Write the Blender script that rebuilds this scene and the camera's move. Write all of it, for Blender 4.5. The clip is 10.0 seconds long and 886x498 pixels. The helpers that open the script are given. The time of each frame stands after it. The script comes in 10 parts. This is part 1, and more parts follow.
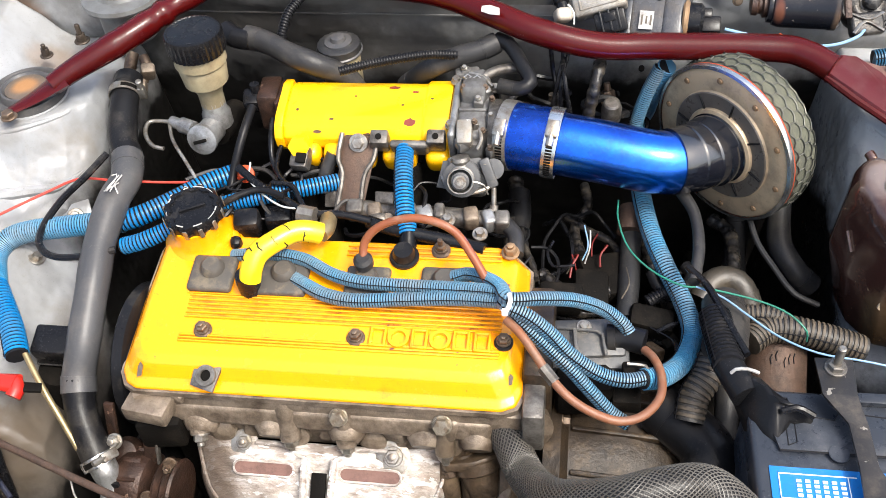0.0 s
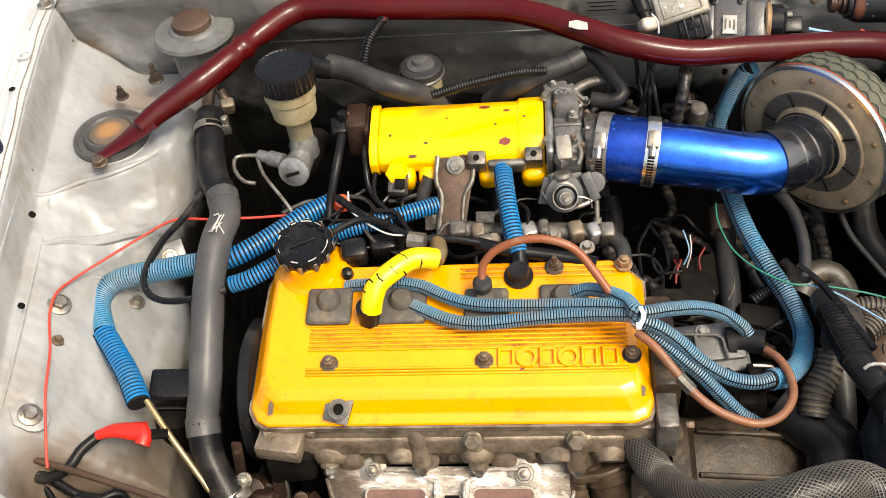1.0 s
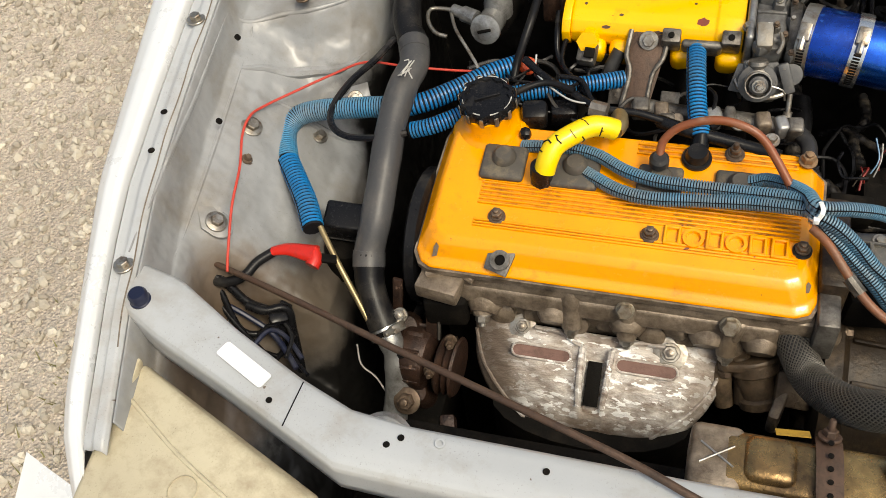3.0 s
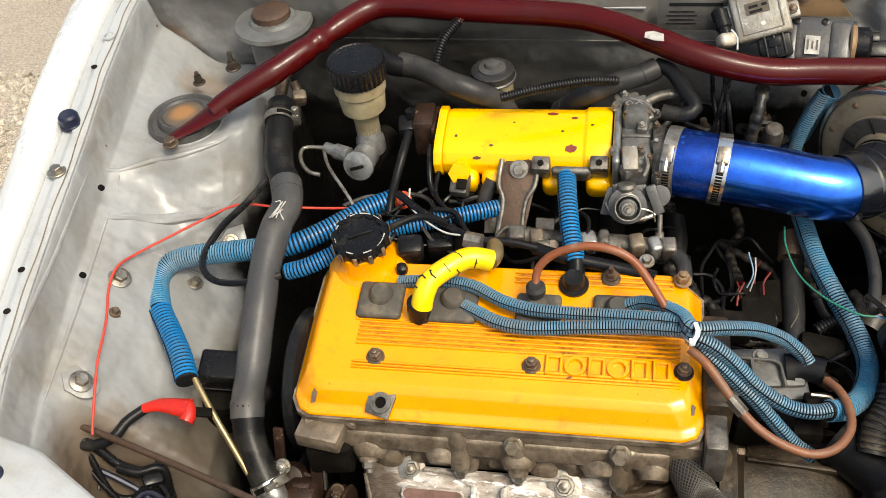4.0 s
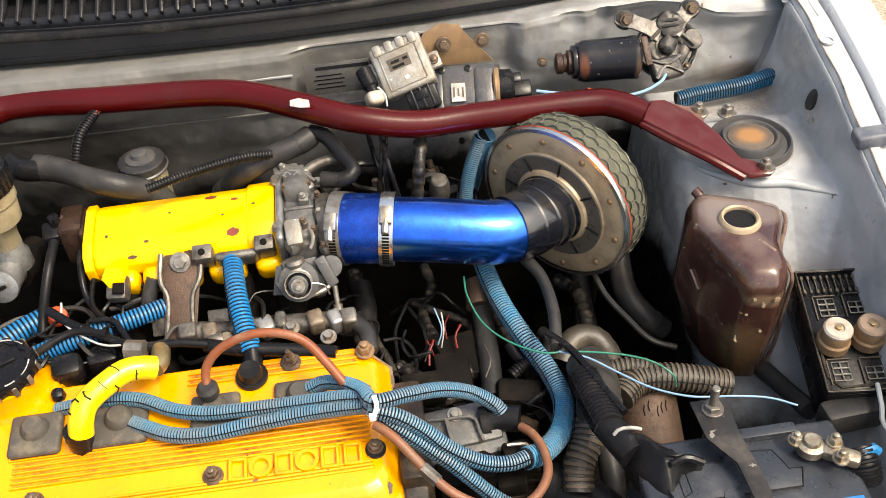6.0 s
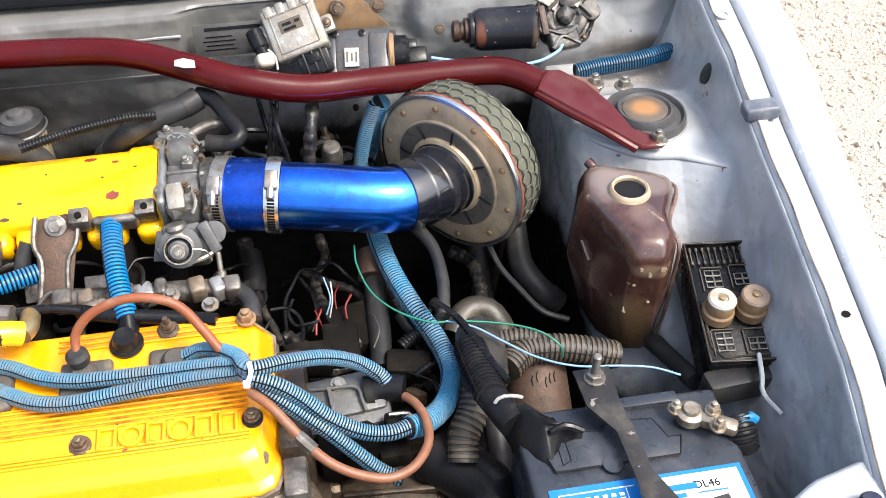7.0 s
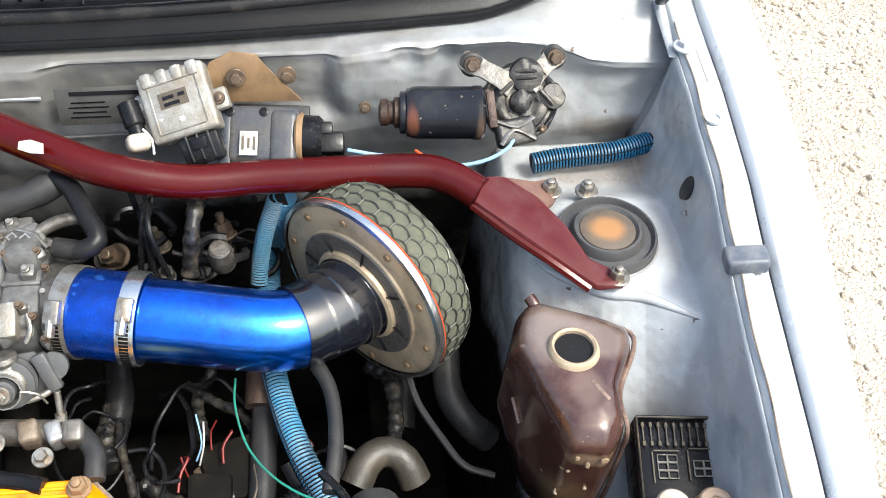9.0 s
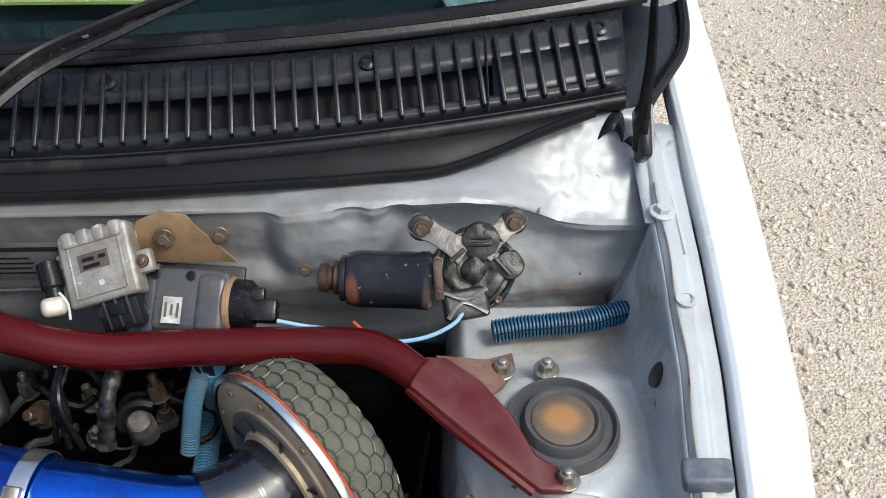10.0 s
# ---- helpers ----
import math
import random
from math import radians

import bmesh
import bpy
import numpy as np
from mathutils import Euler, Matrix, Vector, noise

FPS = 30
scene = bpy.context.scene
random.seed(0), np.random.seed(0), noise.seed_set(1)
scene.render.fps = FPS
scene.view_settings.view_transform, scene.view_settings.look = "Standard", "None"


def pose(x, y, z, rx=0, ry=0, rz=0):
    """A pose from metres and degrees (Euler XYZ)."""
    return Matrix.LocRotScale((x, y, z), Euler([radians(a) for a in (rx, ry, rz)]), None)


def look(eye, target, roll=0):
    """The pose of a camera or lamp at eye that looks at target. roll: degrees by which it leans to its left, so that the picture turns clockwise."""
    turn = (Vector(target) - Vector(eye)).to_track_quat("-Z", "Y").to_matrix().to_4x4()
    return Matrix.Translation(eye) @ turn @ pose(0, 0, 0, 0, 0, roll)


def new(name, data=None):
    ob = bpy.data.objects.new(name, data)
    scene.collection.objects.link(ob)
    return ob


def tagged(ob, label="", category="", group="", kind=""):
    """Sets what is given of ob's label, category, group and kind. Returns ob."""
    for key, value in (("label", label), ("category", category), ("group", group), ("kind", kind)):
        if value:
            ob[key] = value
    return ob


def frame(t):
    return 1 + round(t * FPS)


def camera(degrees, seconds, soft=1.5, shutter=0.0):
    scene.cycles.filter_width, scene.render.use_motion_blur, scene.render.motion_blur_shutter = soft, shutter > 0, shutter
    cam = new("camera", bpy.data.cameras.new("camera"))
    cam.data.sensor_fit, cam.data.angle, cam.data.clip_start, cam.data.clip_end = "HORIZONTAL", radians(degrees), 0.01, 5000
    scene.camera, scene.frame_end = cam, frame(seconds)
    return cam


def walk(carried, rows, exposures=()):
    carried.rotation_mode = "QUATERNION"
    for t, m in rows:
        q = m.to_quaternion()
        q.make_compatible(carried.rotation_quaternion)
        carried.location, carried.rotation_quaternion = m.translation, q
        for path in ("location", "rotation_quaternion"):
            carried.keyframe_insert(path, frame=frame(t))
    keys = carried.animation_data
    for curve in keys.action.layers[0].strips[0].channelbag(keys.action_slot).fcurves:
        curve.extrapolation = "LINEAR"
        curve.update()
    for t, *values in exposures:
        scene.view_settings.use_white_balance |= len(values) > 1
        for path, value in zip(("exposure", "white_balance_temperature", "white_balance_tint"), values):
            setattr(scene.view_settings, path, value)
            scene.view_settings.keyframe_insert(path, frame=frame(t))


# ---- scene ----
cam = camera(49.4, 10.0, soft=0.65)
PATH = [
    (0, (0.145, -0.143, 1.517), (-0.124, 1.22, 0.079), -5.6),
    (0.5, (0.087, -0.124, 1.529), (-0.178, 1.227, 0.078), -4.9),
    (1, (-0.011, -0.14, 1.562), (-0.213, 1.213, 0.103), -7.9),
    (1.5, (-0.078, -0.154, 1.55), (-0.205, 1.144, 0.034), -7.2),
    (2, (-0.052, -0.171, 1.54), (-0.332, 1.022, -0.041), -7.7),
    (2.2, (-0.04, -0.186, 1.539), (-0.38, 0.983, -0.048), -8.2),
    (3.3, (-0.031, -0.197, 1.549), (-0.53, 0.994, 0.022), -10.0),
    (3.5, (-0.018, -0.185, 1.542), (-0.484, 1.063, 0.051), -9.8),
    (4, (0.008, -0.152, 1.535), (-0.347, 1.223, 0.127), -7.8),
    (4.5, (0.031, -0.124, 1.543), (-0.253, 1.305, 0.173), -7.8),
    (5, (0.048, -0.104, 1.52), (-0.077, 1.365, 0.168), -6.5),
    (5.5, (0.091, -0.095, 1.505), (0.076, 1.388, 0.164), -6.0),
    (5.7, (0.104, -0.095, 1.496), (0.136, 1.393, 0.16), -5.8),
    (6.8, (0.156, -0.1, 1.468), (0.385, 1.364, 0.125), -1.3),
    (7, (0.167, -0.102, 1.456), (0.398, 1.346, 0.097), -0.7),
    (7.5, (0.199, -0.095, 1.43), (0.434, 1.271, -0.012), 0.6),
    (8, (0.213, -0.067, 1.423), (0.484, 1.269, -0.041), 1.9),
    (8.5, (0.232, 0.043, 1.412), (0.502, 1.353, -0.075), 6.7),
    (9, (0.292, 0.164, 1.46), (0.503, 1.507, -0.007), 3.3),
    (9.5, (0.383, 0.251, 1.488), (0.529, 1.697, 0.114), 0.8),
    (10, (0.42, 0.279, 1.47), (0.471, 1.734, 0.098), 0.4),
]
EXPO = [(0, 1.34, 6300, 7), (0.5, 1.14, 7000, 5), (1, 1.0, 7200, 5), (2, 0.55, 7500, 5), (3.5, 0.3, 6900, 2), (4, 0.65, 7000, 2), (4.5, 0.75, 7500, 4), (5, 0.97, 7900, 6), (5.5, 1.02, 7700, 6), (7, 1.45, 6250, 7), (8, 1.48, 6050, 6), (8.5, 1.5, 6200, 3), (9, 1.45, 6150, 2), (9.5, 0.91, 5950, 2), (10, 0.55, 5950, 2)]
walk(cam, [(t, look(eye, target, roll)) for t, eye, target, roll in PATH], EXPO)

# ---- light: a clear sky, a hazy sun from the right ----
SUN_ELEV, SUN_AZ = radians(57), radians(128)      # azimuth from +y towards +x
world = bpy.data.worlds.new("sky")
scene.world = world
world.use_nodes = True
wn = world.node_tree.nodes
sky = wn.new("ShaderNodeTexSky")
sky.sky_type = "NISHITA"
sky.sun_disc = False
sky.sun_elevation = SUN_ELEV
sky.sun_rotation = SUN_AZ
sky.dust_density = 6.0
sky.ozone_density = 0.6
world.node_tree.links.new(sky.outputs[0], wn["Background"].inputs[0])
wn["Background"].inputs[1].default_value = 0.15
sun_data = bpy.data.lights.new("sun", "SUN")
sun_data.energy, sun_data.angle, sun_data.color = 1.5, radians(14), (1.0, 0.96, 0.91)
sun = new("sun", sun_data)
sun.matrix_world = look((math.sin(SUN_AZ) * math.cos(SUN_ELEV) * 20, math.cos(SUN_AZ) * math.cos(SUN_ELEV) * 20, math.sin(SUN_ELEV) * 20), (0, 0, 0))


# ---- materials ----
def mat(name, c1, c2=None, rough=0.5, metal=0.0, scale=12.0, dirt=None, dirt_amt=0.0, dirt_scale=30.0, chip=None, chip_amt=0.0, chip_scale=60.0,
        bump=0.15, bump_scale=220.0, rough_var=0.15, coat=0.0, piece=0.0, wave=0.0, spec=0.5, speck=0.45, speck_col=(0.05, 0.04, 0.03), stretch=None, coat_rough=0.08):
    """A worn surface: two paint tones, drifting dirt, chips with hard edges, fine relief. piece: tone steps from object to object."""
    m = bpy.data.materials.new(name)
    m.use_nodes = True
    nt = m.node_tree
    n, l = nt.nodes, nt.links
    b = n["Principled BSDF"]
    co = n.new("ShaderNodeTexCoord")
    c2 = c2 or tuple(v * 0.78 for v in c1)
    place = co.outputs["Object"]
    if stretch:
        mp = n.new("ShaderNodeMapping")
        mp.inputs["Scale"].default_value = stretch
        l.new(place, mp.inputs["Vector"])
        place = mp.outputs["Vector"]

    def noise_tex(sc, detail=6.0, ro=0.6):
        t = n.new("ShaderNodeTexNoise")
        t.inputs["Scale"].default_value, t.inputs["Detail"].default_value, t.inputs["Roughness"].default_value = sc, detail, ro
        l.new(place, t.inputs["Vector"])
        return t

    def ramp(src, a, z):
        r = n.new("ShaderNodeMapRange")
        r.inputs["From Min"].default_value, r.inputs["From Max"].default_value = a, z
        l.new(src, r.inputs["Value"])
        return r.outputs["Result"]

    def mix(f, a, z):
        x = n.new("ShaderNodeMix")
        x.data_type = "RGBA"
        l.new(f, x.inputs["Factor"])
        for k, v in ((6, a), (7, z)):
            if isinstance(v, tuple):
                x.inputs[k].default_value = (*v, 1)
            else:
                l.new(v, x.inputs[k])
        return x.outputs[2]

    big = noise_tex(scale)
    col = mix(ramp(big.outputs["Fac"], 0.3, 0.7), c1, c2)
    if piece:
        info = n.new("ShaderNodeObjectInfo")
        hv = n.new("ShaderNodeHueSaturation")
        pm = n.new("ShaderNodeMapRange")
        pm.inputs["To Min"].default_value, pm.inputs["To Max"].default_value = 1 - piece, 1 + piece
        l.new(info.outputs["Random"], pm.inputs["Value"])
        l.new(pm.outputs["Result"], hv.inputs["Value"])
        l.new(col, hv.inputs["Color"])
        col = hv.outputs["Color"]
    if dirt:
        d = noise_tex(dirt_scale, 9.0, 0.7)
        col = mix(ramp(d.outputs["Fac"], 0.62 - dirt_amt * 0.5, 0.85 - dirt_amt * 0.35), col, dirt)
    if chip:
        c = noise_tex(chip_scale, 4.0, 0.55)
        f = ramp(c.outputs["Fac"], 0.74 - chip_amt * 0.3, 0.755 - chip_amt * 0.3)
        col = mix(f, col, chip)
    if speck:
        sp = noise_tex(420.0, 3.0, 0.7)
        area = noise_tex(dirt_scale * 1.3 + 5, 5.0, 0.6)
        f1, f2 = ramp(sp.outputs["Fac"], 0.60, 0.68), ramp(area.outputs["Fac"], 0.40, 0.68)
        mu = n.new("ShaderNodeMath")
        mu.operation = "MULTIPLY"
        l.new(f1, mu.inputs[0])
        l.new(f2, mu.inputs[1])
        m2 = n.new("ShaderNodeMath")
        m2.operation = "MULTIPLY"
        m2.inputs[1].default_value = speck
        l.new(mu.outputs[0], m2.inputs[0])
        col = mix(m2.outputs[0], col, speck_col)
    l.new(col, b.inputs["Base Color"])
    b.inputs["Metallic"].default_value = metal
    fine = noise_tex(bump_scale, 5.0, 0.65)
    rr = n.new("ShaderNodeMapRange")
    rr.inputs["To Min"].default_value, rr.inputs["To Max"].default_value = max(0.03, rough - rough_var), min(1, rough + rough_var)
    mid = noise_tex(scale * 4, 6.0, 0.7)
    l.new(mid.outputs["Fac"], rr.inputs["Value"])
    l.new(rr.outputs["Result"], b.inputs["Roughness"])
    if bump:
        bp = n.new("ShaderNodeBump")
        bp.inputs["Strength"].default_value, bp.inputs["Distance"].default_value = bump, 0.002
        l.new(fine.outputs["Fac"], bp.inputs["Height"])
        l.new(bp.outputs["Normal"], b.inputs["Normal"])
        if wave:
            sheet_wave, b2 = noise_tex(13.0, 3.0, 0.5), n.new("ShaderNodeBump")
            b2.inputs["Strength"].default_value, b2.inputs["Distance"].default_value = wave, 0.02
            l.new(sheet_wave.outputs["Fac"], b2.inputs["Height"])
            l.new(b2.outputs["Normal"], bp.inputs["Normal"])
    b.inputs["Specular IOR Level"].default_value = spec
    b.inputs["Coat Weight"].default_value = coat
    b.inputs["Coat Roughness"].default_value = coat_rough
    return m


M = dict(
    body=mat("grey_body_paint", (0.270, 0.277, 0.285), (0.215, 0.220, 0.225), 0.38, 0.0, 6, (0.17, 0.15, 0.125), 0.30, 9, (0.09, 0.055, 0.04), 0.05, 45, 0.05, 300, coat=0.15, coat_rough=0.2, wave=0.8),
    panel=mat("pale_grey_panel_paint", (0.42, 0.435, 0.45), (0.36, 0.372, 0.385), 0.34, 0.0, 6, (0.30, 0.28, 0.25), 0.20, 12, (0.12, 0.09, 0.07), 0.03, 45, 0.05, 300, coat=0.3),
    # the right side's paint, set lighter than the left's
    body_lighter=mat("lighter_grey_body_paint", (0.37, 0.38, 0.392), (0.31, 0.32, 0.33), 0.30, 0.0, 6, (0.24, 0.225, 0.205), 0.22, 9, (0.09, 0.055, 0.04), 0.04, 45, 0.05, 300, coat=0.40, wave=0.7),
    silver=mat("silver_fender_paint", (0.74, 0.75, 0.76), (0.68, 0.69, 0.70), 0.30, 0.1, 4, (0.55, 0.52, 0.47), 0.1, 9, bump=0.02, coat=0.5, speck=0.1),
    yellow=mat("yellow_engine_enamel", (0.88, 0.355, 0.001), (0.80, 0.275, 0.001), 0.24, 0.0, 9, (0.34, 0.13, 0.01), 0.08, 26, (0.14, 0.045, 0.03), 0.10, 75, 0.12, 260, coat=0.55, spec=0.4),
    yellow_plenum=mat("yellow_plenum_enamel", (0.93, 0.50, 0.001), (0.88, 0.44, 0.001), 0.30, 0.0, 8, (0.45, 0.2, 0.01), 0.06, 24, (0.20, 0.02, 0.01), 0.02, 70, 0.12, 200, coat=0.3, spec=0.35),
    maroon_dusty=mat("dusty_maroon_paint", (0.066, 0.005, 0.006), (0.072, 0.010, 0.011), 0.34, 0.0, 14, (0.10, 0.040, 0.038), 0.26, 20, bump=0.08, coat=0.08, spec=0.3),
    maroon=mat("maroon_gloss_paint", (0.066, 0.0028, 0.0030), (0.044, 0.0018, 0.0020), 0.22, 0.0, 10, (0.055, 0.008, 0.010), 0.16, 20, (0.3, 0.2, 0.17), 0.0, 90, 0.12, 250, coat=0.12, spec=0.22),
    blue=mat("blue_anodised_metal", (0.0, 0.17, 0.88), (0.0, 0.12, 0.74), 0.20, 0.95, 12, (0.002, 0.05, 0.40), 0.34, 18, bump=0.06, coat=0.9, coat_rough=0.17, rough_var=0.08, speck=0.2, speck_col=(0.3, 0.45, 0.6)),
    conduit=mat("blue_corrugated_plastic", (0.006, 0.18, 0.44), (0.004, 0.12, 0.34), 0.34, 0.0, 14, (0.05, 0.13, 0.20), 0.28, 16, bump=0.1, spec=0.35),
    conduit_dusty=mat("dusty_blue_corrugated_plastic", (0.060, 0.185, 0.30), (0.095, 0.22, 0.325), 0.42, 0.0, 16, (0.16, 0.185, 0.195), 0.42, 18, bump=0.1),
    conduit_light=mat("light_blue_hose_plastic", (0.035, 0.19, 0.36), (0.07, 0.25, 0.41), 0.36, 0.0, 14, (0.17, 0.23, 0.27), 0.42, 16, bump=0.08),
    conduit_grey=mat("grey_corrugated_plastic", (0.040, 0.032, 0.023), (0.064, 0.051, 0.036), 0.6, 0.0, 16, (0.13, 0.10, 0.068), 0.30, 34, bump=0.15),
    rubber=mat("black_rubber", (0.006, 0.006, 0.007), (0.011, 0.011, 0.012), 0.32, 0.0, 10, (0.050, 0.045, 0.038), 0.16, 22, bump=0.18, spec=0.18, speck_col=(0.10, 0.09, 0.08)),
    rubber_grey=mat("dusty_grey_rubber_hose", (0.017, 0.0175, 0.019), (0.028, 0.027, 0.027), 0.42, 0.0, 8, (0.075, 0.067, 0.057), 0.28, 14, bump=0.18, spec=0.28, speck_col=(0.13, 0.12, 0.10)),
    hose_dusty=mat("chalky_grey_rubber_hose", (0.040, 0.041, 0.045), (0.060, 0.059, 0.060), 0.40, 0.0, 8, (0.11, 0.10, 0.09), 0.3, 14, bump=0.25, bump_scale=90, spec=0.35, speck_col=(0.17, 0.16, 0.14)),
    plastic=mat("black_plastic", (0.005, 0.005, 0.006), (0.008, 0.008, 0.009), 0.26, 0.0, 10, (0.05, 0.045, 0.04), 0.12, 25, bump=0.14, spec=0.22, speck_col=(0.2, 0.19, 0.18), speck=0.3),
    cowl_grey=mat("sun_faded_cowl_plastic", (0.009, 0.0098, 0.0125), (0.014, 0.015, 0.018), 0.26, 0.0, 12, (0.040, 0.039, 0.038), 0.16, 30, bump=0.12, spec=0.24, speck_col=(0.12, 0.12, 0.12), speck=0.25),
    pad=mat("grey_rubber_pad", (0.050, 0.045, 0.040), (0.068, 0.060, 0.050), 0.6, 0.0, 18, (0.2, 0.16, 0.1), 0.25, 40, bump=0.2),
    alloy=mat("dirty_cast_aluminium", (0.27, 0.255, 0.23), (0.13, 0.118, 0.105), 0.42, 0.55, 28, (0.035, 0.027, 0.02), 0.50, 45, bump=0.5, bump_scale=180),
    head=mat("oily_cast_aluminium", (0.33, 0.27, 0.21), (0.17, 0.13, 0.09), 0.42, 0.3, 24, (0.050, 0.033, 0.020), 0.46, 38, bump=0.6, bump_scale=160, speck=0.6),
    cast_grey=mat("smooth_grey_casting", (0.19, 0.19, 0.188), (0.13, 0.128, 0.124), 0.44, 0.3, 18, (0.055, 0.047, 0.038), 0.42, 45, bump=0.3, bump_scale=160),
    alloy_light=mat("bright_cast_aluminium", (0.40, 0.40, 0.395), (0.26, 0.26, 0.255), 0.36, 0.65, 28, (0.09, 0.08, 0.07), 0.34, 50, bump=0.4, bump_scale=160),
    steel=mat("zinc_steel", (0.40, 0.385, 0.35), (0.27, 0.245, 0.205), 0.36, 0.8, 40, (0.14, 0.09, 0.055), 0.32, 80, bump=0.25),
    bright=mat("polished_steel_band", (0.75, 0.75, 0.74), (0.62, 0.62, 0.60), 0.22, 0.95, 30, (0.4, 0.36, 0.3), 0.1, 60, bump=0.05),
    rusty=mat("rusty_steel", (0.075, 0.042, 0.028), (0.12, 0.075, 0.05), 0.6, 0.3, 30, (0.035, 0.023, 0.018), 0.38, 60, bump=0.5, bump_scale=250),
    brownbolt=mat("brown_bolt_steel", (0.12, 0.080, 0.055), (0.20, 0.15, 0.105), 0.45, 0.6, 60, (0.05, 0.033, 0.025), 0.35, 90, bump=0.3),
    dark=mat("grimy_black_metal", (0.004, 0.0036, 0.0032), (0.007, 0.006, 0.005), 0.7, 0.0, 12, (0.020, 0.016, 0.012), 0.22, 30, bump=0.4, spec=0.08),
    shield=mat("heat_stained_shield_steel", (0.74, 0.72, 0.70), (0.42, 0.36, 0.30), 0.45, 0.1, 26, (0.13, 0.080, 0.052), 0.42, 48, (0.84, 0.83, 0.81), 0.60, 70, 0.8, 140, speck=0.8, speck_col=(0.10, 0.07, 0.05), stretch=(0.8, 2.4, 1.4)),
    muddy=mat("mud_stained_body_paint", (0.21, 0.185, 0.155), (0.15, 0.115, 0.08), 0.6, 0.0, 9, (0.11, 0.075, 0.045), 0.5, 16, (0.05, 0.035, 0.025), 0.3, 40, 0.3, 200),
    copper=mat("red_brown_ignition_lead", (0.24, 0.068, 0.022), (0.17, 0.055, 0.025), 0.42, 0.0, 30, (0.25, 0.16, 0.11), 0.2, 50, bump=0.05),
    yellow_hose=mat("yellow_painted_hose", (0.85, 0.60, 0.004), (0.80, 0.53, 0.004), 0.35, 0.0, 20, (0.4, 0.25, 0.02), 0.08, 40, (0.03, 0.025, 0.02), 0.20, 70, 0.1, coat=0.2),
    tank=mat("worn_brown_tank_paint", (0.064, 0.026, 0.019), (0.038, 0.016, 0.013), 0.16, 0.1, 12, (0.12, 0.068, 0.046), 0.28, 30, (0.26, 0.17, 0.10), 0.14, 110, 0.14, 150, coat=0.7),
    cream=mat("aged_cream_plastic", (0.30, 0.26, 0.165), (0.22, 0.185, 0.11), 0.45, 0.0, 20, (0.13, 0.09, 0.05), 0.34, 35, bump=0.08),
    lamp_case=mat("dusty_cream_lamp_housing", (0.52, 0.47, 0.34), (0.44, 0.39, 0.28), 0.55, 0.0, 10, (0.30, 0.24, 0.16), 0.3, 25, bump=0.1),
    brass=mat("heat_browned_brass", (0.56, 0.38, 0.15), (0.20, 0.12, 0.055), 0.28, 0.75, 12, (0.050, 0.032, 0.022), 0.48, 16, bump=0.3),
    mesh_hose=mat("braid_pattern_rubber", (0.052, 0.048, 0.041), (0.085, 0.077, 0.065), 0.38, 0.0, 14, (0.035, 0.031, 0.027), 0.32, 12, bump=0.2, spec=0.4),
    gold=mat("brass_dipstick", (0.38, 0.30, 0.16), (0.28, 0.21, 0.11), 0.35, 0.7, 40, (0.15, 0.1, 0.06), 0.2, 60, bump=0.1),
    rustcap=mat("rust_stained_rubber", (0.115, 0.085, 0.060), (0.075, 0.060, 0.046), 0.65, 0.0, 40, (0.08, 0.06, 0.05), 0.35, 50, bump=0.3),
    taupe=mat("dusty_filter_plate", (0.50, 0.38, 0.235), (0.60, 0.46, 0.30), 0.36, 0.35, 16, (0.27, 0.20, 0.14), 0.30, 34, bump=0.14),
    dish=mat("brown_filter_dish", (0.12, 0.105, 0.09), (0.17, 0.145, 0.12), 0.30, 0.3, 20, (0.10, 0.085, 0.07), 0.35, 34, bump=0.1),
    tape=mat("glossy_black_tape", (0.004, 0.005, 0.009), (0.008, 0.009, 0.013), 0.10, 0.0, 24, (0.05, 0.045, 0.04), 0.15, 40, bump=0.25, bump_scale=50, spec=0.7, coat=0.9),
    foam=mat("green_filter_foam", (0.070, 0.074, 0.050), (0.105, 0.105, 0.074), 0.9, 0.0, 60, (0.06, 0.06, 0.05), 0.3, 70, bump=0.6, bump_scale=500),
    mesh_wire=mat("grey_filter_wire", (0.10, 0.10, 0.085), (0.06, 0.06, 0.05), 0.45, 0.6, 30, bump=0.0),
    red=mat("red_plastic", (0.55, 0.02, 0.012), (0.42, 0.015, 0.01), 0.35, 0.0, 20, (0.2, 0.03, 0.02), 0.15, 40, bump=0.1),
    red_wire=mat("red_wire_sleeve", (0.50, 0.05, 0.03), (0.42, 0.04, 0.025), 0.4, 0.0, 20, bump=0.0),
    green_wire=mat("green_wire_sleeve", (0.02, 0.19, 0.13), (0.03, 0.15, 0.10), 0.4, 0.0, 20, bump=0.0),
    white_wire=mat("pale_wire_sleeve", (0.50, 0.50, 0.47), (0.40, 0.42, 0.42), 0.45, 0.0, 20, bump=0.0),
    blue_wire=mat("pale_blue_wire_sleeve", (0.22, 0.36, 0.52), (0.18, 0.32, 0.48), 0.4, 0.0, 20, bump=0.0),
    orange=mat("orange_gasket", (0.50, 0.055, 0.018), (0.45, 0.08, 0.02), 0.5, 0.0, 30, bump=0.1),
    tan=mat("tan_stained_bracket", (0.29, 0.18, 0.09), (0.22, 0.14, 0.08), 0.55, 0.3, 25, (0.14, 0.09, 0.05), 0.3, 40, bump=0.2),
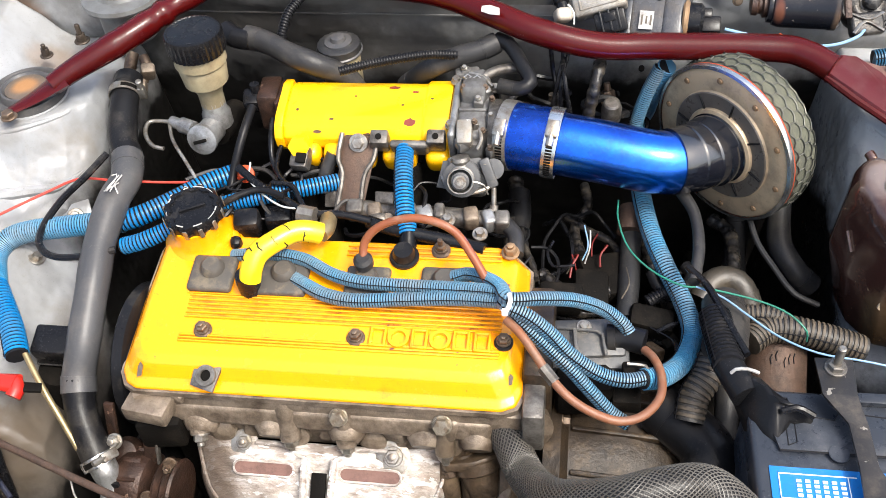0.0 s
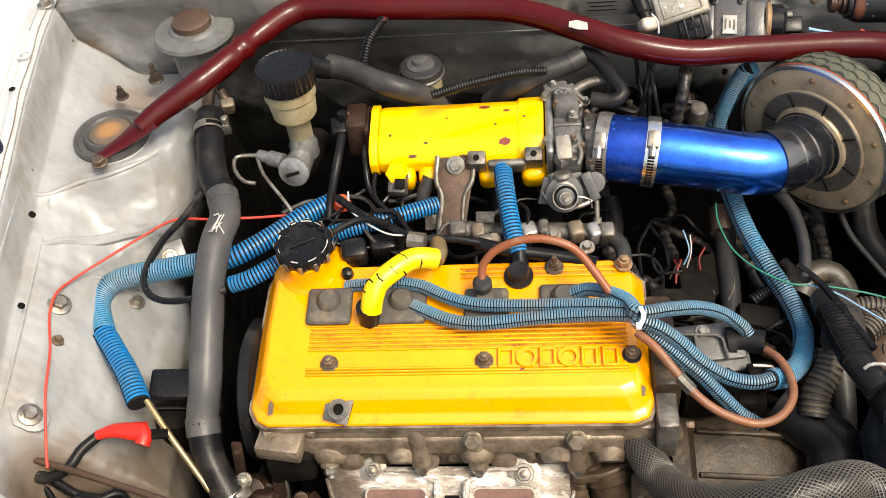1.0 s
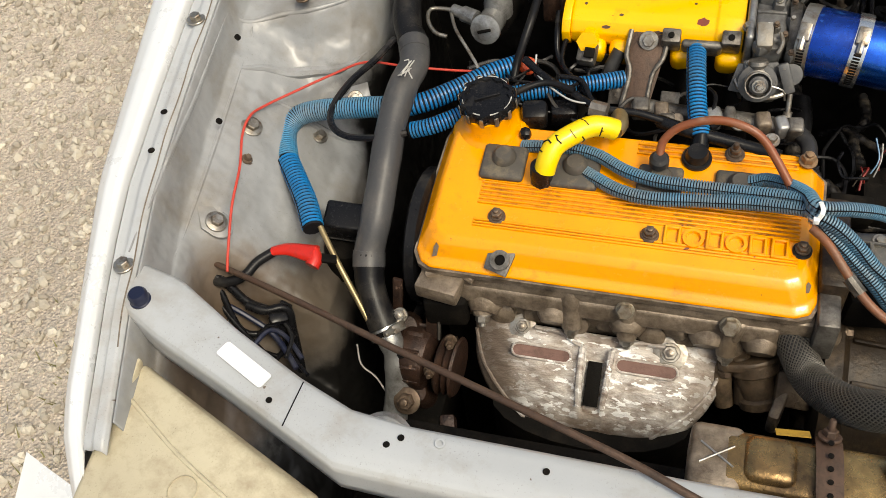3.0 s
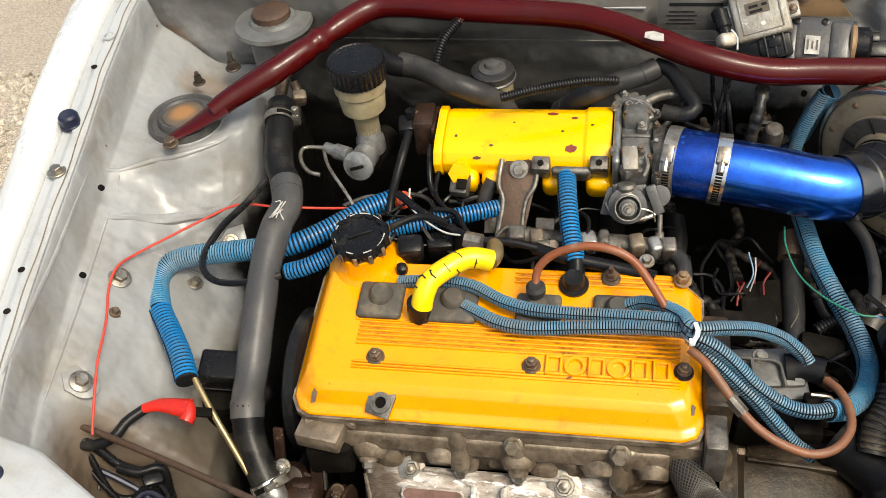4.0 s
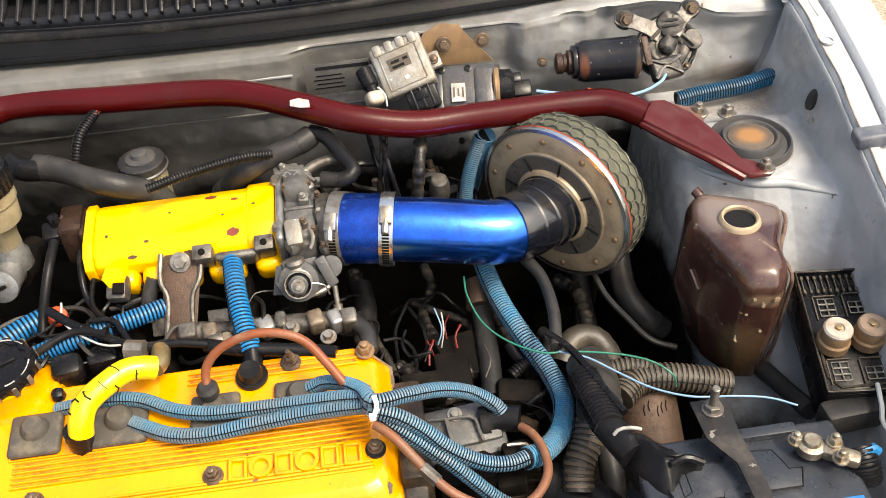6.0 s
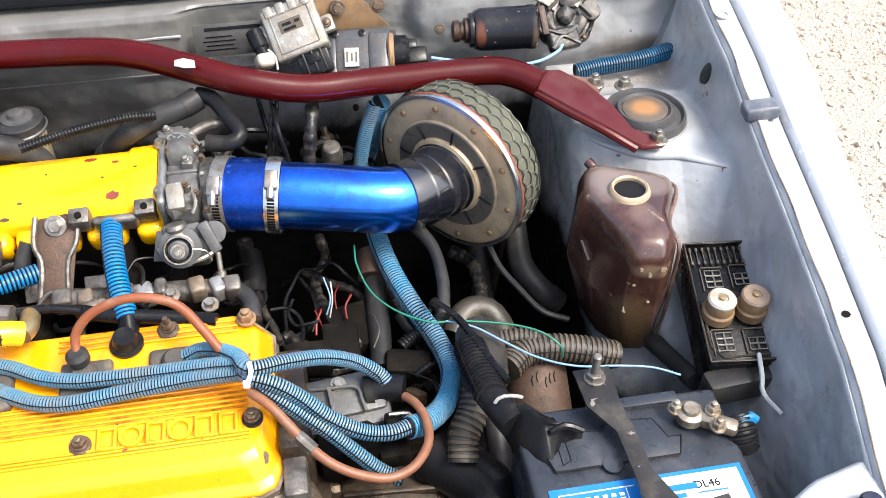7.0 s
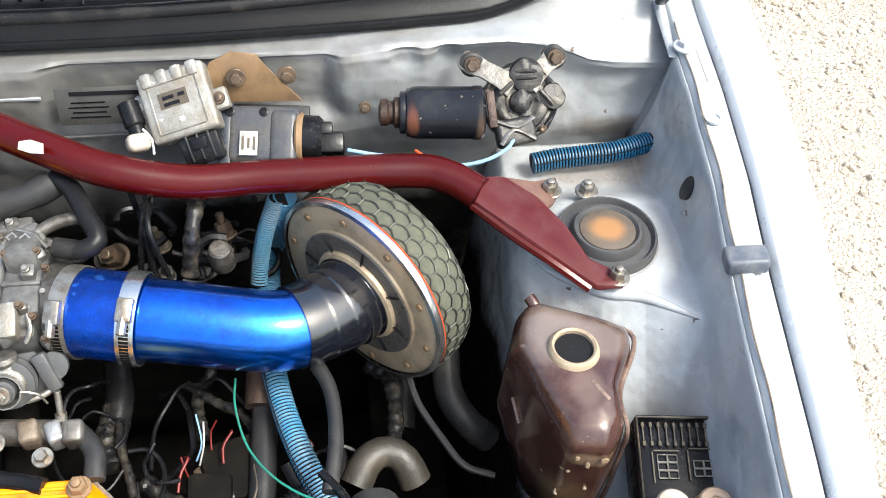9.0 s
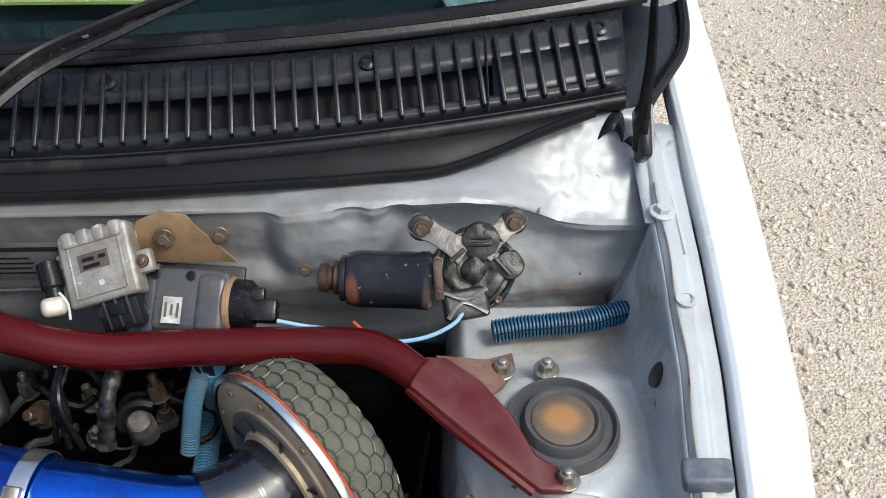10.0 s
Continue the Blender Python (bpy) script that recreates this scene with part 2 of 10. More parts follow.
    igniter=mat("scuffed_grey_casting", (0.31, 0.305, 0.285), (0.20, 0.19, 0.17), 0.46, 0.35, 30, (0.16, 0.125, 0.085), 0.42, 50, (0.48, 0.47, 0.44), 0.3, 90, 0.5, 150),
    white=mat("white_label", (0.80, 0.81, 0.80), (0.74, 0.75, 0.74), 0.4, 0.0, 20, (0.5, 0.5, 0.48), 0.1, 50, bump=0.02),
    label_blue=mat("blue_print", (0.012, 0.17, 0.50), (0.012, 0.14, 0.44), 0.35, 0.0, 10, (0.08, 0.2, 0.35), 0.1, 40, bump=0.02),
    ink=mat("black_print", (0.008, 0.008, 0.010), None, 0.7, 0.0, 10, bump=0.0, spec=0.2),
    battery=mat("black_battery_plastic", (0.020, 0.024, 0.032), (0.032, 0.036, 0.045), 0.30, 0.0, 14, (0.07, 0.072, 0.08), 0.2, 30, bump=0.12, speck_col=(0.2, 0.2, 0.2), spec=0.4),
    lead=mat("grey_lead", (0.44, 0.41, 0.34), (0.24, 0.20, 0.145), 0.36, 0.7, 60, (0.16, 0.10, 0.05), 0.42, 80, bump=0.4),
    dash=mat("dark_dashboard", (0.010, 0.015, 0.018), (0.016, 0.022, 0.025), 0.6, 0.0, 8, bump=0.1, spec=0.2),
    paper=mat("pale_yellow_sheet", (0.92, 0.66, 0.22), (0.84, 0.60, 0.20), 0.7, 0.0, 8, bump=0.0),
    card=mat("dirty_white_card", (0.52, 0.51, 0.48), (0.34, 0.33, 0.31), 0.7, 0.0, 40, (0.12, 0.11, 0.10), 0.35, 60, bump=0.0),
)


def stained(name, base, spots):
    """A copy of a paint with spots of grime and of painted shade: (centre, half sizes, colour, share)."""
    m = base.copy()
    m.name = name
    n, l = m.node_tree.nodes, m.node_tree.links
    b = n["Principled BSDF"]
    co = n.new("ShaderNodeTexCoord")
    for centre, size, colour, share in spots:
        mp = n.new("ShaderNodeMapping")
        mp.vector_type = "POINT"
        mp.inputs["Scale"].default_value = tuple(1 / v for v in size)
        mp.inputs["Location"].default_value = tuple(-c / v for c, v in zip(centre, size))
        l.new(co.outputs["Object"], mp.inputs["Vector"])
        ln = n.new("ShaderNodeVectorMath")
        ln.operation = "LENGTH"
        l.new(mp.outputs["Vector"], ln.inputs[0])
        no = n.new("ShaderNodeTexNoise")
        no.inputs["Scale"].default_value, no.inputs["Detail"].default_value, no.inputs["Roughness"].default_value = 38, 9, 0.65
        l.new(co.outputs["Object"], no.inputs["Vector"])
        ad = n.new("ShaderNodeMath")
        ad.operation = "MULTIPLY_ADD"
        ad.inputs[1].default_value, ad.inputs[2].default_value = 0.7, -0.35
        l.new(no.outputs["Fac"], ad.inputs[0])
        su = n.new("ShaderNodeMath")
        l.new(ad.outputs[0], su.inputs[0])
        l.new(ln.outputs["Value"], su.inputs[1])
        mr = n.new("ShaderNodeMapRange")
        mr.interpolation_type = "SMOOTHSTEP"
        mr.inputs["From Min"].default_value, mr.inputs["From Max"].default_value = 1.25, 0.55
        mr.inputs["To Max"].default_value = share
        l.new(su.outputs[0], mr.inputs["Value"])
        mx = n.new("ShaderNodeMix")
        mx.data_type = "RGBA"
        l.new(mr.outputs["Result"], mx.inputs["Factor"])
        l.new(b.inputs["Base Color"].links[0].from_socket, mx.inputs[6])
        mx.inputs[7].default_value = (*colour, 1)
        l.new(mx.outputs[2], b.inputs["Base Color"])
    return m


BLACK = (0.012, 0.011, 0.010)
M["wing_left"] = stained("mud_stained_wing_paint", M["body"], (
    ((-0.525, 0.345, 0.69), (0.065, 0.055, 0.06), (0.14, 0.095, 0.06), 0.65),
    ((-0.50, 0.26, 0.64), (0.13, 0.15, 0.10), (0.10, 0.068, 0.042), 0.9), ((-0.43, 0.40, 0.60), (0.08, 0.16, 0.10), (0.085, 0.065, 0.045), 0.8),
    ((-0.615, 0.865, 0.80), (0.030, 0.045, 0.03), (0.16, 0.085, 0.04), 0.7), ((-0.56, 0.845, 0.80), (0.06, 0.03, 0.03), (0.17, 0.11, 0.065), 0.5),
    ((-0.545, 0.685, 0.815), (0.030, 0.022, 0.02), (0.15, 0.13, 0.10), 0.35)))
# black spot paints the shade low beside the battery; the brown one is a stain
M["wing_right"] = stained("underseal_splashed_wing_paint", M["body_lighter"], (
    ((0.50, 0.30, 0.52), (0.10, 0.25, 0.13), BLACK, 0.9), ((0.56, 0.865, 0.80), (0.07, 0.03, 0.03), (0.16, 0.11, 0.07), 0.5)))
# wide dark spots paint the bulkhead's shade; the last two are rust stains
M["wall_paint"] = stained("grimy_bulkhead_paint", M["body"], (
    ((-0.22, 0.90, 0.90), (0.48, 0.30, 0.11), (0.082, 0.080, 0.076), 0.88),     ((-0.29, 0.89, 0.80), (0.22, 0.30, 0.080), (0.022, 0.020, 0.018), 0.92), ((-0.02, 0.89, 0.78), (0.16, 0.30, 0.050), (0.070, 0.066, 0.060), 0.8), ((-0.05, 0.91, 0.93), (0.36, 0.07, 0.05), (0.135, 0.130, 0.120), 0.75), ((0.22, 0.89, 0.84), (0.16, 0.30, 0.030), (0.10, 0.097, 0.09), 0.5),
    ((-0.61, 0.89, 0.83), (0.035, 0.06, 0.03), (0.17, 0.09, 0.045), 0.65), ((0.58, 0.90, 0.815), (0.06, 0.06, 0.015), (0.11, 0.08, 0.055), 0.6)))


def shade_dipped(name, base, front, back, y0, y1):
    """A copy of a paint with shade painted near-black on its lower part, up to z = front before y0 and z = back behind
    y1, with a ragged edge.
    """
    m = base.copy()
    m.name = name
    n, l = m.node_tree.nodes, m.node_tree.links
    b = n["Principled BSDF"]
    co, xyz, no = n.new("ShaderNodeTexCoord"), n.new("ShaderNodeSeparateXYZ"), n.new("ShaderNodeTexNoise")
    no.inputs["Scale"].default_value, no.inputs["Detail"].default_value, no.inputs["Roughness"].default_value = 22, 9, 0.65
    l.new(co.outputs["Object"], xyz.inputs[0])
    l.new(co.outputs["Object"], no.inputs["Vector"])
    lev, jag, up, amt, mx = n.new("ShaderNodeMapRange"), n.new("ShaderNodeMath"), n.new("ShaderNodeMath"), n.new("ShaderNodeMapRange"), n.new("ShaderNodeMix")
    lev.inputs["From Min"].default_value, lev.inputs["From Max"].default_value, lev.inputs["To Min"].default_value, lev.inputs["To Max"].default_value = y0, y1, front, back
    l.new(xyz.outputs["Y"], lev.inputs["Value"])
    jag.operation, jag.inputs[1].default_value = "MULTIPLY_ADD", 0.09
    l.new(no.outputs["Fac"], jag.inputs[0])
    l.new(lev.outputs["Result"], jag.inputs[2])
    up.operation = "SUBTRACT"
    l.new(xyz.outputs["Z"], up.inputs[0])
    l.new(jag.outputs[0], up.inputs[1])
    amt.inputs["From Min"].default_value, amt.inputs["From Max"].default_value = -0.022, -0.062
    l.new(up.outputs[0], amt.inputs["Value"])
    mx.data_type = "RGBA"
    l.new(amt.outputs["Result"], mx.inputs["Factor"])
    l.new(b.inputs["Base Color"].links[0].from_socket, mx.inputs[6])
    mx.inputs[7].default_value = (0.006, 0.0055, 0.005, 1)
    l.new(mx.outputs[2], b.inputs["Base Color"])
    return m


# lower wings and bulkhead carry the deep bay's shade in their colour
M["wing_left"] = shade_dipped("undersealed_left_wing_paint", M["wing_left"], 0.56, 0.735, 0.54, 0.66)
M["wing_right"] = shade_dipped("undersealed_right_wing_paint", M["wing_right"], 0.60, 0.690, 0.58, 0.68)
M["wall_paint"] = shade_dipped("undersealed_bulkhead_paint", M["wall_paint"], 0.755, 0.755, 0.5, 1.0)


def plain_glass(name, tint, rough=0.0):
    m = bpy.data.materials.new(name)
    m.use_nodes = True
    b = m.node_tree.nodes["Principled BSDF"]
    b.inputs["Base Color"].default_value = (*tint, 1)
    b.inputs["Roughness"].default_value = rough
    b.inputs["Transmission Weight"].default_value = 1.0
    b.inputs["IOR"].default_value = 1.1
    return m


M["glass"] = plain_glass("tinted_windscreen_glass", (0.30, 0.46, 0.47))


def gravel_material():
    m = bpy.data.materials.new("pale_gravel")
    m.use_nodes = True
    n, l = m.node_tree.nodes, m.node_tree.links
    b = n["Principled BSDF"]
    co = n.new("ShaderNodeTexCoord")
    vo = n.new("ShaderNodeTexVoronoi")
    vo.inputs["Scale"].default_value = 150
    no = n.new("ShaderNodeTexNoise")
    no.inputs["Scale"].default_value, no.inputs["Detail"].default_value = 1.3, 8
    n2 = n.new("ShaderNodeTexNoise")
    n2.inputs["Scale"].default_value, n2.inputs["Detail"].default_value = 110, 6
    for t in (vo, no, n2):
        l.new(co.outputs["Object"], t.inputs["Vector"])
    r1 = n.new("ShaderNodeValToRGB")
    r1.color_ramp.elements[0].color, r1.color_ramp.elements[1].color = (0.40, 0.335, 0.265, 1), (0.55, 0.48, 0.405, 1)
    r1.color_ramp.elements[0].position, r1.color_ramp.elements[1].position = 0.3, 0.7
    l.new(no.outputs["Fac"], r1.inputs["Fac"])
    mx = n.new("ShaderNodeMix")
    mx.data_type, mx.blend_type = "RGBA", "MULTIPLY"
    mx.inputs["Factor"].default_value = 0.5
    r2 = n.new("ShaderNodeMapRange")
    r2.inputs["From Min"].default_value, r2.inputs["From Max"].default_value = 0.25, 0.75
    r2.inputs["To Min"].default_value, r2.inputs["To Max"].default_value = 0.36, 1.42
    l.new(n2.outputs["Fac"], r2.inputs["Value"])
    l.new(r1.outputs["Color"], mx.inputs[6])
    l.new(r2.outputs["Result"], mx.inputs[7])
    l.new(mx.outputs[2], b.inputs["Base Color"])
    b.inputs["Roughness"].default_value = 0.95
    bp = n.new("ShaderNodeBump")
    bp.inputs["Strength"].default_value, bp.inputs["Distance"].default_value = 0.9, 0.007
    ad = n.new("ShaderNodeMath")
    l.new(vo.outputs["Distance"], ad.inputs[0])
    l.new(n2.outputs["Fac"], ad.inputs[1])
    l.new(ad.outputs[0], bp.inputs["Height"])
    l.new(bp.outputs["Normal"], b.inputs["Normal"])
    return m


M["gravel"] = gravel_material()
M["stone"] = mat("pale_stone", (0.55, 0.49, 0.40), (0.46, 0.40, 0.32), 0.9, 0.0, 30, (0.25, 0.2, 0.15), 0.2, 60, bump=0.4, piece=0.2)
sn, sl = M["stone"].node_tree.nodes, M["stone"].node_tree.links
geo, tone = sn.new("ShaderNodeNewGeometry"), sn.new("ShaderNodeValToRGB")
tone.color_ramp.elements[0].color, tone.color_ramp.elements[1].color = (0.34, 0.30, 0.245, 1), (0.60, 0.545, 0.455, 1)
sl.new(geo.outputs["Random Per Island"], tone.inputs["Fac"])
sl.new(tone.outputs["Color"], sn["Principled BSDF"].inputs["Base Color"])
M["grass"] = mat("dry_grass", (0.16, 0.17, 0.06), (0.24, 0.21, 0.09), 0.8, 0.0, 10, bump=0.0)


# ---- mesh helpers ----
def V(p):
    return Vector(p)


def thing(name, label, category, group="", kind="", at=(0, 0, 0)):
    ob = new(name)
    ob.empty_display_size = 0.02
    ob.location = at
    return tagged(ob, label, category, group, kind)


def finish(name, bm, material, parent=None, label="", angle=38, smooth=True):
    me = bpy.data.meshes.new(name)
    bmesh.ops.recalc_face_normals(bm, faces=bm.faces)
    bm.to_mesh(me)
    bm.free()
    if smooth:
        me.shade_smooth()
        me.set_sharp_from_angle(angle=radians(angle))
    me.materials.append(material)
    ob = new(name, me)
    if parent:
        ob.parent = parent
        ob.matrix_parent_inverse = Matrix.Translation(parent.matrix_basis.translation).inverted()
    if label:
        tagged(ob, label)
    return ob


def part(name, bm, material, parent, label="", angle=38, smooth=True):
    return finish(name, bm, material, parent, label, angle, smooth)


def merge(bm, other, m=None):
    if m is not None:
        other.transform(m)
    me = bpy.data.meshes.new("scratch")
    other.to_mesh(me)
    other.free()
    bm.from_mesh(me)
    bpy.data.meshes.remove(me)
    return bm


def along(a, b):
    """A frame at a whose z runs towards b."""
    a, b = V(a), V(b)
    return Matrix.Translation(a) @ (b - a).to_track_quat("Z", "Y").to_matrix().to_4x4()


def box(size, m=None, bevel=0.003, seg=2, bm=None, taper=1.0):
    t = bmesh.new()
    bmesh.ops.create_cube(t, size=1)
    for v in t.verts:
        k = taper if v.co.z > 0 else 1.0
        v.co = Vector((v.co.x * size[0] * k, v.co.y * size[1] * k, v.co.z * size[2]))
    if bevel:
        bmesh.ops.bevel(t, geom=t.edges[:], offset=min(bevel, min(size) * 0.45), segments=seg, affect="EDGES", profile=0.5)
    if m is not None:
        t.transform(m)
    return merge(bm, t) if bm else t


def lathe(profile, m=None, seg=24, bm=None, lobes=0, lobe=0.0, cap=True):
    """Turns (radius, height) round z; lobes push the rim in and out."""
    t = bmesh.new()
    rings = []
    for r, z in profile:
        ring = []
        for i in range(seg):
            a = 2 * math.pi * i / seg
            k = r + (lobe * math.cos(lobes * a) if lobes and r > 0.3 * max(p[0] for p in profile) else 0)
            ring.append(t.verts.new((k * math.cos(a), k * math.sin(a), z)))
        rings.append(ring)
    for a, b in zip(rings, rings[1:]):
        for i in range(seg):
            t.faces.new((a[i], a[(i + 1) % seg], b[(i + 1) % seg], b[i]))
    if cap:
        for ring in (rings[0], rings[-1]):
            if len(ring) > 2:
                t.faces.new(ring)
    if m is not None:
        t.transform(m)
    return merge(bm, t) if bm else t


def prism(outline, z0, z1, m=None, bevel=0.0, seg=2, bm=None, top_scale=1.0):
    """A closed outline in x, y raised from z0 to z1."""
    t = bmesh.new()
    cx, cy = sum(p[0] for p in outline) / len(outline), sum(p[1] for p in outline) / len(outline)
    lo = [t.verts.new((x, y, z0)) for x, y in outline]
    hi = [t.verts.new((cx + (x - cx) * top_scale, cy + (y - cy) * top_scale, z1)) for x, y in outline]
    k = len(outline)
    t.faces.new(lo[::-1])
    t.faces.new(hi)
    for i in range(k):
        t.faces.new((lo[i], lo[(i + 1) % k], hi[(i + 1) % k], hi[i]))
    if bevel:
        bmesh.ops.bevel(t, geom=t.edges[:], offset=bevel, segments=seg, affect="EDGES", profile=0.5)
    if m is not None:
        t.transform(m)
    return merge(bm, t) if bm else t


def loft(rings, m=None, bm=None, bevel=0.0, seg=2):
    """Joins rings of 3D points of equal count, and closes both ends."""
    t = bmesh.new()
    rv = [[t.verts.new(p) for p in r] for r in rings]
    k = len(rv[0])
    for a, b in zip(rv, rv[1:]):
        for i in range(k):
            t.faces.new((a[i], a[(i + 1) % k], b[(i + 1) % k], b[i]))
    t.faces.new(rv[0][::-1])
    t.faces.new(rv[-1])
    bmesh.ops.recalc_face_normals(t, faces=t.faces)
    if bevel:
        bmesh.ops.bevel(t, geom=t.edges[:], offset=bevel, segments=seg, affect="EDGES", profile=0.5)
    if m is not None:
        t.transform(m)
    return merge(bm, t) if bm else t


def glide(pts, step=0.004):
    """A smooth line through the points, at even steps."""
    p = [V(q) for q in pts]
    p = [p[0] * 2 - p[1]] + p + [p[-1] * 2 - p[-2]]
    out = []
    for i in range(1, len(p) - 2):
        k = max(4, int((p[i + 1] - p[i]).length / (step * 0.2)))
        for j in range(k):
            u = j / k
            a, b, c, d = p[i - 1], p[i], p[i + 1], p[i + 2]
            out.append(0.5 * (2 * b + (c - a) * u + (2 * a - 5 * b + 4 * c - d) * u * u + (3 * b - a - 3 * c + d) * u ** 3))
    out.append(p[-2])
    res, acc = [out[0]], 0.0
    for a, b in zip(out, out[1:]):
        acc += (b - a).length
        if acc >= step:
            res.append(b)
            acc -= step
    if (res[-1] - out[-1]).length > step * 0.3:
        res.append(out[-1])
    return res


def sweep(pts, radius, sides=12, step=0.006, bm=None, smooth_line=True, flat=(1.0, 1.0), shape=None):
    """A tube along a line. radius: a number, or a function of (share of the way, metres along)."""
    line = glide(pts, step) if smooth_line else [V(p) for p in pts]
    t = bmesh.new()
    total = sum((b - a).length for a, b in zip(line, line[1:]))
    tang = [(line[min(i + 1, len(line) - 1)] - line[max(i - 1, 0)]).normalized() for i in range(len(line))]
    nrm = tang[0].orthogonal().normalized()
    if abs(tang[0].z) < 0.9:
        nrm = (Vector((0, 0, 1)) - tang[0] * tang[0].z).normalized()
    done, rings = 0.0, []
    for i, p in enumerate(line):
        if i:
            done += (p - line[i - 1]).length
            nrm = (tang[i - 1].rotation_difference(tang[i]) @ nrm).normalized()
        side = tang[i].cross(nrm)
        r = radius(done / total, done) if callable(radius) else radius
        ring = []
        for k in range(sides):
            a = 2 * math.pi * k / sides
            q = r * (shape(a, done) if shape else 1.0)
            ring.append(t.verts.new(p + nrm * math.cos(a) * q * flat[0] + side * math.sin(a) * q * flat[1]))
        rings.append(ring)
    for a, b in zip(rings, rings[1:]):
        for k in range(sides):
            t.faces.new((a[k], a[(k + 1) % sides], b[(k + 1) % sides], b[k]))
    t.faces.new(rings[0][::-1])
    t.faces.new(rings[-1])
    return merge(bm, t) if bm else t


def corrugated(pts, r, pitch=0.0036, depth=0.0020, sides=14):
    """A ribbed conduit: square-topped rings one after another."""
    line = glide(pts, 0.0012)
    dist = [0.0]
    for p, q in zip(line, line[1:]):
        dist.append(dist[-1] + (q - p).length)
    out, radii, k = [], [], 0
    n_r = int(dist[-1] / pitch)
    for i in range(n_r):
        for f, rr in ((0.0, r - depth), (0.06, r - 0.0002), (0.32, r), (0.58, r - 0.0002), (0.66, r - depth)):
            s = (i + f) * pitch
            while k < len(dist) - 2 and dist[k + 1] < s:
                k += 1
            u = (s - dist[k]) / max(1e-9, dist[k + 1] - dist[k])
            out.append(line[k].lerp(line[k + 1], u))
            radii.append(rr)
    it = iter(radii)
    return sweep(out, lambda share, d: next(it), sides, smooth_line=False)


def hexhead(r, h, m, bm=None, washer=1.6, wh=0.0022, stud=0.0):
    """A hexagon nut or bolt on its washer."""
    t = lathe([(r * washer, 0), (r * washer, wh * 0.7), (r * washer * 0.93, wh)], seg=20)
    lathe([(r, wh), (r, wh + h * 0.85), (r * 0.86, wh + h)], seg=6, bm=t)
    if stud:
        lathe([(r * 0.5, wh + h), (r * 0.5, wh + h + stud * 0.9), (r * 0.4, wh + h + stud)], seg=10, bm=t)
    t.transform(m)
    return merge(bm, t) if bm else t


def tilt(p, rx=0, ry=0, rz=0):
    return pose(*p, rx, ry, rz)


def cable(name, pts, r, material, label, category="wire", sides=8, group=""):
    return tagged(finish(name, sweep(pts, r, sides, 0.006), material), label, category, group)


def conduit(pts, r, material, label, group="corrugated conduits", pitch=0.0036, name="corrugated_conduit", slit=2.2, lining="ink"):
    """A ribbed sleeve over an inner tube, added to darken the gaps, with the slit along it; slit: its place round the
    tube.
    """
    c = thing(name, label, "conduit", group, at=pts[len(pts) // 2])
    part("ribbed_sleeve", corrugated(pts, r, pitch * (0.86 if pitch > 0.0046 else 0.78), 0.0020), material, c, angle=50)
    part("lining", sweep(pts, r - 0.0014, 12, 0.006), M[lining], c, "dark gaps between the ribs")
    line = glide(pts, 0.004)
    nm, out = None, []
    for i, p in enumerate(line):
        t = (line[min(i + 1, len(line) - 1)] - line[max(i - 1, 0)]).normalized()
        up = (Vector((0, 0, 1)) - t * t.z).normalized()
        out.append(p + (up * math.cos(slit - 1.2) + t.cross(up) * math.sin(slit - 1.2)) * (r - 0.0001))
    part("slit", sweep(out, 0.0007, 4, smooth_line=False), M["ink"], c, "dark slit along the sleeve")
    return c


def hose_clamp(p, q, r, w, label="steel worm-drive hose clamp", screw=0.0, mat_name="bright", parent=None):
    """A band round the axis p to q, with its screw housing."""
    fr = along(p, q) @ pose(0, 0, 0, 0, 0, screw)
    c = parent or thing("hose_clamp", label, "hose clamp", "hose clamps", at=p)
    bm = lathe([(r, -w / 2), (r + 0.0012, -w / 2), (r + 0.0016, 0), (r + 0.0012, w / 2), (r, w / 2)], fr, 40, cap=False)
    part("band", bm, M[mat_name], c)
    bm = box((0.009, 0.020, w * 0.9), fr @ pose(r + 0.004, 0, 0), 0.002)
    lathe([(0.004, -0.004), (0.004, 0.010), (0.003, 0.011)], fr @ pose(r + 0.005, 0.010, 0, -90), 8, bm)
    part("screw_housing", bm, M["steel"], c)
    bm = bmesh.new()
    for i in range(14):
        box((0.0008, 0.0022, w * 0.5), fr @ pose(0, 0, 0, 0, 0, 18 + i * 5) @ pose(r + 0.0014, 0, 0), 0, bm=bm)
    part("band_slots", bm, M["dark"], c)["kind"] = "stuff"
    return c


def letters(text, size, depth, m, bevel=0.0):
    """Raised words as a bmesh, in the built-in font."""
    cu = bpy.data.curves.new("words", "FONT")
    cu.body, cu.size, cu.extrude, cu.resolution_u = text, size, depth, 3
    cu.align_x, cu.align_y, cu.bevel_depth, cu.bevel_resolution = "CENTER", "CENTER", bevel, 1
    ob = bpy.data.objects.new("words", cu)
    scene.collection.objects.link(ob)
    dg = bpy.context.evaluated_depsgraph_get()
    me = bpy.data.meshes.new_from_object(ob.evaluated_get(dg))
    t = bmesh.new()
    t.from_mesh(me)
    bpy.data.objects.remove(ob)
    bpy.data.curves.remove(cu)
    bpy.data.meshes.remove(me)
    t.transform(m)
    return t


# ---- the ground ----
def ground_z(x, y):
    return 0.012 * noise.noise(Vector((x * 1.7, y * 1.7, 0)))


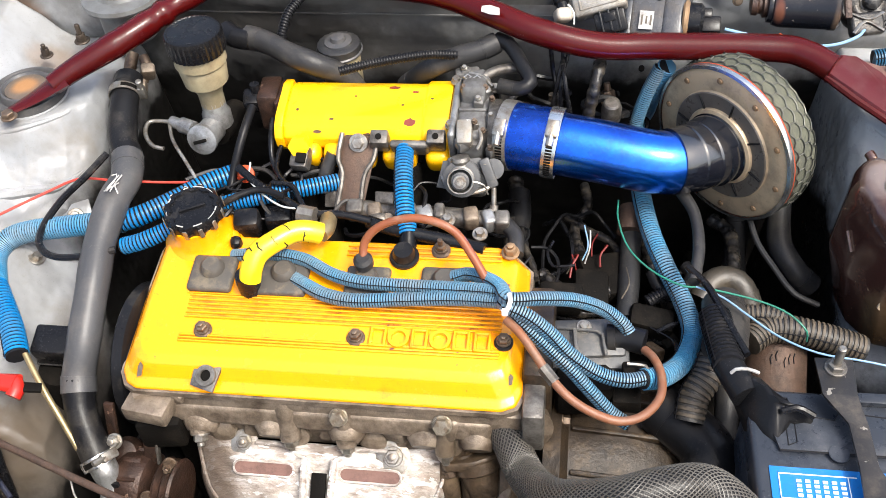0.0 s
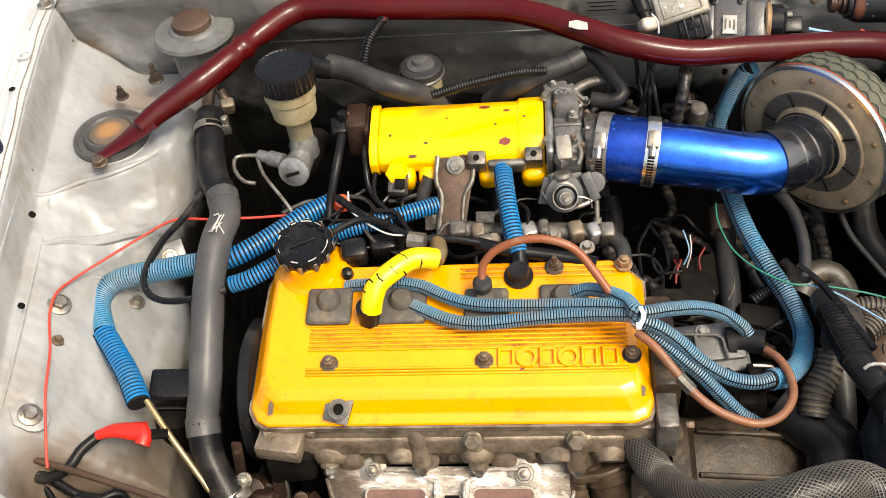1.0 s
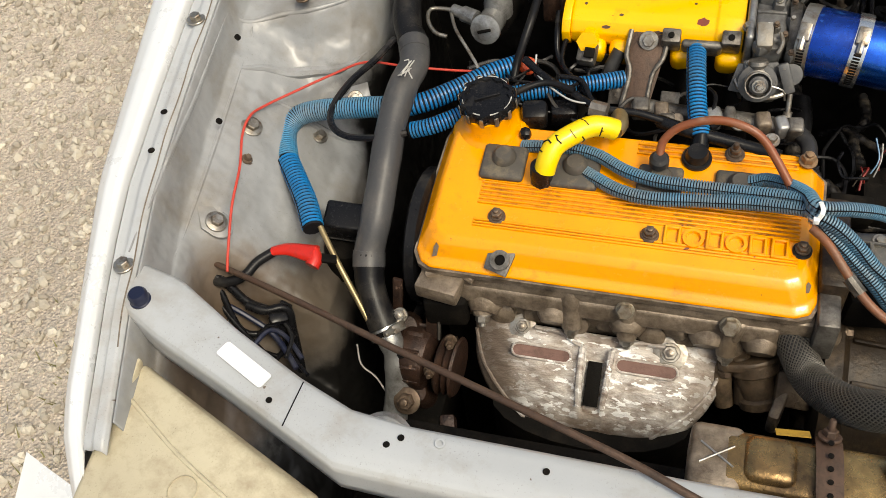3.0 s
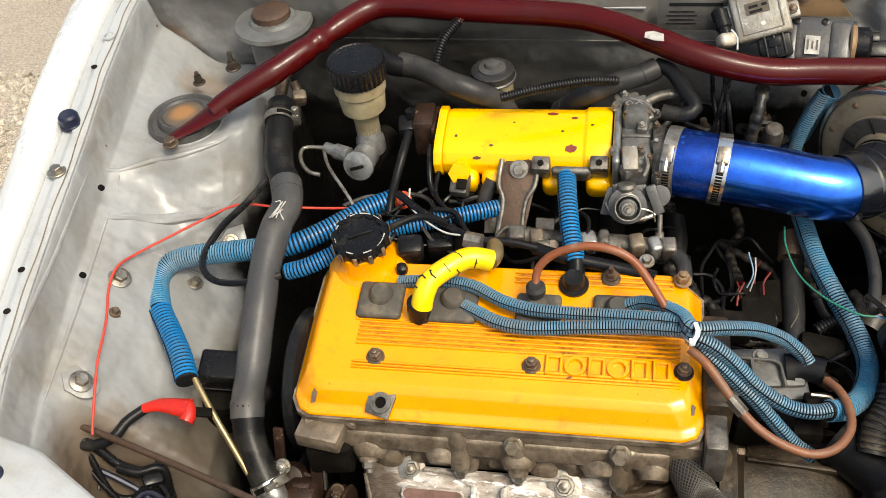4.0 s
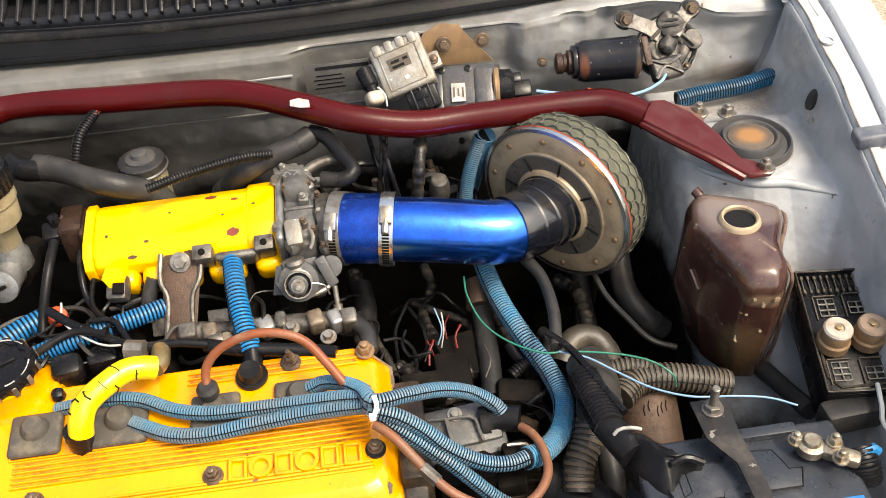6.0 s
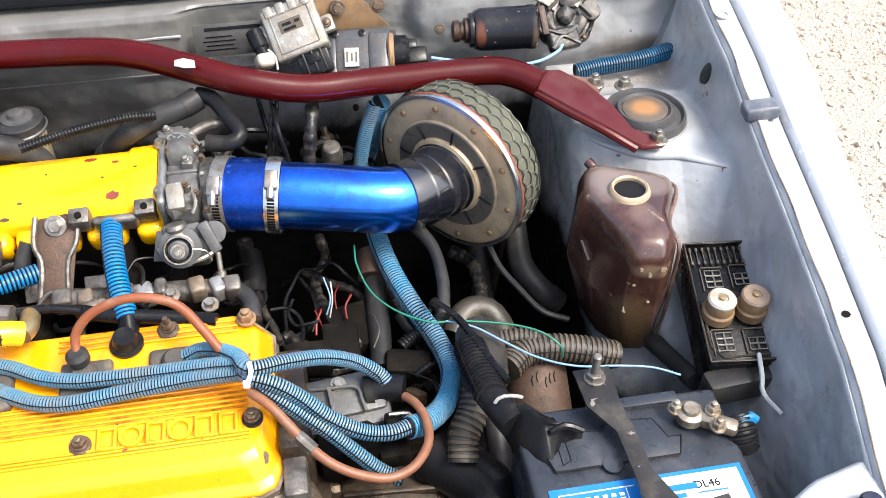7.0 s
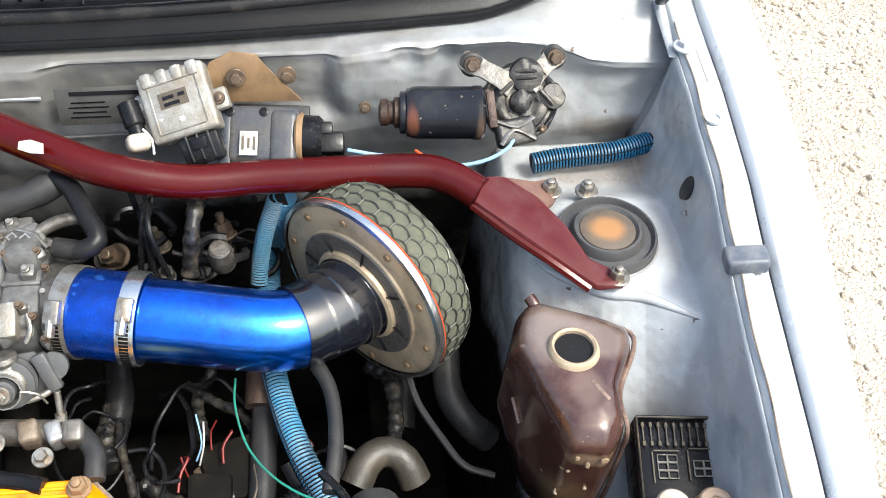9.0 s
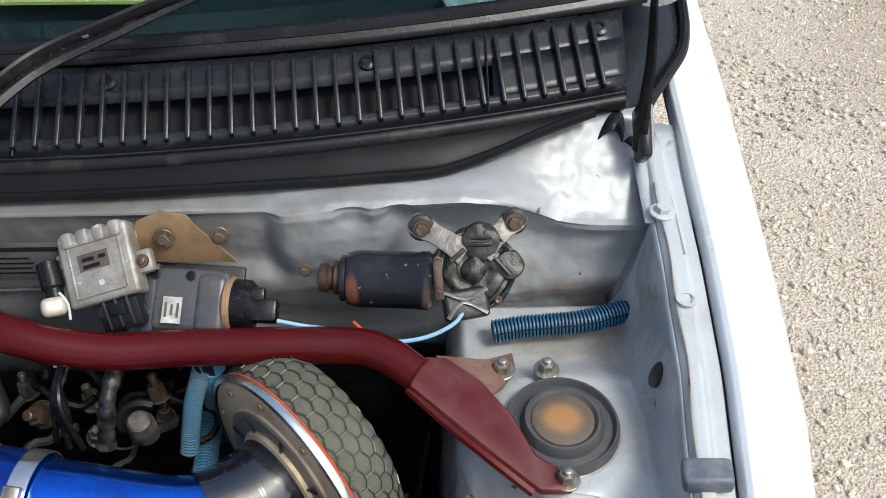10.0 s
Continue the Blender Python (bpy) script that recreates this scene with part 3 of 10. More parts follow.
bm = bmesh.new()
n_side = 120
rows_g = []
for i in range(n_side + 1):
    row = []
    for j in range(n_side + 1):
        x, y = (i / n_side * 2 - 1), (j / n_side * 2 - 1)
        x, y = math.copysign(abs(x) ** 3, x) * 60 + x * 3, math.copysign(abs(y) ** 3, y) * 60 + y * 3
        row.append(bm.verts.new((x, y, ground_z(x, y))))
    rows_g.append(row)
for a, b in zip(rows_g, rows_g[1:]):
    for j in range(n_side):
        bm.faces.new((a[j], b[j], b[j + 1], a[j + 1]))
tagged(finish("ground", bm, M["gravel"]), "pale dusty gravel ground in sunlight", "ground", kind="structure")


def pebbles(count, x0, x1, y0, y1, small, large):
    bm = bmesh.new()
    base = bmesh.new()
    bmesh.ops.create_icosphere(base, subdivisions=1, radius=1)
    vs, fs = [v.co.copy() for v in base.verts], [[v.index for v in f.verts] for f in base.faces]
    base.free()
    verts, faces = [], []
    for _ in range(count):
        x, y = random.uniform(x0, x1), random.uniform(y0, y1)
        r = small + (large - small) * random.random() ** 6
        turn = Euler((random.random() * 6, random.random() * 6, random.random() * 6)).to_matrix()
        k = len(verts)
        sq = Vector((random.uniform(0.7, 1.3), random.uniform(0.7, 1.3), random.uniform(0.5, 0.9)))
        for v in vs:
            w = turn @ Vector((v.x * sq.x, v.y * sq.y, v.z * sq.z)) * r * random.uniform(0.75, 1.2)
            verts.append((x + w.x, y + w.y, ground_z(x, y) + r * 0.25 + w.z))
        faces += [[i + k for i in f] for f in fs]
    me = bpy.data.meshes.new("pebbles")
    me.from_pydata(verts, [], faces)
    me.materials.append(M["stone"])
    bm.free()
    ob = new("pebbles", me)
    return tagged(ob, "loose pale pebbles strewn over the gravel", "pebbles", kind="stuff")


pebbles(42000, 0.72, 2.7, 0.2, 3.6, 0.0020, 0.0105)
pebbles(24000, -2.0, -0.7, -0.1, 2.0, 0.0016, 0.015)
bm = bmesh.new()
for _ in range(700):
    x, y = random.gauss(-1.02, 0.13), random.gauss(0.25, 0.22)
    h, a = random.uniform(0.01, 0.04), random.uniform(0, 6.28)
    p = Vector((x, y, ground_z(x, y) - 0.002))
    s = Vector((math.cos(a), math.sin(a), 0)) * 0.002
    tip = p + Vector((random.uniform(-0.5, 0.5), random.uniform(-0.5, 0.5), 1)) * h
    bm.faces.new([bm.verts.new(q) for q in (p - s, p + s, tip)])
tagged(finish("grass_tufts", bm, M["grass"], smooth=False), "sparse dry grass in the gravel", "grass", kind="stuff")


# ---- car body ----
def lerp_table(table, v):
    for (a, p), (b, q) in zip(table, table[1:]):
        if v <= b:
            k = max(0.0, (v - a) / (b - a))
            return p + (q - p) * k
    return table[-1][1]


def sstep(a, b, v):
    k = min(1.0, max(0.0, (v - a) / (b - a)))
    return k * k * (3 - 2 * k)


RAIL_IN = [(0.05, 0.520), (0.12, 0.538), (0.25, 0.570), (0.38, 0.594), (0.5, 0.604), (0.65, 0.613), (0.75, 0.622), (0.95, 0.628), (1.2, 0.635)]
LIP = [(0.40, 0.83), (0.445, 0.757), (0.48, 0.717), (0.52, 0.690), (0.557, 0.680), (0.60, 0.652), (0.63, 0.635)]
FENDER_OUT = [(-0.1, 0.47), (0.02, 0.545), (0.107, 0.592), (0.25, 0.632), (0.38, 0.668), (0.72, 0.718), (1.1, 0.735), (1.4, 0.74)]


def rail_z(y):
    return 0.787 + 0.2 * (y - 0.25) - 0.09 * max(0.0, y - 0.85)


WING_DENTS = [(0.492, 0.535, 0.020, 0.050, -0.010), (0.470, 0.470, 0.022, 0.022, 0.009), (0.530, 0.560, 0.012, 0.030, 0.004), (0.515, 0.455, 0.014, 0.030, -0.004), (0.545, 0.430, 0.012, 0.026, 0.003), (0.560, 0.590, 0.020, 0.014, -0.003)]


def apron_z(ax, y, s=-1):
    """Height of the inner wing at |x| = ax."""
    u = lerp_table(RAIL_IN, y) - ax
    zr = rail_z(y)
    if s < 0:
        z = zr - 0.040 * sstep(0.0, 0.014, u) - 0.8 * min(u, 0.045) - 1.15 * max(0.0, min(u, 0.155) - 0.045) - 4.0 * max(0.0, u - 0.155)
    else:
        z = zr - 0.030 * sstep(0.0, 0.012, u) - 3.2 * u
    z -= 0.100 * sstep(0.385, 0.33, y) * sstep(0.015, 0.05, u)
    z += 0.006 * math.sin(y * 26 + ax * 14) * sstep(0.03, 0.07, u) * sstep(0.62, 0.5, y)
    if s < 0:
        for cx, cy, rx, ry, h in WING_DENTS:
            z += h * math.exp(-((ax - cx) / rx) ** 4 - ((y - cy) / ry) ** 4)
    d = math.hypot((ax - 0.535), (y - 0.75))
    f = lerp_table(LIP, ax) - y
    top = 0.815 + 0.004 * sstep(0.075, 0.055, d)
    side = max(0.0, 0.462 - ax)
    z2 = top - 0.022 * sstep(-0.008, 0.014, f) - 1.25 * max(0.0, f - 0.012) - 0.03 * sstep(0.0, 0.02, side) - 9.0 * max(0.0, side - 0.012)
    if s < 0:
        z2 += 0.0045 * math.exp(-((f - 0.002) / 0.0055) ** 2) - 0.003 * math.exp(-((f - 0.020) / 0.009) ** 2)
    if y > 0.80:
        z2 -= 0.014 * sstep(0.80, 0.84, y)
    h = max(0.0, 0.02 - abs(z - z2)) / 0.02
    return max(0.30, max(z, z2) + h * h * 0.02 * 0.25)


body = thing("car", "silver car with an open dusty grey engine bay", "car")


def sheet(name, fn, us, vs, material, parent, label="", thick=0.0012, flip=False):
    """A pressed panel: fn(u, v) over two lists of steps, given thickness."""
    bm = bmesh.new()
    grid = [[bm.verts.new(fn(u, v)) for v in vs] for u in us]
    for a, b in zip(grid, grid[1:]):
        for j in range(len(vs) - 1):
            q = (a[j], b[j], b[j + 1], a[j + 1])
            bm.faces.new(q[::-1] if flip else q)
    ob = finish(name, bm, material, parent, label, 60)
    if thick:
        so = ob.modifiers.new("thickness", "SOLIDIFY")
        so.thickness, so.offset = thick, -1
    return ob


def steps(a, b, n):
    return [a + (b - a) * i / n for i in range(n + 1)]


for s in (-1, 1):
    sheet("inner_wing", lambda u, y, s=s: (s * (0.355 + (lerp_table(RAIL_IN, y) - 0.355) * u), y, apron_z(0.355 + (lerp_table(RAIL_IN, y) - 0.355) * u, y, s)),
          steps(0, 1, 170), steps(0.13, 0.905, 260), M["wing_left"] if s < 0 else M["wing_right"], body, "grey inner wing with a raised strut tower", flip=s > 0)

    def flange(u, y, s=s):
        xi, xo, zr = lerp_table(RAIL_IN, y), lerp_table(FENDER_OUT, y), rail_z(y)
        w = min(0.034, (xo - xi) * 0.5)
        prof = [(xi, zr), (xi + w * 0.12, zr + 0.006), (xi + w * 0.45, zr + 0.007), (xi + w * 0.55, zr + 0.002), (xi + w * 0.9, zr + 0.002), (xi + w, zr - 0.006)]
        i = min(int(u), len(prof) - 2)
        k = u - i
        return (s * (prof[i][0] * (1 - k) + prof[i + 1][0] * k), y, prof[i][1] * (1 - k) + prof[i + 1][1] * k)

    sheet("wing_flange", flange, steps(0, 5, 15), steps(0.10, 1.0, 70), M["panel"], body, "bolted grey flange under the fender edge", flip=s < 0)

    def fender(u, y, s=s):
        xi, xo, zr = lerp_table(RAIL_IN, y), lerp_table(FENDER_OUT, y), rail_z(y)
        xf = xi + min(0.034, (xo - xi) * 0.5)
        wv = xo - xf
        drop = 0.04 * sstep(0.16, 0.0, y)
        prof = [(xf, zr - 0.006), (xf + wv * 0.04, zr + 0.010 - drop), (xf + wv * 0.12, zr + 0.014 - drop), (xf + wv * 0.5, zr + 0.012 - drop), (xf + wv * 0.85, zr + 0.002 - drop),
                (xo, zr - 0.018 - drop), (xo + 0.022, zr - 0.09 - drop), (xo + 0.035, zr - 0.22), (xo + 0.03, 0.30)]
        i = min(int(u), len(prof) - 2)
        k = u - i
        return (s * (prof[i][0] * (1 - k) + prof[i + 1][0] * k), y, prof[i][1] * (1 - k) + prof[i + 1][1] * k)

    sheet("fender", fender, steps(0, 8, 32), steps(-0.10, 1.35, 62), M["silver"], body, "silver painted front fender", flip=s < 0)


for s in (-1, 1):
    part("lip_bead", sweep([(s * ax, y + 0.004, 0.8135) for ax, y in [(0.462, 0.742)] + LIP[2:6]] if s > 0 else [(-ax, y + 0.002, apron_z(ax, y + 0.002) - 0.0005) for ax, y in [(0.470, 0.735)] + LIP[2:6] + [(0.620, 0.640)]], lambda k, d: 0.0012 + (0.0030 if s < 0 else 0.0050) * math.sin(3.0 * k + 0.07), 10), M["wing_left"] if s < 0 else M["wing_right"], body)
    part("sealant_line", sweep([(s * (lerp_table(RAIL_IN, y) + 0.004 + 0.001 * math.sin(y * 60)), y, rail_z(y) + 0.0068) for y in steps(0.20, 0.94, 40)], 0.0008, 5), M["muddy"], body)


def wall_y(x):
    return 0.893 + 0.06 * x * x


def cowl_y(x):
    return 0.937 + 0.20 * x * x


WALL_EDGE = [(-0.64, 0.905), (-0.52, 0.924), (-0.40, 0.927), (-0.25, 0.926), (0.10, 0.926), (0.285, 0.924), (0.335, 0.930), (0.46, 0.930), (0.49, 0.922), (0.545, 0.900), (0.64, 0.890)]


def firewall(u, x):
    """Bulkhead: an upright face with pressings, a folded edge, and a shelf back to the cowl."""
    w, ze, yc, zc = wall_y(x), lerp_table(WALL_EDGE, x), cowl_y(x) - 0.002, 0.930 + 0.012 * x * x + 0.020 * sstep(0.44, 0.60, abs(x))
    prof = [(w + 0.02, 0.30), (w + 0.012, 0.60), (w + 0.004, 0.74), (w + 0.004, 0.80), (w, 0.82), (w, 0.86), (w, ze - 0.022), (w, ze - 0.008), (w + 0.003, ze - 0.0015), (w + 0.010, ze + 0.001),
            (w + (yc - w) * 0.6, ze + (zc - ze) * 0.5), (yc, zc)]
    i = min(int(u), len(prof) - 2)
    k = u - i
    y, z = (prof[i][j] * (1 - k) + prof[i + 1][j] * k for j in (0, 1))
    bulge = lambda cx, cz, rx, rz, h: h * math.exp(-((x - cx) / rx) ** 4 - ((z - cz) / rz) ** 4)
    face = sstep(ze + 0.004, ze - 0.006, z)
    y += face * (bulge(0.47, 0.890, 0.080, 0.035, 0.020) + bulge(0.362, 0.920, 0.012, 0.014, 0.008) + bulge(0.402, 0.918, 0.010, 0.013, 0.008))
    y += face * (0.016 * sstep(0.305, 0.285, x) * sstep(0.02, 0.06, x) * sstep(0.850, 0.862, z) + bulge(0.575, 0.86, 0.055, 0.028, 0.010) + bulge(-0.53, 0.87, 0.075, 0.030, 0.008))
    y -= face * (bulge(-0.25, 0.885, 0.10, 0.028, 0.010) + bulge(-0.10, 0.885, 0.13, 0.022, 0.004))
    return (x, y, z)


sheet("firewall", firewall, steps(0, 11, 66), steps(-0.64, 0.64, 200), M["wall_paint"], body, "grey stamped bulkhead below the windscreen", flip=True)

part("seam_bead", sweep([(x, wall_y(x) - 0.003 + 0.006 * abs(x), 0.852 - 0.03 * x * x) for x in steps(-0.40, 0.13, 12)], 0.0014, 6), M["wall_paint"], body)
part("seam_bead", sweep([(x, wall_y(x) - 0.002, 0.898) for x in steps(-0.30, 0.03, 8)], 0.0018, 6), M["body"], body)
part("rubber_plug", lathe([(0.013, -0.004), (0.013, 0.003), (0.010, 0.005)], Matrix.Translation(V((-0.353, 0.956, 0.932))) @ pose(0, 0, 0, 35), 20), M["rusty"], body, "dark brown rubber plug in the bulkhead")
part("rubber_plug", lathe([(0.010, -0.004), (0.010, 0.003), (0.007, 0.004)], Matrix.Translation(V((0.6155, 0.778, 0.853))) @ pose(0, 0, 0, 0, -72) @ Matrix.Diagonal((1.3, 0.9, 1.0, 1.0)), 16), M["rubber_grey"], body, "oval rubber plug in the inner wing")
for i in range(6):
    part("stamped_bar", box((0.0055, 0.0012, 0.009), Matrix.Translation(V((-0.468, 0.924, 0.905))) @ pose(-0.022 + i * 0.009, 0.004, 0, -12), 0.0004, 1), M["body"], body)
for p in ((-0.663, 0.856, 0.88), (-0.576, 0.596, 0.845), (-0.574, 0.501, 0.8), (-0.297, 0.967, 0.912), (-0.045, 0.91, 0.915), (0.215, 0.816, 0.83)):
    part("panel_hole", lathe([(0.0035, -0.002), (0.0035, 0.002)], tilt(p, 30), 10), M["dark"], body)
# corner plates between bulkhead, wing and fender
for s in (-1, 1):
    sheet("corner_panel", lambda u, v, s=s: (s * (0.60 + 0.045 * v), 0.86 + 0.16 * u, 0.80 + (rail_z(0.86 + 0.16 * u) - 0.80 + 0.004) * v), steps(0, 1, 8), steps(0, 1, 8), M["body"], body, flip=s > 0)


COWL_END = [(0.985, 0.612), (1.02, 0.630), (1.055, 0.650), (1.09, 0.676), (1.115, 0.688), (1.15, 0.694), (1.34, 0.706)]
for s in (-1, 1):
    sheet("cowl_end_panel", lambda u, v, s=s: (s * (0.585 + (lerp_table(COWL_END, 0.985 + 0.355 * u) - 0.585) * v), 0.985 + 0.355 * u, 0.938 + 0.073 * u + 0.012 * math.sin(v * 3.0) - 0.014 * v ** 6), steps(0, 1, 30), steps(0, 1, 12), M["cowl_grey"], body, "dark rounded panel beside the cowl grille", flip=s > 0)
    if s > 0:
        sheet("cowl_corner", lambda u, v, s=s: (s * (0.618 + 0.048 * v), 0.90 + 0.12 * u, 0.912 + 0.022 * u - 0.006 * v), steps(0, 1, 6), steps(0, 1, 6), M["body_lighter"], body, flip=s > 0)
    part("end_seal", sweep([(s * (lerp_table(COWL_END, 0.985 + 0.355 * k) + 0.002), 0.985 + 0.355 * k, 0.931 + 0.073 * k) for k in steps(0, 1, 12)], 0.006, 8), M["rubber"], body)


# front cross panel over the radiator
CROSS = [(-0.585, 0.250, 0.300, 0.792), (-0.53, 0.222, 0.288, 0.788), (-0.45, 0.190, 0.243, 0.784), (-0.37, 0.155, 0.205, 0.781), (-0.31, 0.128, 0.182, 0.780), (-0.25, 0.126, 0.176, 0.780), (0.0, 0.122, 0.174, 0.780)]


def cross(u, x):
    tab = lambda k: lerp_table([(r[0], r[k]) for r in CROSS], -abs(x))
    y0, y1, z = tab(1), tab(2), tab(3)
    prof = [(y0 - 0.004, z - 0.045), (y0 - 0.004, z - 0.006), (y0, z), (y0 + 0.3 * (y1 - y0), z + 0.003), (y1 - 0.004, z), (y1, z - 0.004), (y1 + 0.001, z - 0.026)]
    i = min(int(u), len(prof) - 2)
    k = u - i
    return (x, prof[i][0] * (1 - k) + prof[i + 1][0] * k, prof[i][1] * (1 - k) + prof[i + 1][1] * k)


sheet("cross_panel", cross, steps(0, 6, 24), steps(-0.582, 0.582, 120), M["panel"], body, "pale grey front cross panel over the radiator", flip=True)
for x, y in ((-0.267, 0.152), (-0.256, 0.161), (-0.388, 0.173), (-0.124, 0.155), (0.30, 0.150), (0.42, 0.20)):
    part("panel_hole", lathe([(0.0032, 0), (0.0032, 0.0008)], pose(x, y, lerp_table([(r[0], r[3]) for r in CROSS], -abs(x)) + 0.0018), 14), M["dark"], body)
part("panel_dimple", lathe([(0.0048, 0.0), (0.0048, 0.0012), (0.0030, 0.0012)], pose(-0.220, 0.162, 0.7825), 16, cap=False), M["panel"], body)
seam = sweep([(-0.361, 0.196, 0.787), (-0.363, 0.171, 0.787), (-0.366, 0.15, 0.784)], 0.0006, 6)
part("panel_seam", seam, M["dark"], body)

# under-bonnet shadows: near-black side members, tray and panel added to keep the bay dark; they and the front bumper
# close it
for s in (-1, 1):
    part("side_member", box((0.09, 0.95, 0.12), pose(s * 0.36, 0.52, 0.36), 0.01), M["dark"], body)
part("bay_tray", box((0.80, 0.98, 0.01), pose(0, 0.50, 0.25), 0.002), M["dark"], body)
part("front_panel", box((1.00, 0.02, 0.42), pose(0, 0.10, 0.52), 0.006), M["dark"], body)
bmp = bmesh.new()
ring_b = [[(x, -0.03 + 0.25 * abs(x) ** 2.2, z) for x in steps(-0.74, 0.74, 40)] for z in (0.25, 0.42, 0.56)]
ring_b += [[(x, 0.02 + 0.25 * abs(x) ** 2.2, 0.585) for x in steps(-0.74, 0.74, 40)]]
gv = [[bmp.verts.new(p) for p in r] for r in ring_b]
for a, b in zip(gv, gv[1:]):
    for i in range(40):
        bmp.faces.new((a[i], a[i + 1], b[i + 1], b[i]))
part("front_bumper", bmp, M["silver"], body, "silver front bumper skin")

# wheels under the shell
for sx, y in ((-1, 0.62), (1, 0.62), (-1, 2.75), (1, 2.75)):
    m = pose(sx * 0.62, y, 0.285, 0, 90)
    whl = part("wheel", lathe([(0.19, -0.07), (0.26, -0.085), (0.283, -0.06), (0.285, 0.06), (0.26, 0.085), (0.19, 0.07)], m, 40), M["rubber"], body, "black tyre")
    part("rim", lathe([(0.18, -0.05), (0.185, 0.05), (0.12, 0.03), (0.04, 0.04), (0.01, 0.04)], m, 32), M["steel"], whl)

# fasteners on flange and wing
def body_bolt(p, rx=0, ry=0, r=0.008, material="steel", label=""):
    return part("body_bolt", hexhead(r, 0.006, tilt(p, rx, ry), washer=1.7), M[material], body, label)


for s in (-1, 1):
    for y, k in ((0.285, 0.014), (0.60, 0.016), (0.905, 0.008)) if s < 0 else ((0.905, 0.006),):
        x = lerp_table(RAIL_IN, y) + k
        body_bolt((s * x, y, rail_z(y) + 0.006), r=0.0066, material="panel" if s > 0 else "steel")
    y = 0.812
    part("flange_ring", lathe([(0.0085, 0.0), (0.0085, 0.0022), (0.0060, 0.0022), (0.0060, 0.0)], pose(s * (lerp_table(RAIL_IN, y) + 0.012), y, rail_z(y) + 0.0066), 20, cap=False), M["panel"], body)
    for y in (0.42, 0.47, 0.76) if s < 0 else (0.42,):
        part("flange_hole", lathe([(0.004, 0), (0.004, 0.0008)], pose(s * (lerp_table(RAIL_IN, y) + 0.015), y, rail_z(y) + 0.0072), 12), M["dark"], body)
body_bolt((-0.548, 0.489, apron_z(0.548, 0.489) + 0.001), 0, 35, 0.0040, "brownbolt")
body_bolt((-0.556, 0.532, apron_z(0.556, 0.532) + 0.001), 0, 35, 0.0080)
for ax, y in ((0.552, 0.396),):
    p = V((-ax, y, apron_z(ax, y)))
    bm = prism([(0.004 + 0.017 * math.cos(radians(q)), 0.017 * math.sin(radians(q))) for q in range(-90, 91, 20)] + [(-0.010, 0.017), (-0.030, 0.026), (-0.034, 0.018), (-0.012, -0.015)], 0, 0.003, tilt(p + V((0, 0, 0.002)), 0, 35), 0.001)
    part("wing_tab", bm, M["body"], body)
    body_bolt(p + V((0.002, 0, 0.006)), 0, 35, 0.0075)
part("stamped_ridge", sweep([(-ax, y, apron_z(ax, y) - 0.001) for ax, y in ((0.590, 0.592), (0.568, 0.612), (0.545, 0.632), (0.515, 0.650), (0.488, 0.664), (0.462, 0.694))], lambda k, d: 0.002 + 0.0055 * math.sin(3.1 * k), 8), M["wing_left"], body)
part("stamped_ridge", sweep([(-ax, y, apron_z(ax, y) - 0.002) for ax, y in ((0.560, 0.582), (0.530, 0.590), (0.500, 0.596), (0.470, 0.610), (0.452, 0.636))], lambda k, d: 0.001 + 0.0045 * math.sin(3.1 * k), 8), M["wing_left"], body)
for xa, xb in ((0.608, 0.590), (0.590, 0.571)):
    part("pressed_crease", sweep([(-(xb + (xa - xb) * (y - 0.30) / 0.36), y, apron_z(xb + (xa - xb) * (y - 0.30) / 0.36, y) - 0.0012) for y in steps(0.30, 0.66, 14)], lambda k, d: 0.001 + 0.0026 * math.sin(3.1 * k), 8), M["wing_left"], body)
p = V((-0.468, 0.650, apron_z(0.468, 0.650)))
part("wing_tab", prism([(-0.026, -0.014), (0.014, -0.018), (0.022, 0.0), (0.006, 0.026), (-0.014, 0.012)], 0, 0.003, tilt(p + V((0, -0.004, 0.006)), 35, 20), 0.001), M["body"], body)
body_bolt(p + V((0, -0.006, 0.010)), 35, 20, 0.006)
body_bolt((-0.50, 0.585, apron_z(0.50, 0.585) + 0.002), 0, 35, 0.006)

# fine cracks in the seam sealer of the wing
for k in range(9):
    y0, ax0 = random.uniform(0.36, 0.62), random.uniform(0.555, 0.585)
    pts, y, ax = [], y0, ax0
    for i in range(5):
        pts.append((-ax, y, apron_z(ax, y) + 0.0003))
        y, ax = y + random.uniform(0.003, 0.009), ax + random.uniform(-0.003, 0.003)
    part("sealer_crack", sweep(pts, 0.0007, 4, smooth_line=False), M["rusty"], body)

# rubber stops on the flanges
M["navy_rubber"] = mat("dark_blue_rubber", (0.008, 0.011, 0.030), (0.014, 0.018, 0.042), 0.4, 0.0, 20, (0.05, 0.05, 0.06), 0.2, 40, bump=0.15, spec=0.35)
def rubber_stop(p, r=0.012, h=0.014):
    bm = lathe([(r * 1.1, 0), (r * 1.1, 0.003), (r, 0.004), (r, h), (r * 0.8, h + 0.003)], tilt(p), 20)
    return tagged(finish("rubber_stop", bm, M["navy_rubber"]), "blue-black rubber bonnet stop on the flange", "rubber stop", "bonnet stops")


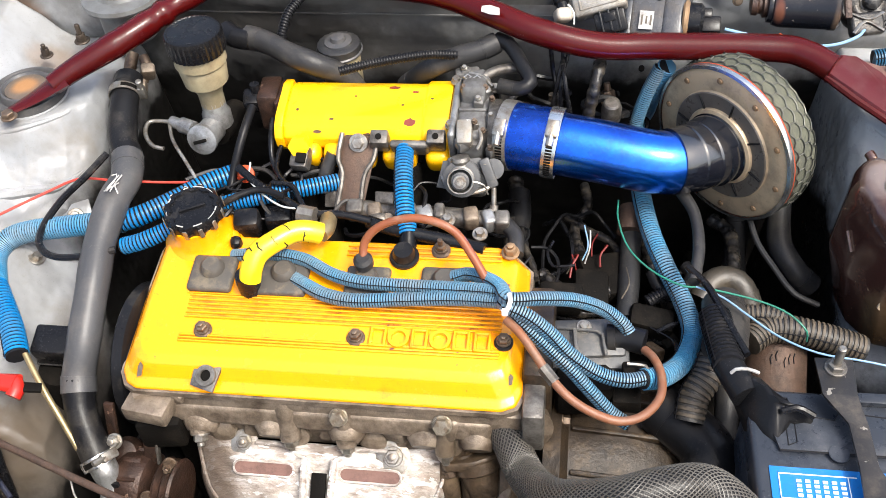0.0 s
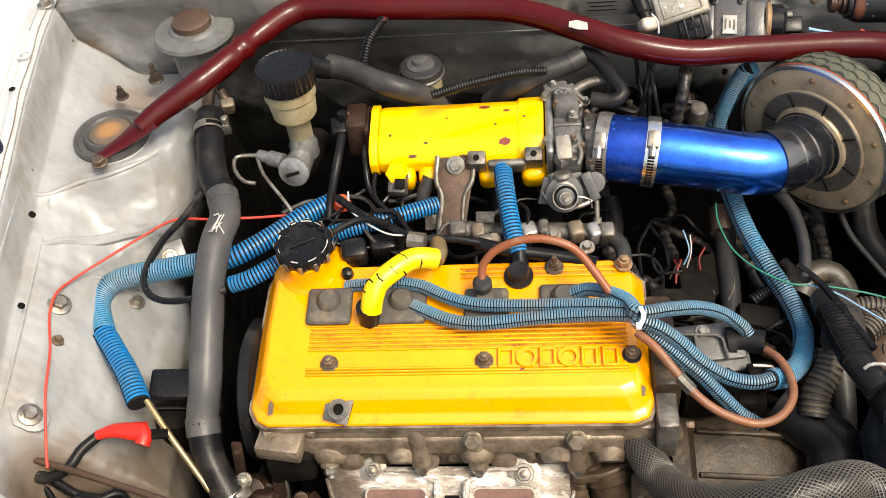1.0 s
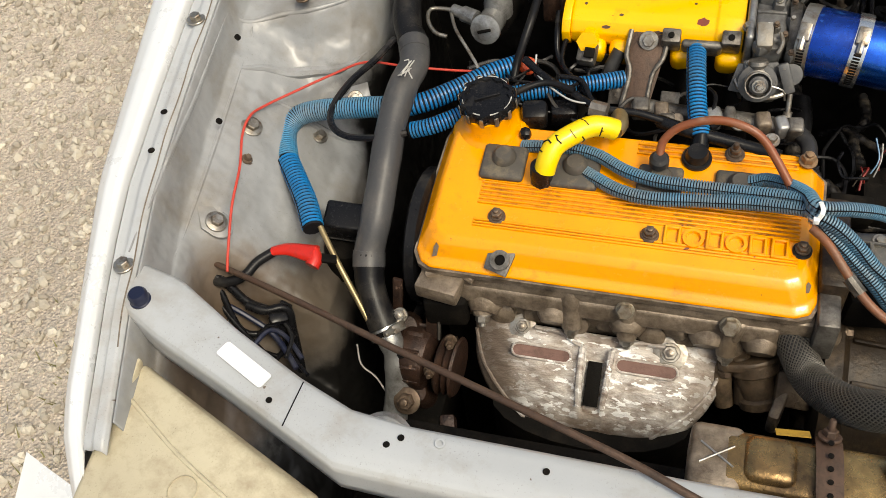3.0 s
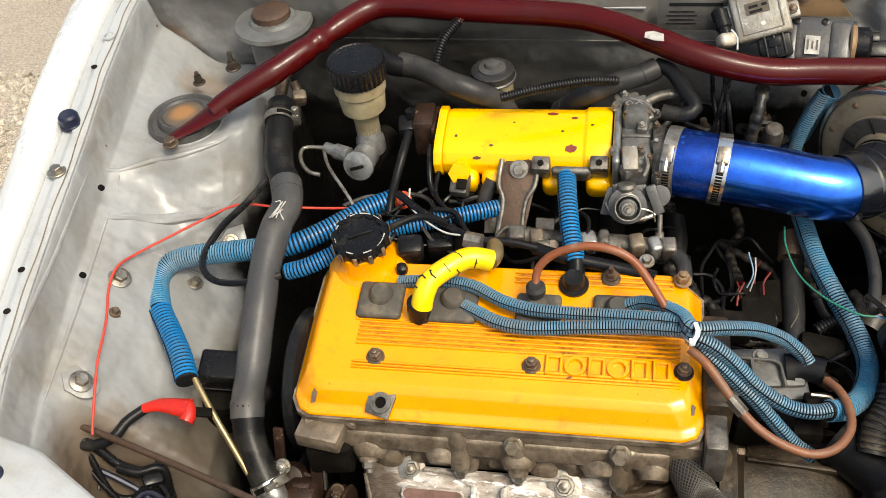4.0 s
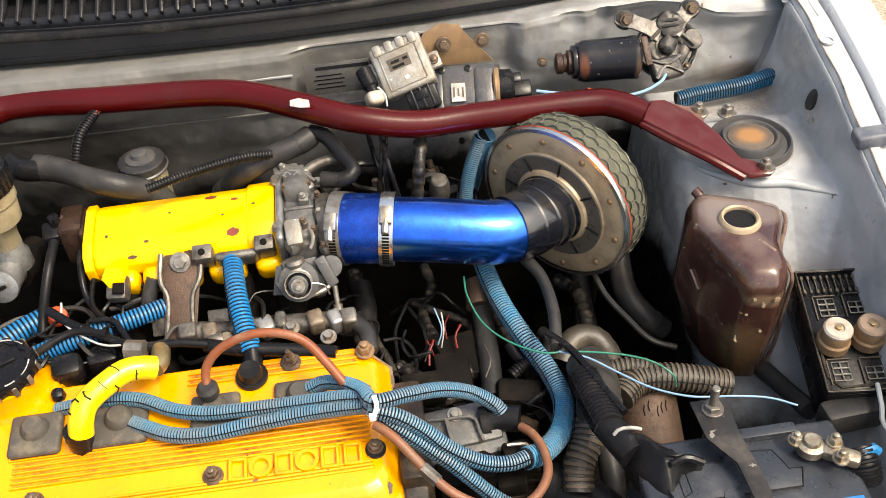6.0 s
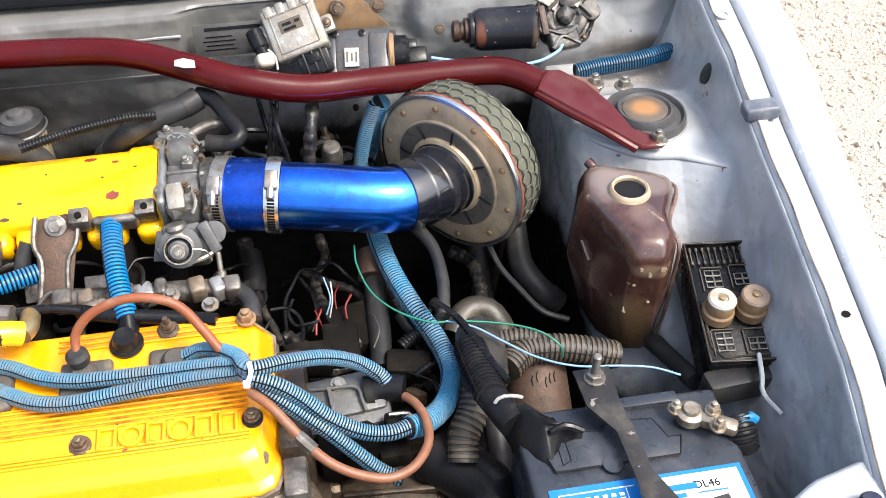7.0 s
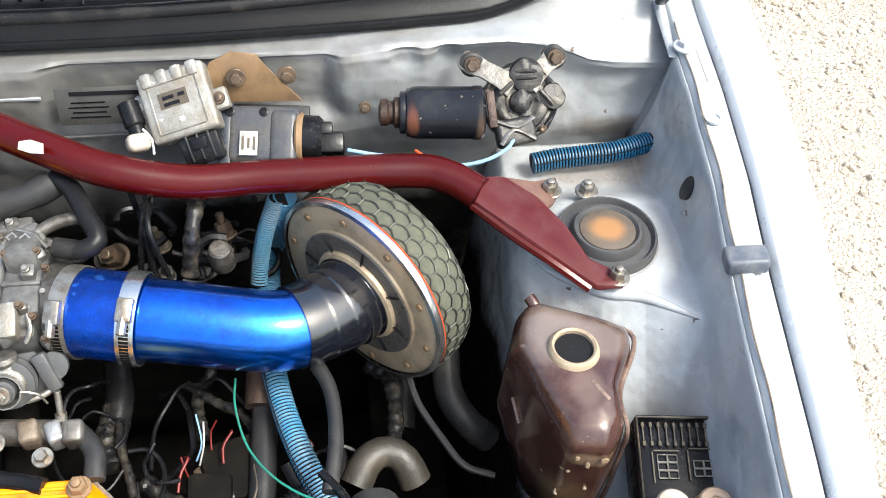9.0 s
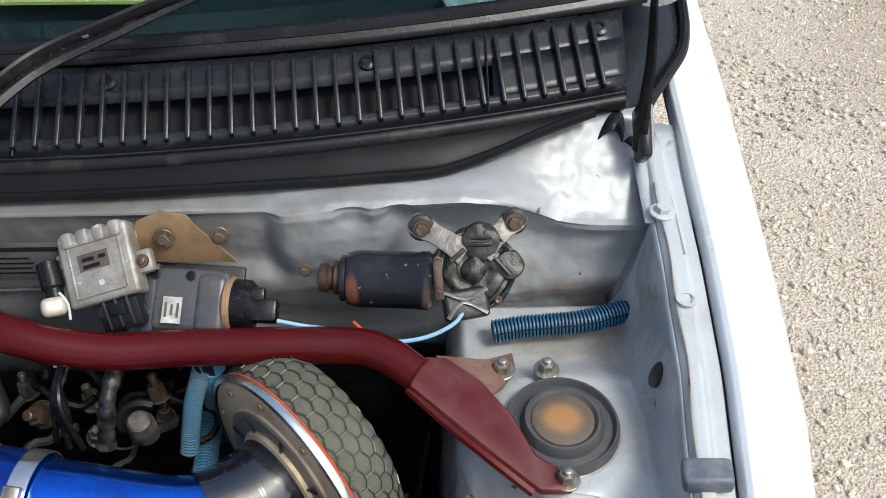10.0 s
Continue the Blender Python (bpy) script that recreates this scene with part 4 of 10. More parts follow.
for s in (-1, 1):
    rubber_stop((s * 0.558, 0.252, 0.790), 0.010, 0.012)
rubber_stop((-0.636, 0.672, rail_z(0.666) + 0.004))
M["grey_blue_rubber"] = mat("dull_grey_blue_rubber", (0.075, 0.085, 0.11), (0.10, 0.11, 0.135), 0.45, 0.0, 20, (0.20, 0.20, 0.20), 0.25, 40, bump=0.2)
tagged(finish("rubber_stop", box((0.036, 0.022, 0.016), pose(0.624, 0.664, rail_z(0.664) + 0.010, 0, -6, -6), 0.004, 3), M["grey_blue_rubber"]), "grey-blue square rubber bonnet stop on the flange", "rubber stop", "bonnet stops")

# ---- cowl, windscreen, wiper ----
cowl = thing("cowl_panel", "black plastic cowl grille below the windscreen", "cowl grille")


def cowl_pt(x, k, h=0.0):
    """k: 0 at the front lip, 1 at the glass; h: above the surface."""
    a = radians(30)
    return Vector((x, cowl_y(x) + 0.008 + 0.078 * k * math.cos(a) - h * math.sin(a), 0.962 + 0.03 * x * x + 0.078 * k * math.sin(a) + h * math.cos(a)))


M["seal_rubber"] = mat("soft_black_seal_rubber", (0.004, 0.0042, 0.005), (0.007, 0.0072, 0.008), 0.34, 0.0, 10, (0.016, 0.015, 0.014), 0.10, 24, bump=0.1, spec=0.12, speck=0.2, speck_col=(0.08, 0.08, 0.08))
part("seal", sweep([cowl_pt(x, -0.14, -0.006) for x in steps(-0.61, 0.61, 16)], 0.009, 10, 0.02), M["rubber"], cowl, "black rubber bonnet seal")
part("seal_edge", sweep([cowl_pt(x, -0.10, 0.0045) for x in steps(-0.61, 0.61, 16)], 0.0010, 6, 0.02), M["cowl_grey"], cowl, "worn pale edge of the seal")
SEAL_LIP = [(0.0, 0.911), (0.10, 0.913), (0.21, 0.918), (0.35, 0.928), (0.44, 0.938), (0.50, 0.960), (0.56, 0.979), (0.62, 0.994)]
lip_pt = lambda x: V((x, lerp_table(SEAL_LIP, abs(x)) + 0.004, 0.938 + 0.030 * sstep(0.44, 0.60, abs(x))))
sheet("seal_flap", lambda k, x: cowl_pt(x, -0.16, -0.004).lerp(lip_pt(x), k) + V((0, 0, 0.003 * math.sin(3.14 * k))), steps(0, 1, 6), steps(-0.58, 0.58, 60), M["seal_rubber"], cowl, "black rubber flap below the cowl", flip=False, thick=0.002)
part("seal_lip", sweep([lip_pt(x) for x in steps(-0.58, 0.58, 24)], 0.0042, 8, 0.02), M["seal_rubber"], cowl)
sheet("front_lip", lambda k, x: cowl_pt(x, -0.06 + 0.21 * k, 0.002 - 0.012 * (1 - sstep(0, 0.5, k))), steps(0, 1, 6), steps(-0.615, 0.615, 60), M["cowl_grey"], cowl, flip=True, thick=0.002)
# black sheet put in for the shade inside the openings
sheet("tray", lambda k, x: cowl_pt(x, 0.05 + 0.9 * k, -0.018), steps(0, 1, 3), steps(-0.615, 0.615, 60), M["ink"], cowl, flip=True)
sheet("rear_strip", lambda k, x: cowl_pt(x, 0.55 + 0.47 * k, 0.0), steps(0, 1, 3), steps(-0.615, 0.615, 60), M["cowl_grey"], cowl, flip=True, thick=0.002)
for a, b in ((-0.615, -0.49), (0.49, 0.615)):
    sheet("solid_end", lambda k, x: cowl_pt(x, 0.06 + 0.58 * k, 0.0005), steps(0, 1, 3), steps(a, b, 12), M["cowl_grey"], cowl, flip=True, thick=0.002)
sheet("glass_trim", lambda k, x: cowl_pt(x, 1.02 + 0.30 * k, 0.004 + 0.006 * k), steps(0, 1, 4), steps(-0.64, 0.64, 60), M["plastic"], cowl, "glossy black trim at the foot of the glass", flip=True, thick=0.003)
rib = bmesh.new()
box((0.0044, 0.068, 0.011), None, 0.0016, 2, bm=rib)
rib_me = bpy.data.meshes.new("slat")
rib.to_mesh(rib_me)
rib.free()
rib_me.shade_smooth()
rib_me.set_sharp_from_angle(angle=radians(40))
rib_me.materials.append(M["cowl_grey"])
for i in range(-32, 33):
    x = 0.0183 * i + 0.002
    ob = new("slat", rib_me)
    ob.parent = cowl
    ob.matrix_basis = Matrix.Translation(cowl_pt(x, 0.46, 0.003)) @ Euler((radians(30), 0, math.atan(0.4 * x) * 0.6)).to_matrix().to_4x4()
for x, k in ((0.377, 0.78), (0.592, 0.80), (0.15, 0.80), (-0.15, 0.80), (-0.375, 0.80), (-0.592, 0.74)):
    part("cowl_screw", lathe([(0.0075, 0), (0.0075, 0.002), (0.004, 0.003), (0.004, 0.0015)], Matrix.Translation(cowl_pt(x, k, 0.001)) @ pose(0, 0, 0, 30), 16), M["plastic"], cowl)
for x in (0.075, 0.485, -0.30):
    bm = sweep([cowl_pt(x, -0.05, 0.003), cowl_pt(x, 0.3, 0.003), cowl_pt(x, 0.95, 0.003)], 0.0009, 6)
    part("panel_joint", bm, M["cowl_grey"], cowl)

screen = thing("windscreen", "dark tinted windscreen above the cowl", "windscreen")


def glass_pt(x, k):
    p = cowl_pt(x, 1.30, 0.002)
    a = radians(33)
    return (x, p.y + 0.75 * k * math.cos(a) + 0.05 * x * x * k, p.z + 0.75 * k * math.sin(a))


g = sheet("pane", lambda k, x: glass_pt(x, k), steps(0, 1, 10), steps(-0.64, 0.64, 30), M["glass"], screen, flip=True, thick=0.005)
g.visible_shadow = False
part("lower_seal", sweep([V(glass_pt(x, -0.01)) + V((0, 0, 0.004)) for x in steps(-0.64, 0.64, 14)], 0.006, 8, 0.02), M["rubber"], screen, "black rubber seal at the foot of the glass")
dash = thing("dashboard", "dark dashboard behind the windscreen", "dashboard")
sheet("top", lambda k, x: (x, cowl_y(x) + 0.13 + 0.5 * k, 1.0 + 0.02 * k), steps(0, 1, 6), steps(-0.62, 0.62, 20), M["dash"], dash, thick=0.02)
sheet("face", lambda k, x: (x, cowl_y(x) + 0.62, 1.02 - 0.7 * k), steps(0, 1, 3), steps(-0.62, 0.62, 20), M["dash"], dash, thick=0.02)
part("roof", box((1.15, 1.4, 0.03), pose(0, 2.35, 1.42), 0.012), M["silver"], body)
part("rear_lining", box((1.2, 0.05, 1.1), pose(0, 2.9, 0.85), 0.01), M["dash"], body)
for s in (-1, 1):
    part("side_door", box((0.04, 1.5, 0.75), pose(s * 0.72, 2.12, 0.63), 0.015), M["silver"], body)
    part("pillar", sweep([(s * 0.655, 1.10, 1.02), (s * 0.62, 1.40, 1.22), (s * 0.57, 1.75, 1.43)], 0.022, 10), M["silver"], body)
part("cabin_floor", box((1.4, 1.9, 0.03), pose(0, 2.0, 0.28), 0.005), M["dash"], body)
# added sheet stands in for a yellow band in the windscreen
tagged(finish("dashboard_sheet", box((0.16, 0.045, 0.002), pose(0.10, 1.152, 1.012, 3), 0), M["paper"]), "yellow sheet standing in for a band in the windscreen", "paper")
# added card stands in for a white reflection in the windscreen
tagged(finish("dashboard_card", box((0.09, 0.05, 0.002), pose(0.49, 1.145, 1.012, 3, 0, 12), 0), M["card"]), "white card standing in for a reflection in the windscreen", "paper")

wiper = thing("wiper", "black wiper arm resting across the glass", "wiper")
part("arm", sweep([(0.065, 0.913, 1.02), (0.108, 0.964, 1.035), (0.168, 0.996, 1.05), (0.235, 1.024, 1.068), (0.301, 1.03, 1.09)], lambda k, d: 0.011 - 0.005 * k, 8, flat=(0.6, 1.2)), M["plastic"], wiper)
part("blade", sweep([(0.071, 0.91, 1.035), (0.11, 0.966, 1.045), (0.171, 0.995, 1.06), (0.238, 1.017, 1.078), (0.303, 1.022, 1.1)], 0.005, 8, flat=(1.2, 0.6)), M["rubber"], wiper)
part("arm_rivet", lathe([(0.004, 0), (0.004, 0.003)], tilt((0.148, 0.987, 1.052), 25), 12), M["steel"], wiper)

hinge = thing("bonnet_hinge", "black steel bonnet hinge arm beside the cowl", "hinge")
part("arm", sweep([(0.618, 0.959, 0.945), (0.619, 0.969, 0.985), (0.62, 0.979, 1.03), (0.615, 0.985, 1.09)], lambda k, d: 0.0075 - 0.004 * k, 8, flat=(0.5, 1.0)), M["plastic"], hinge)
part("pivot_block", box((0.012, 0.05, 0.03), pose(0.622, 0.972, 0.955, 40), 0.004), M["plastic"], hinge)


# ---- strut brace ----
brace = thing("strut_brace", "maroon painted steel strut brace across the bay, dented and chipped", "strut brace")
bar_line = [(-0.484, 0.731, 0.852), (-0.46, 0.75, 0.862), (-0.403, 0.792, 0.88), (-0.345, 0.861, 0.893), (-0.31, 0.892, 0.898), (-0.27, 0.895, 0.9), (-0.197, 0.886, 0.9), (-0.07, 0.873, 0.9), (-0.014, 0.855, 0.9), (0.039, 0.827, 0.896), (0.096, 0.803, 0.887), (0.163, 0.797, 0.874), (0.234, 0.802, 0.871), (0.356, 0.8, 0.872), (0.392, 0.791, 0.87), (0.419, 0.773, 0.864)]


def bar_radius(k, d):
    r = 0.0155
    if k < 0.10:
        r = 0.0155 * (0.75 + 2.5 * k)
    r -= 0.0028 * math.exp(-((k - 0.175) / 0.012) ** 2) + 0.0024 * math.exp(-((k - 0.148) / 0.005) ** 2) - 0.0014 * math.exp(-((k - 0.160) / 0.004) ** 2)
    r += 0.0009 * sstep(0.094, 0.090, k)
    return r


part("tube", sweep(bar_line, bar_radius, 20, 0.005), M["maroon"], brace)
part("foot_plate", sweep([(-0.537, 0.698, 0.833), (-0.523, 0.71, 0.836), (-0.504, 0.722, 0.842), (-0.47, 0.742, 0.857)], lambda k, d: 0.006 + 0.010 * k, 12, flat=(0.45 , 1.2)), M["maroon"], brace, "flattened maroon tube end")

def flat_plate(name, pts, thick, parent, label=""):
    t = loft([[V(p) for p in pts], [V(p) + V((0, 0, thick)) for p in pts]], bevel=thick * 0.3, seg=1)
    return part(name, t, M["maroon_dusty"], parent, label)


flat_plate("foot_plate", [(0.424, 0.783, 0.872), (0.441, 0.781, 0.872), (0.468, 0.765, 0.862), (0.492, 0.743, 0.846), (0.51, 0.715, 0.83), (0.539, 0.697, 0.826), (0.535, 0.684, 0.826), (0.51, 0.684, 0.826), (0.474, 0.708, 0.842), (0.409, 0.761, 0.862)], 0.006, brace, "flattened maroon tube end")
part("plate_fold", sweep([(0.41, 0.762, 0.862), (0.44, 0.735, 0.852), (0.474, 0.707, 0.842), (0.505, 0.686, 0.828)], 0.0045, 8), M["maroon"], brace)
gus = flat_plate("gusset", [(0.432, 0.789, 0.868), (0.475, 0.802, 0.846), (0.499, 0.819, 0.834), (0.501, 0.801, 0.832), (0.488, 0.778, 0.838), (0.478, 0.761, 0.85)], 0.004, brace, "rust-stained gusset plate")
gus.data.materials[0] = mat("dusty_pink_brown_gusset", (0.15, 0.070, 0.060), (0.11, 0.045, 0.040), 0.45, 0.1, 20, (0.20, 0.14, 0.10), 0.4, 30, bump=0.2)
part("weld_ring", lathe([(0.0162, -0.001), (0.0172, 0), (0.0162, 0.001)], along(bar_line[-1], V(bar_line[-1]) * 2 - V(bar_line[-2])), 20, cap=False), M["maroon"], brace)
chip_p = V((0.041, 0.807, 0.913))
part("bare_patch", prism([(-0.012, -0.004), (0.0, -0.006), (0.011, -0.005), (0.008, 0.004), (-0.004, 0.006), (-0.013, 0.003)], 0, 0.0006, Matrix.Translation(chip_p) @ pose(0, 0, 0, 25, 0, -15)), M["card"], brace, "pale chipped patch on the paint")
part("bar_tab", box((0.028, 0.012, 0.010), Matrix.Translation(V((-0.289, 0.916, 0.915))) @ pose(0, 0, 0, 0, 0, 15), 0.002), M["dark"], brace)


M["rustcap"] = stained("amber_stained_rubber", M["rustcap"], [((x, 0.750, 0.831), (0.017, 0.016, 0.03), (0.30, 0.145, 0.05), 0.85) for x in (-0.535, 0.535)])


def strut_cap(s):
    c = thing("strut_mount_cap", "worn rubber strut top cap with a rust-stained centre", "strut mount", "strut tops", at=(s * 0.535, 0.75, 0.82))
    m = pose(s * 0.535, 0.75, 0.818, 0, 0, 0)
    part("ring", lathe([(0.0490, 0), (0.0490, 0.0030), (0.0475, 0.0042), (0.0460, 0.0030), (0.0460, 0.0)], m, 44, cap=False), M["body"], c, "thin painted retaining ring")
    part("rubber_cup", lathe([(0.0468, 0), (0.0466, 0.0110), (0.0455, 0.0135), (0.0438, 0.0135), (0.0425, 0.0115), (0.0410, 0.0085), (0.0345, 0.0095), (0.0328, 0.0150), (0.0310, 0.0180), (0.0285, 0.0182), (0.0268, 0.0160), (0.0250, 0.014)], m, 44), M["hose_dusty"], c, "dusty grey rubber cup")
    part("centre", lathe([(0.0258, 0.012), (0.0255, 0.0160), (0.0225, 0.0172), (0.0120, 0.0180), (0.001, 0.0182)], m, 32), M["rustcap"], c, "rust-orange centre of the cap")
    return c


strut_cap(-1), strut_cap(1)


M["rust_nut"] = mat("dark_rusty_nut_steel", (0.055, 0.042, 0.034), (0.10, 0.080, 0.062), 0.4, 0.5, 60, (0.03, 0.02, 0.015), 0.35, 90, bump=0.3)


def tower_nut(p, label="zinc flange nut on a stud at the strut top", stud=0.004, r=0.0072):
    return tagged(finish("strut_nut", hexhead(r, 0.008, tilt(p), washer=1.55, stud=stud), M["steel"]), label, "nut", "strut nuts")


tower_nut((0.531, 0.695, 0.830))
tagged(finish("brace_nut", hexhead(0.0075, 0.006, tilt((-0.529, 0.690, 0.834)), washer=1.3), M["brownbolt"]), "brown painted nut on the brace foot", "nut", "strut nuts")
tower_nut((0.528, 0.806, 0.828))
tower_nut((0.488, 0.794, 0.843), "rusty flange nut on the brace gusset")
for p, r, stud in (((-0.502, 0.852, 0.832), 0.0068, 0.014), ((-0.541, 0.824, 0.828), 0.0056, 0.006)):
    tagged(finish("strut_nut", hexhead(r, 0.009, tilt(p), washer=1.5, stud=stud), M["rust_nut"]), "dark rusty nut on a stud at the strut top", "nut", "strut nuts")

# ---- valve cover ----
cover = thing("valve_cover", "glossy yellow painted engine valve cover with chips along its edges", "valve cover", at=(-0.105, 0.48, 0.72))
SL = radians(9)


def cv(x, y, z=0.0):
    """A place on the cover: x, y in world, z above its sloped top."""
    return V((x, y, 0.747 + math.tan(SL) * (y - 0.455) + z))


def cm(x, y, z=0.0, rz=0):
    return Matrix.Translation(cv(x, y, z)) @ pose(0, 0, 0, math.degrees(SL), 0, rz)


# skirt rings from the gasket up to the flat top
def cover_ring(ins, dz, front):
    x0, x1, y0, y1 = -0.323 + ins * 1.0, 0.100 - ins * 0.9, 0.400 + front, 0.585 - ins * 0.6
    c = 0.020
    pts = [(x0 + c, y0), (x1 - c, y0), (x1 - 0.006, y0 + 0.006), (x1, y0 + c), (x1, y1 - c), (x1 - c, y1), (-0.226, y1), (-0.240, y1 + 0.020), (x0 + 0.030, y1 + 0.026), (x0 + 0.010, y1 + 0.016), (x0 + 0.001, 0.572), (x0 - 0.001, 0.50), (x0, y0 + c), (x0 + 0.008, y0 + 0.006)]
    return [cv(x, y, dz) for x, y in pts]


part("shell", loft([cover_ring(0.0, -0.028, 0.0), cover_ring(0.0, -0.024, 0.0), cover_ring(0.003, -0.0205, 0.009), cover_ring(0.012, -0.005, 0.017), cover_ring(0.018, 0.0, 0.024)], bevel=0.0022), M["yellow"], cover)
bm = loft([cover_ring(-0.003, -0.034, -0.002), cover_ring(-0.003, -0.0275, -0.002)])
part("gasket_lip", bm, M["head"], cover, "grimy gasket line under the cover")
# longitudinal ribs on the flat
rib_rows = [0.441, 0.4445, 0.448] + [0.470 + 0.0052 * i for i in range(6)] + [0.556, 0.562, 0.568]
for y in rib_rows:
    x0, x1 = (-0.262, 0.076) if y < 0.53 else (-0.10, 0.07)
    bm = box((x1 - x0, 0.0026, 0.0034), cm((x0 + x1) / 2, y, 0.0006), 0.0008, 1)
    part("rib", bm, M["yellow"], cover)
M["groove"] = mat("darker_groove_yellow", (0.76, 0.28, 0.003), (0.62, 0.20, 0.003), 0.4, 0.0, 60, (0.08, 0.03, 0.006), 0.35, 50, bump=0.2)
# darker yellow strips between the ribs strengthen their contrast
for y, yn in zip(rib_rows, rib_rows[1:]):
    if yn - y < 0.007:
        x0, x1 = (-0.260, 0.074) if y < 0.53 else (-0.098, 0.068)
        part("groove_grime", box((x1 - x0, yn - y - 0.0027, 0.0004), cm((x0 + x1) / 2, (y + yn) / 2, 0.0004), 0), M["groove"], cover, "darker yellow line in the groove")
# raised plain lettering blocks
for i in range(6):
    x = -0.050 + i * 0.0215
    t = bmesh.new()
    if i in (1, 3):
        lathe([(0.0118, -0.001), (0.0112, 0.0042), (0.0076, 0.0042), (0.0070, -0.001)], cm(x, 0.457, 0.0), 24, t, cap=False)
    else:
        for dx, dy, w, h in ((-0.0072, 0, 0.0036, 0.0230), (0.0072, 0, 0.0036, 0.0230), (0, 0.0098, 0.0160, 0.0036), (0, -0.0098, 0.0160, 0.0036)):
            box((w, h, 0.0060), cm(x + dx, 0.457 + dy, 0.0014), 0.0010, 1, t)
    part("raised_mark", t, M["yellow"], cover)
bm = box((0.016, 0.0016, 0.002), cm(0.077, 0.452, 0.0004), 0.0006, 1)
box((0.016, 0.0016, 0.002), cm(0.077, 0.459, 0.0004), 0.0006, 1, bm)
part("raised_dash", bm, M["yellow"], cover)
# bolts
for x, y, h in ((-0.237, 0.454, 0), (-0.073, 0.455, 0), (0.079, 0.459, 0)):
    bm = lathe([(0.0098, 0), (0.0098, 0.002), (0.0085, 0.0035)], cm(x, y, h), 24)
    part("cover_washer", bm, M["rubber"] if x > 0 else M["brownbolt"], cover)
    part("cover_nut", hexhead(0.0064, 0.005, cm(x, y, h + 0.0035), washer=1.2, stud=0.003), M["brownbolt"], cover)
for x, y in ((0.003, 0.566), (-0.255, 0.572)):
    part("cover_washer", lathe([(0.0105, 0), (0.0105, 0.003), (0.0085, 0.005)], cm(x, y, 0), 20), M["brownbolt"], cover)
    part("cover_nut", hexhead(0.006, 0.006, cm(x, y, 0.005), washer=1.25, stud=0.008), M["brownbolt"], cover)
part("corner_bolt", hexhead(0.0075, 0.008, cm(0.078, 0.566, 0.003), washer=1.3, stud=0.004), M["tan"], cover, "pale brown corner bolt")
# filler neck
part("filler_neck", lathe([(0.050, -0.03), (0.043, -0.006), (0.033, 0.003), (0.028, 0.012), (0.027, 0.03)], cm(-0.271, 0.575, 0), 32), M["yellow"], cover)
# plug wells with grey pads
for x, y, w in ((-0.243, 0.522, 0.046), (-0.163, 0.521, 0.050), (-0.071, 0.517, 0.044), (0.012, 0.520, 0.048)):
    bm = box((w + 0.004, 0.045, 0.010), cm(x, y, 0.003), 0.008, 3)
    lathe([(0.014, 0.0), (0.013, 0.008), (0.009, 0.012)], cm(x, y + 0.004, 0.005), 20, bm)
    part("plug_pad", bm, M["pad"], cover, "grey rubber spark plug pad")
# recess edge round the plug wells
bm = box((0.345, 0.0022, 0.002), cm(-0.095, 0.499, 0.0006), 0.0008, 1)
box((0.0022, 0.055, 0.002), cm(-0.266, 0.525, 0.0006), 0.0008, 1, bm)
part("well_edge", bm, M["yellow"], cover)
# lifting eye at the front edge
br = V((-0.224, 0.410, 0.728))
bm = prism([(-0.016, -0.012), (0.010, -0.016), (0.014, 0.010), (0.006, 0.028), (-0.004, 0.028), (-0.016, 0.008)], -0.002, 0.002, Matrix.Translation(br) @ pose(0, 0, 0, 30, 0, -8), 0.0008)
part("lifting_eye", bm, M["alloy"], cover, "grey steel lifting eye on the edge")
part("eye_rim", lathe([(0.006, 0.0), (0.011, 0.0), (0.011, 0.006), (0.006, 0.006)], Matrix.Translation(br) @ pose(0, 0, 0, 30, 0, -8), 20, cap=False), M["alloy"], cover)
part("eye_hole", lathe([(0.006, 0.0), (0.006, 0.0028)], Matrix.Translation(br) @ pose(0, 0, 0, 30, 0, -8), 16), M["dark"], cover)
# paint chips with bare brown metal
for x, y, w, d in ((0.084, 0.428, 0.006, 0.003), (0.088, 0.425, 0.003, 0.006), (-0.02, 0.433, 0.005, 0.003), (-0.292, 0.45, 0.004, 0.012), (-0.297, 0.412, 0.003, 0.008), (0.05, 0.436, 0.004, 0.003)):
    z = -0.011 if y < 0.44 and x < 0.08 else -0.010
    part("paint_chip", prism([(-w, -d), (w * 0.6, -d * 0.8), (w, d * 0.5), (0, d), (-w * 0.8, d * 0.4)], 0, 0.0012, cm(x, y, z + 0.0006) @ pose(0, 0, 0, 35), 0), M["brownbolt"], cover)

cap = thing("oil_filler_cap", "black ribbed oil filler cap with worn grey rim", "oil cap", at=(-0.271, 0.577, 0.78))
m = cm(-0.271, 0.577, 0.026)
part("cap_body", lathe([(0.029, 0), (0.0315, 0.003), (0.0315, 0.014), (0.029, 0.018), (0.0245, 0.018), (0.0235, 0.0155), (0.001, 0.0155)], m, 72, None, 12, 0.0016), M["plastic"], cap)
part("grip_bar", box((0.030, 0.004, 0.004), m @ pose(0, 0, 0.0165, 0, 0, 25), 0.0012), M["plastic"], cap)
for k in range(9):
    a0, da = k * 0.70 + random.uniform(-0.2, 0.2), random.uniform(0.18, 0.5)
    part("rim_scuff", sweep([m @ V((0.0278 * math.cos(a), 0.0278 * math.sin(a), 0.0184)) for a in steps(a0, a0 + da, 5)], random.uniform(0.0004, 0.0010), 5, smooth_line=False), M["card"], cap, "pale scuff on the rim")
bm = bmesh.new()
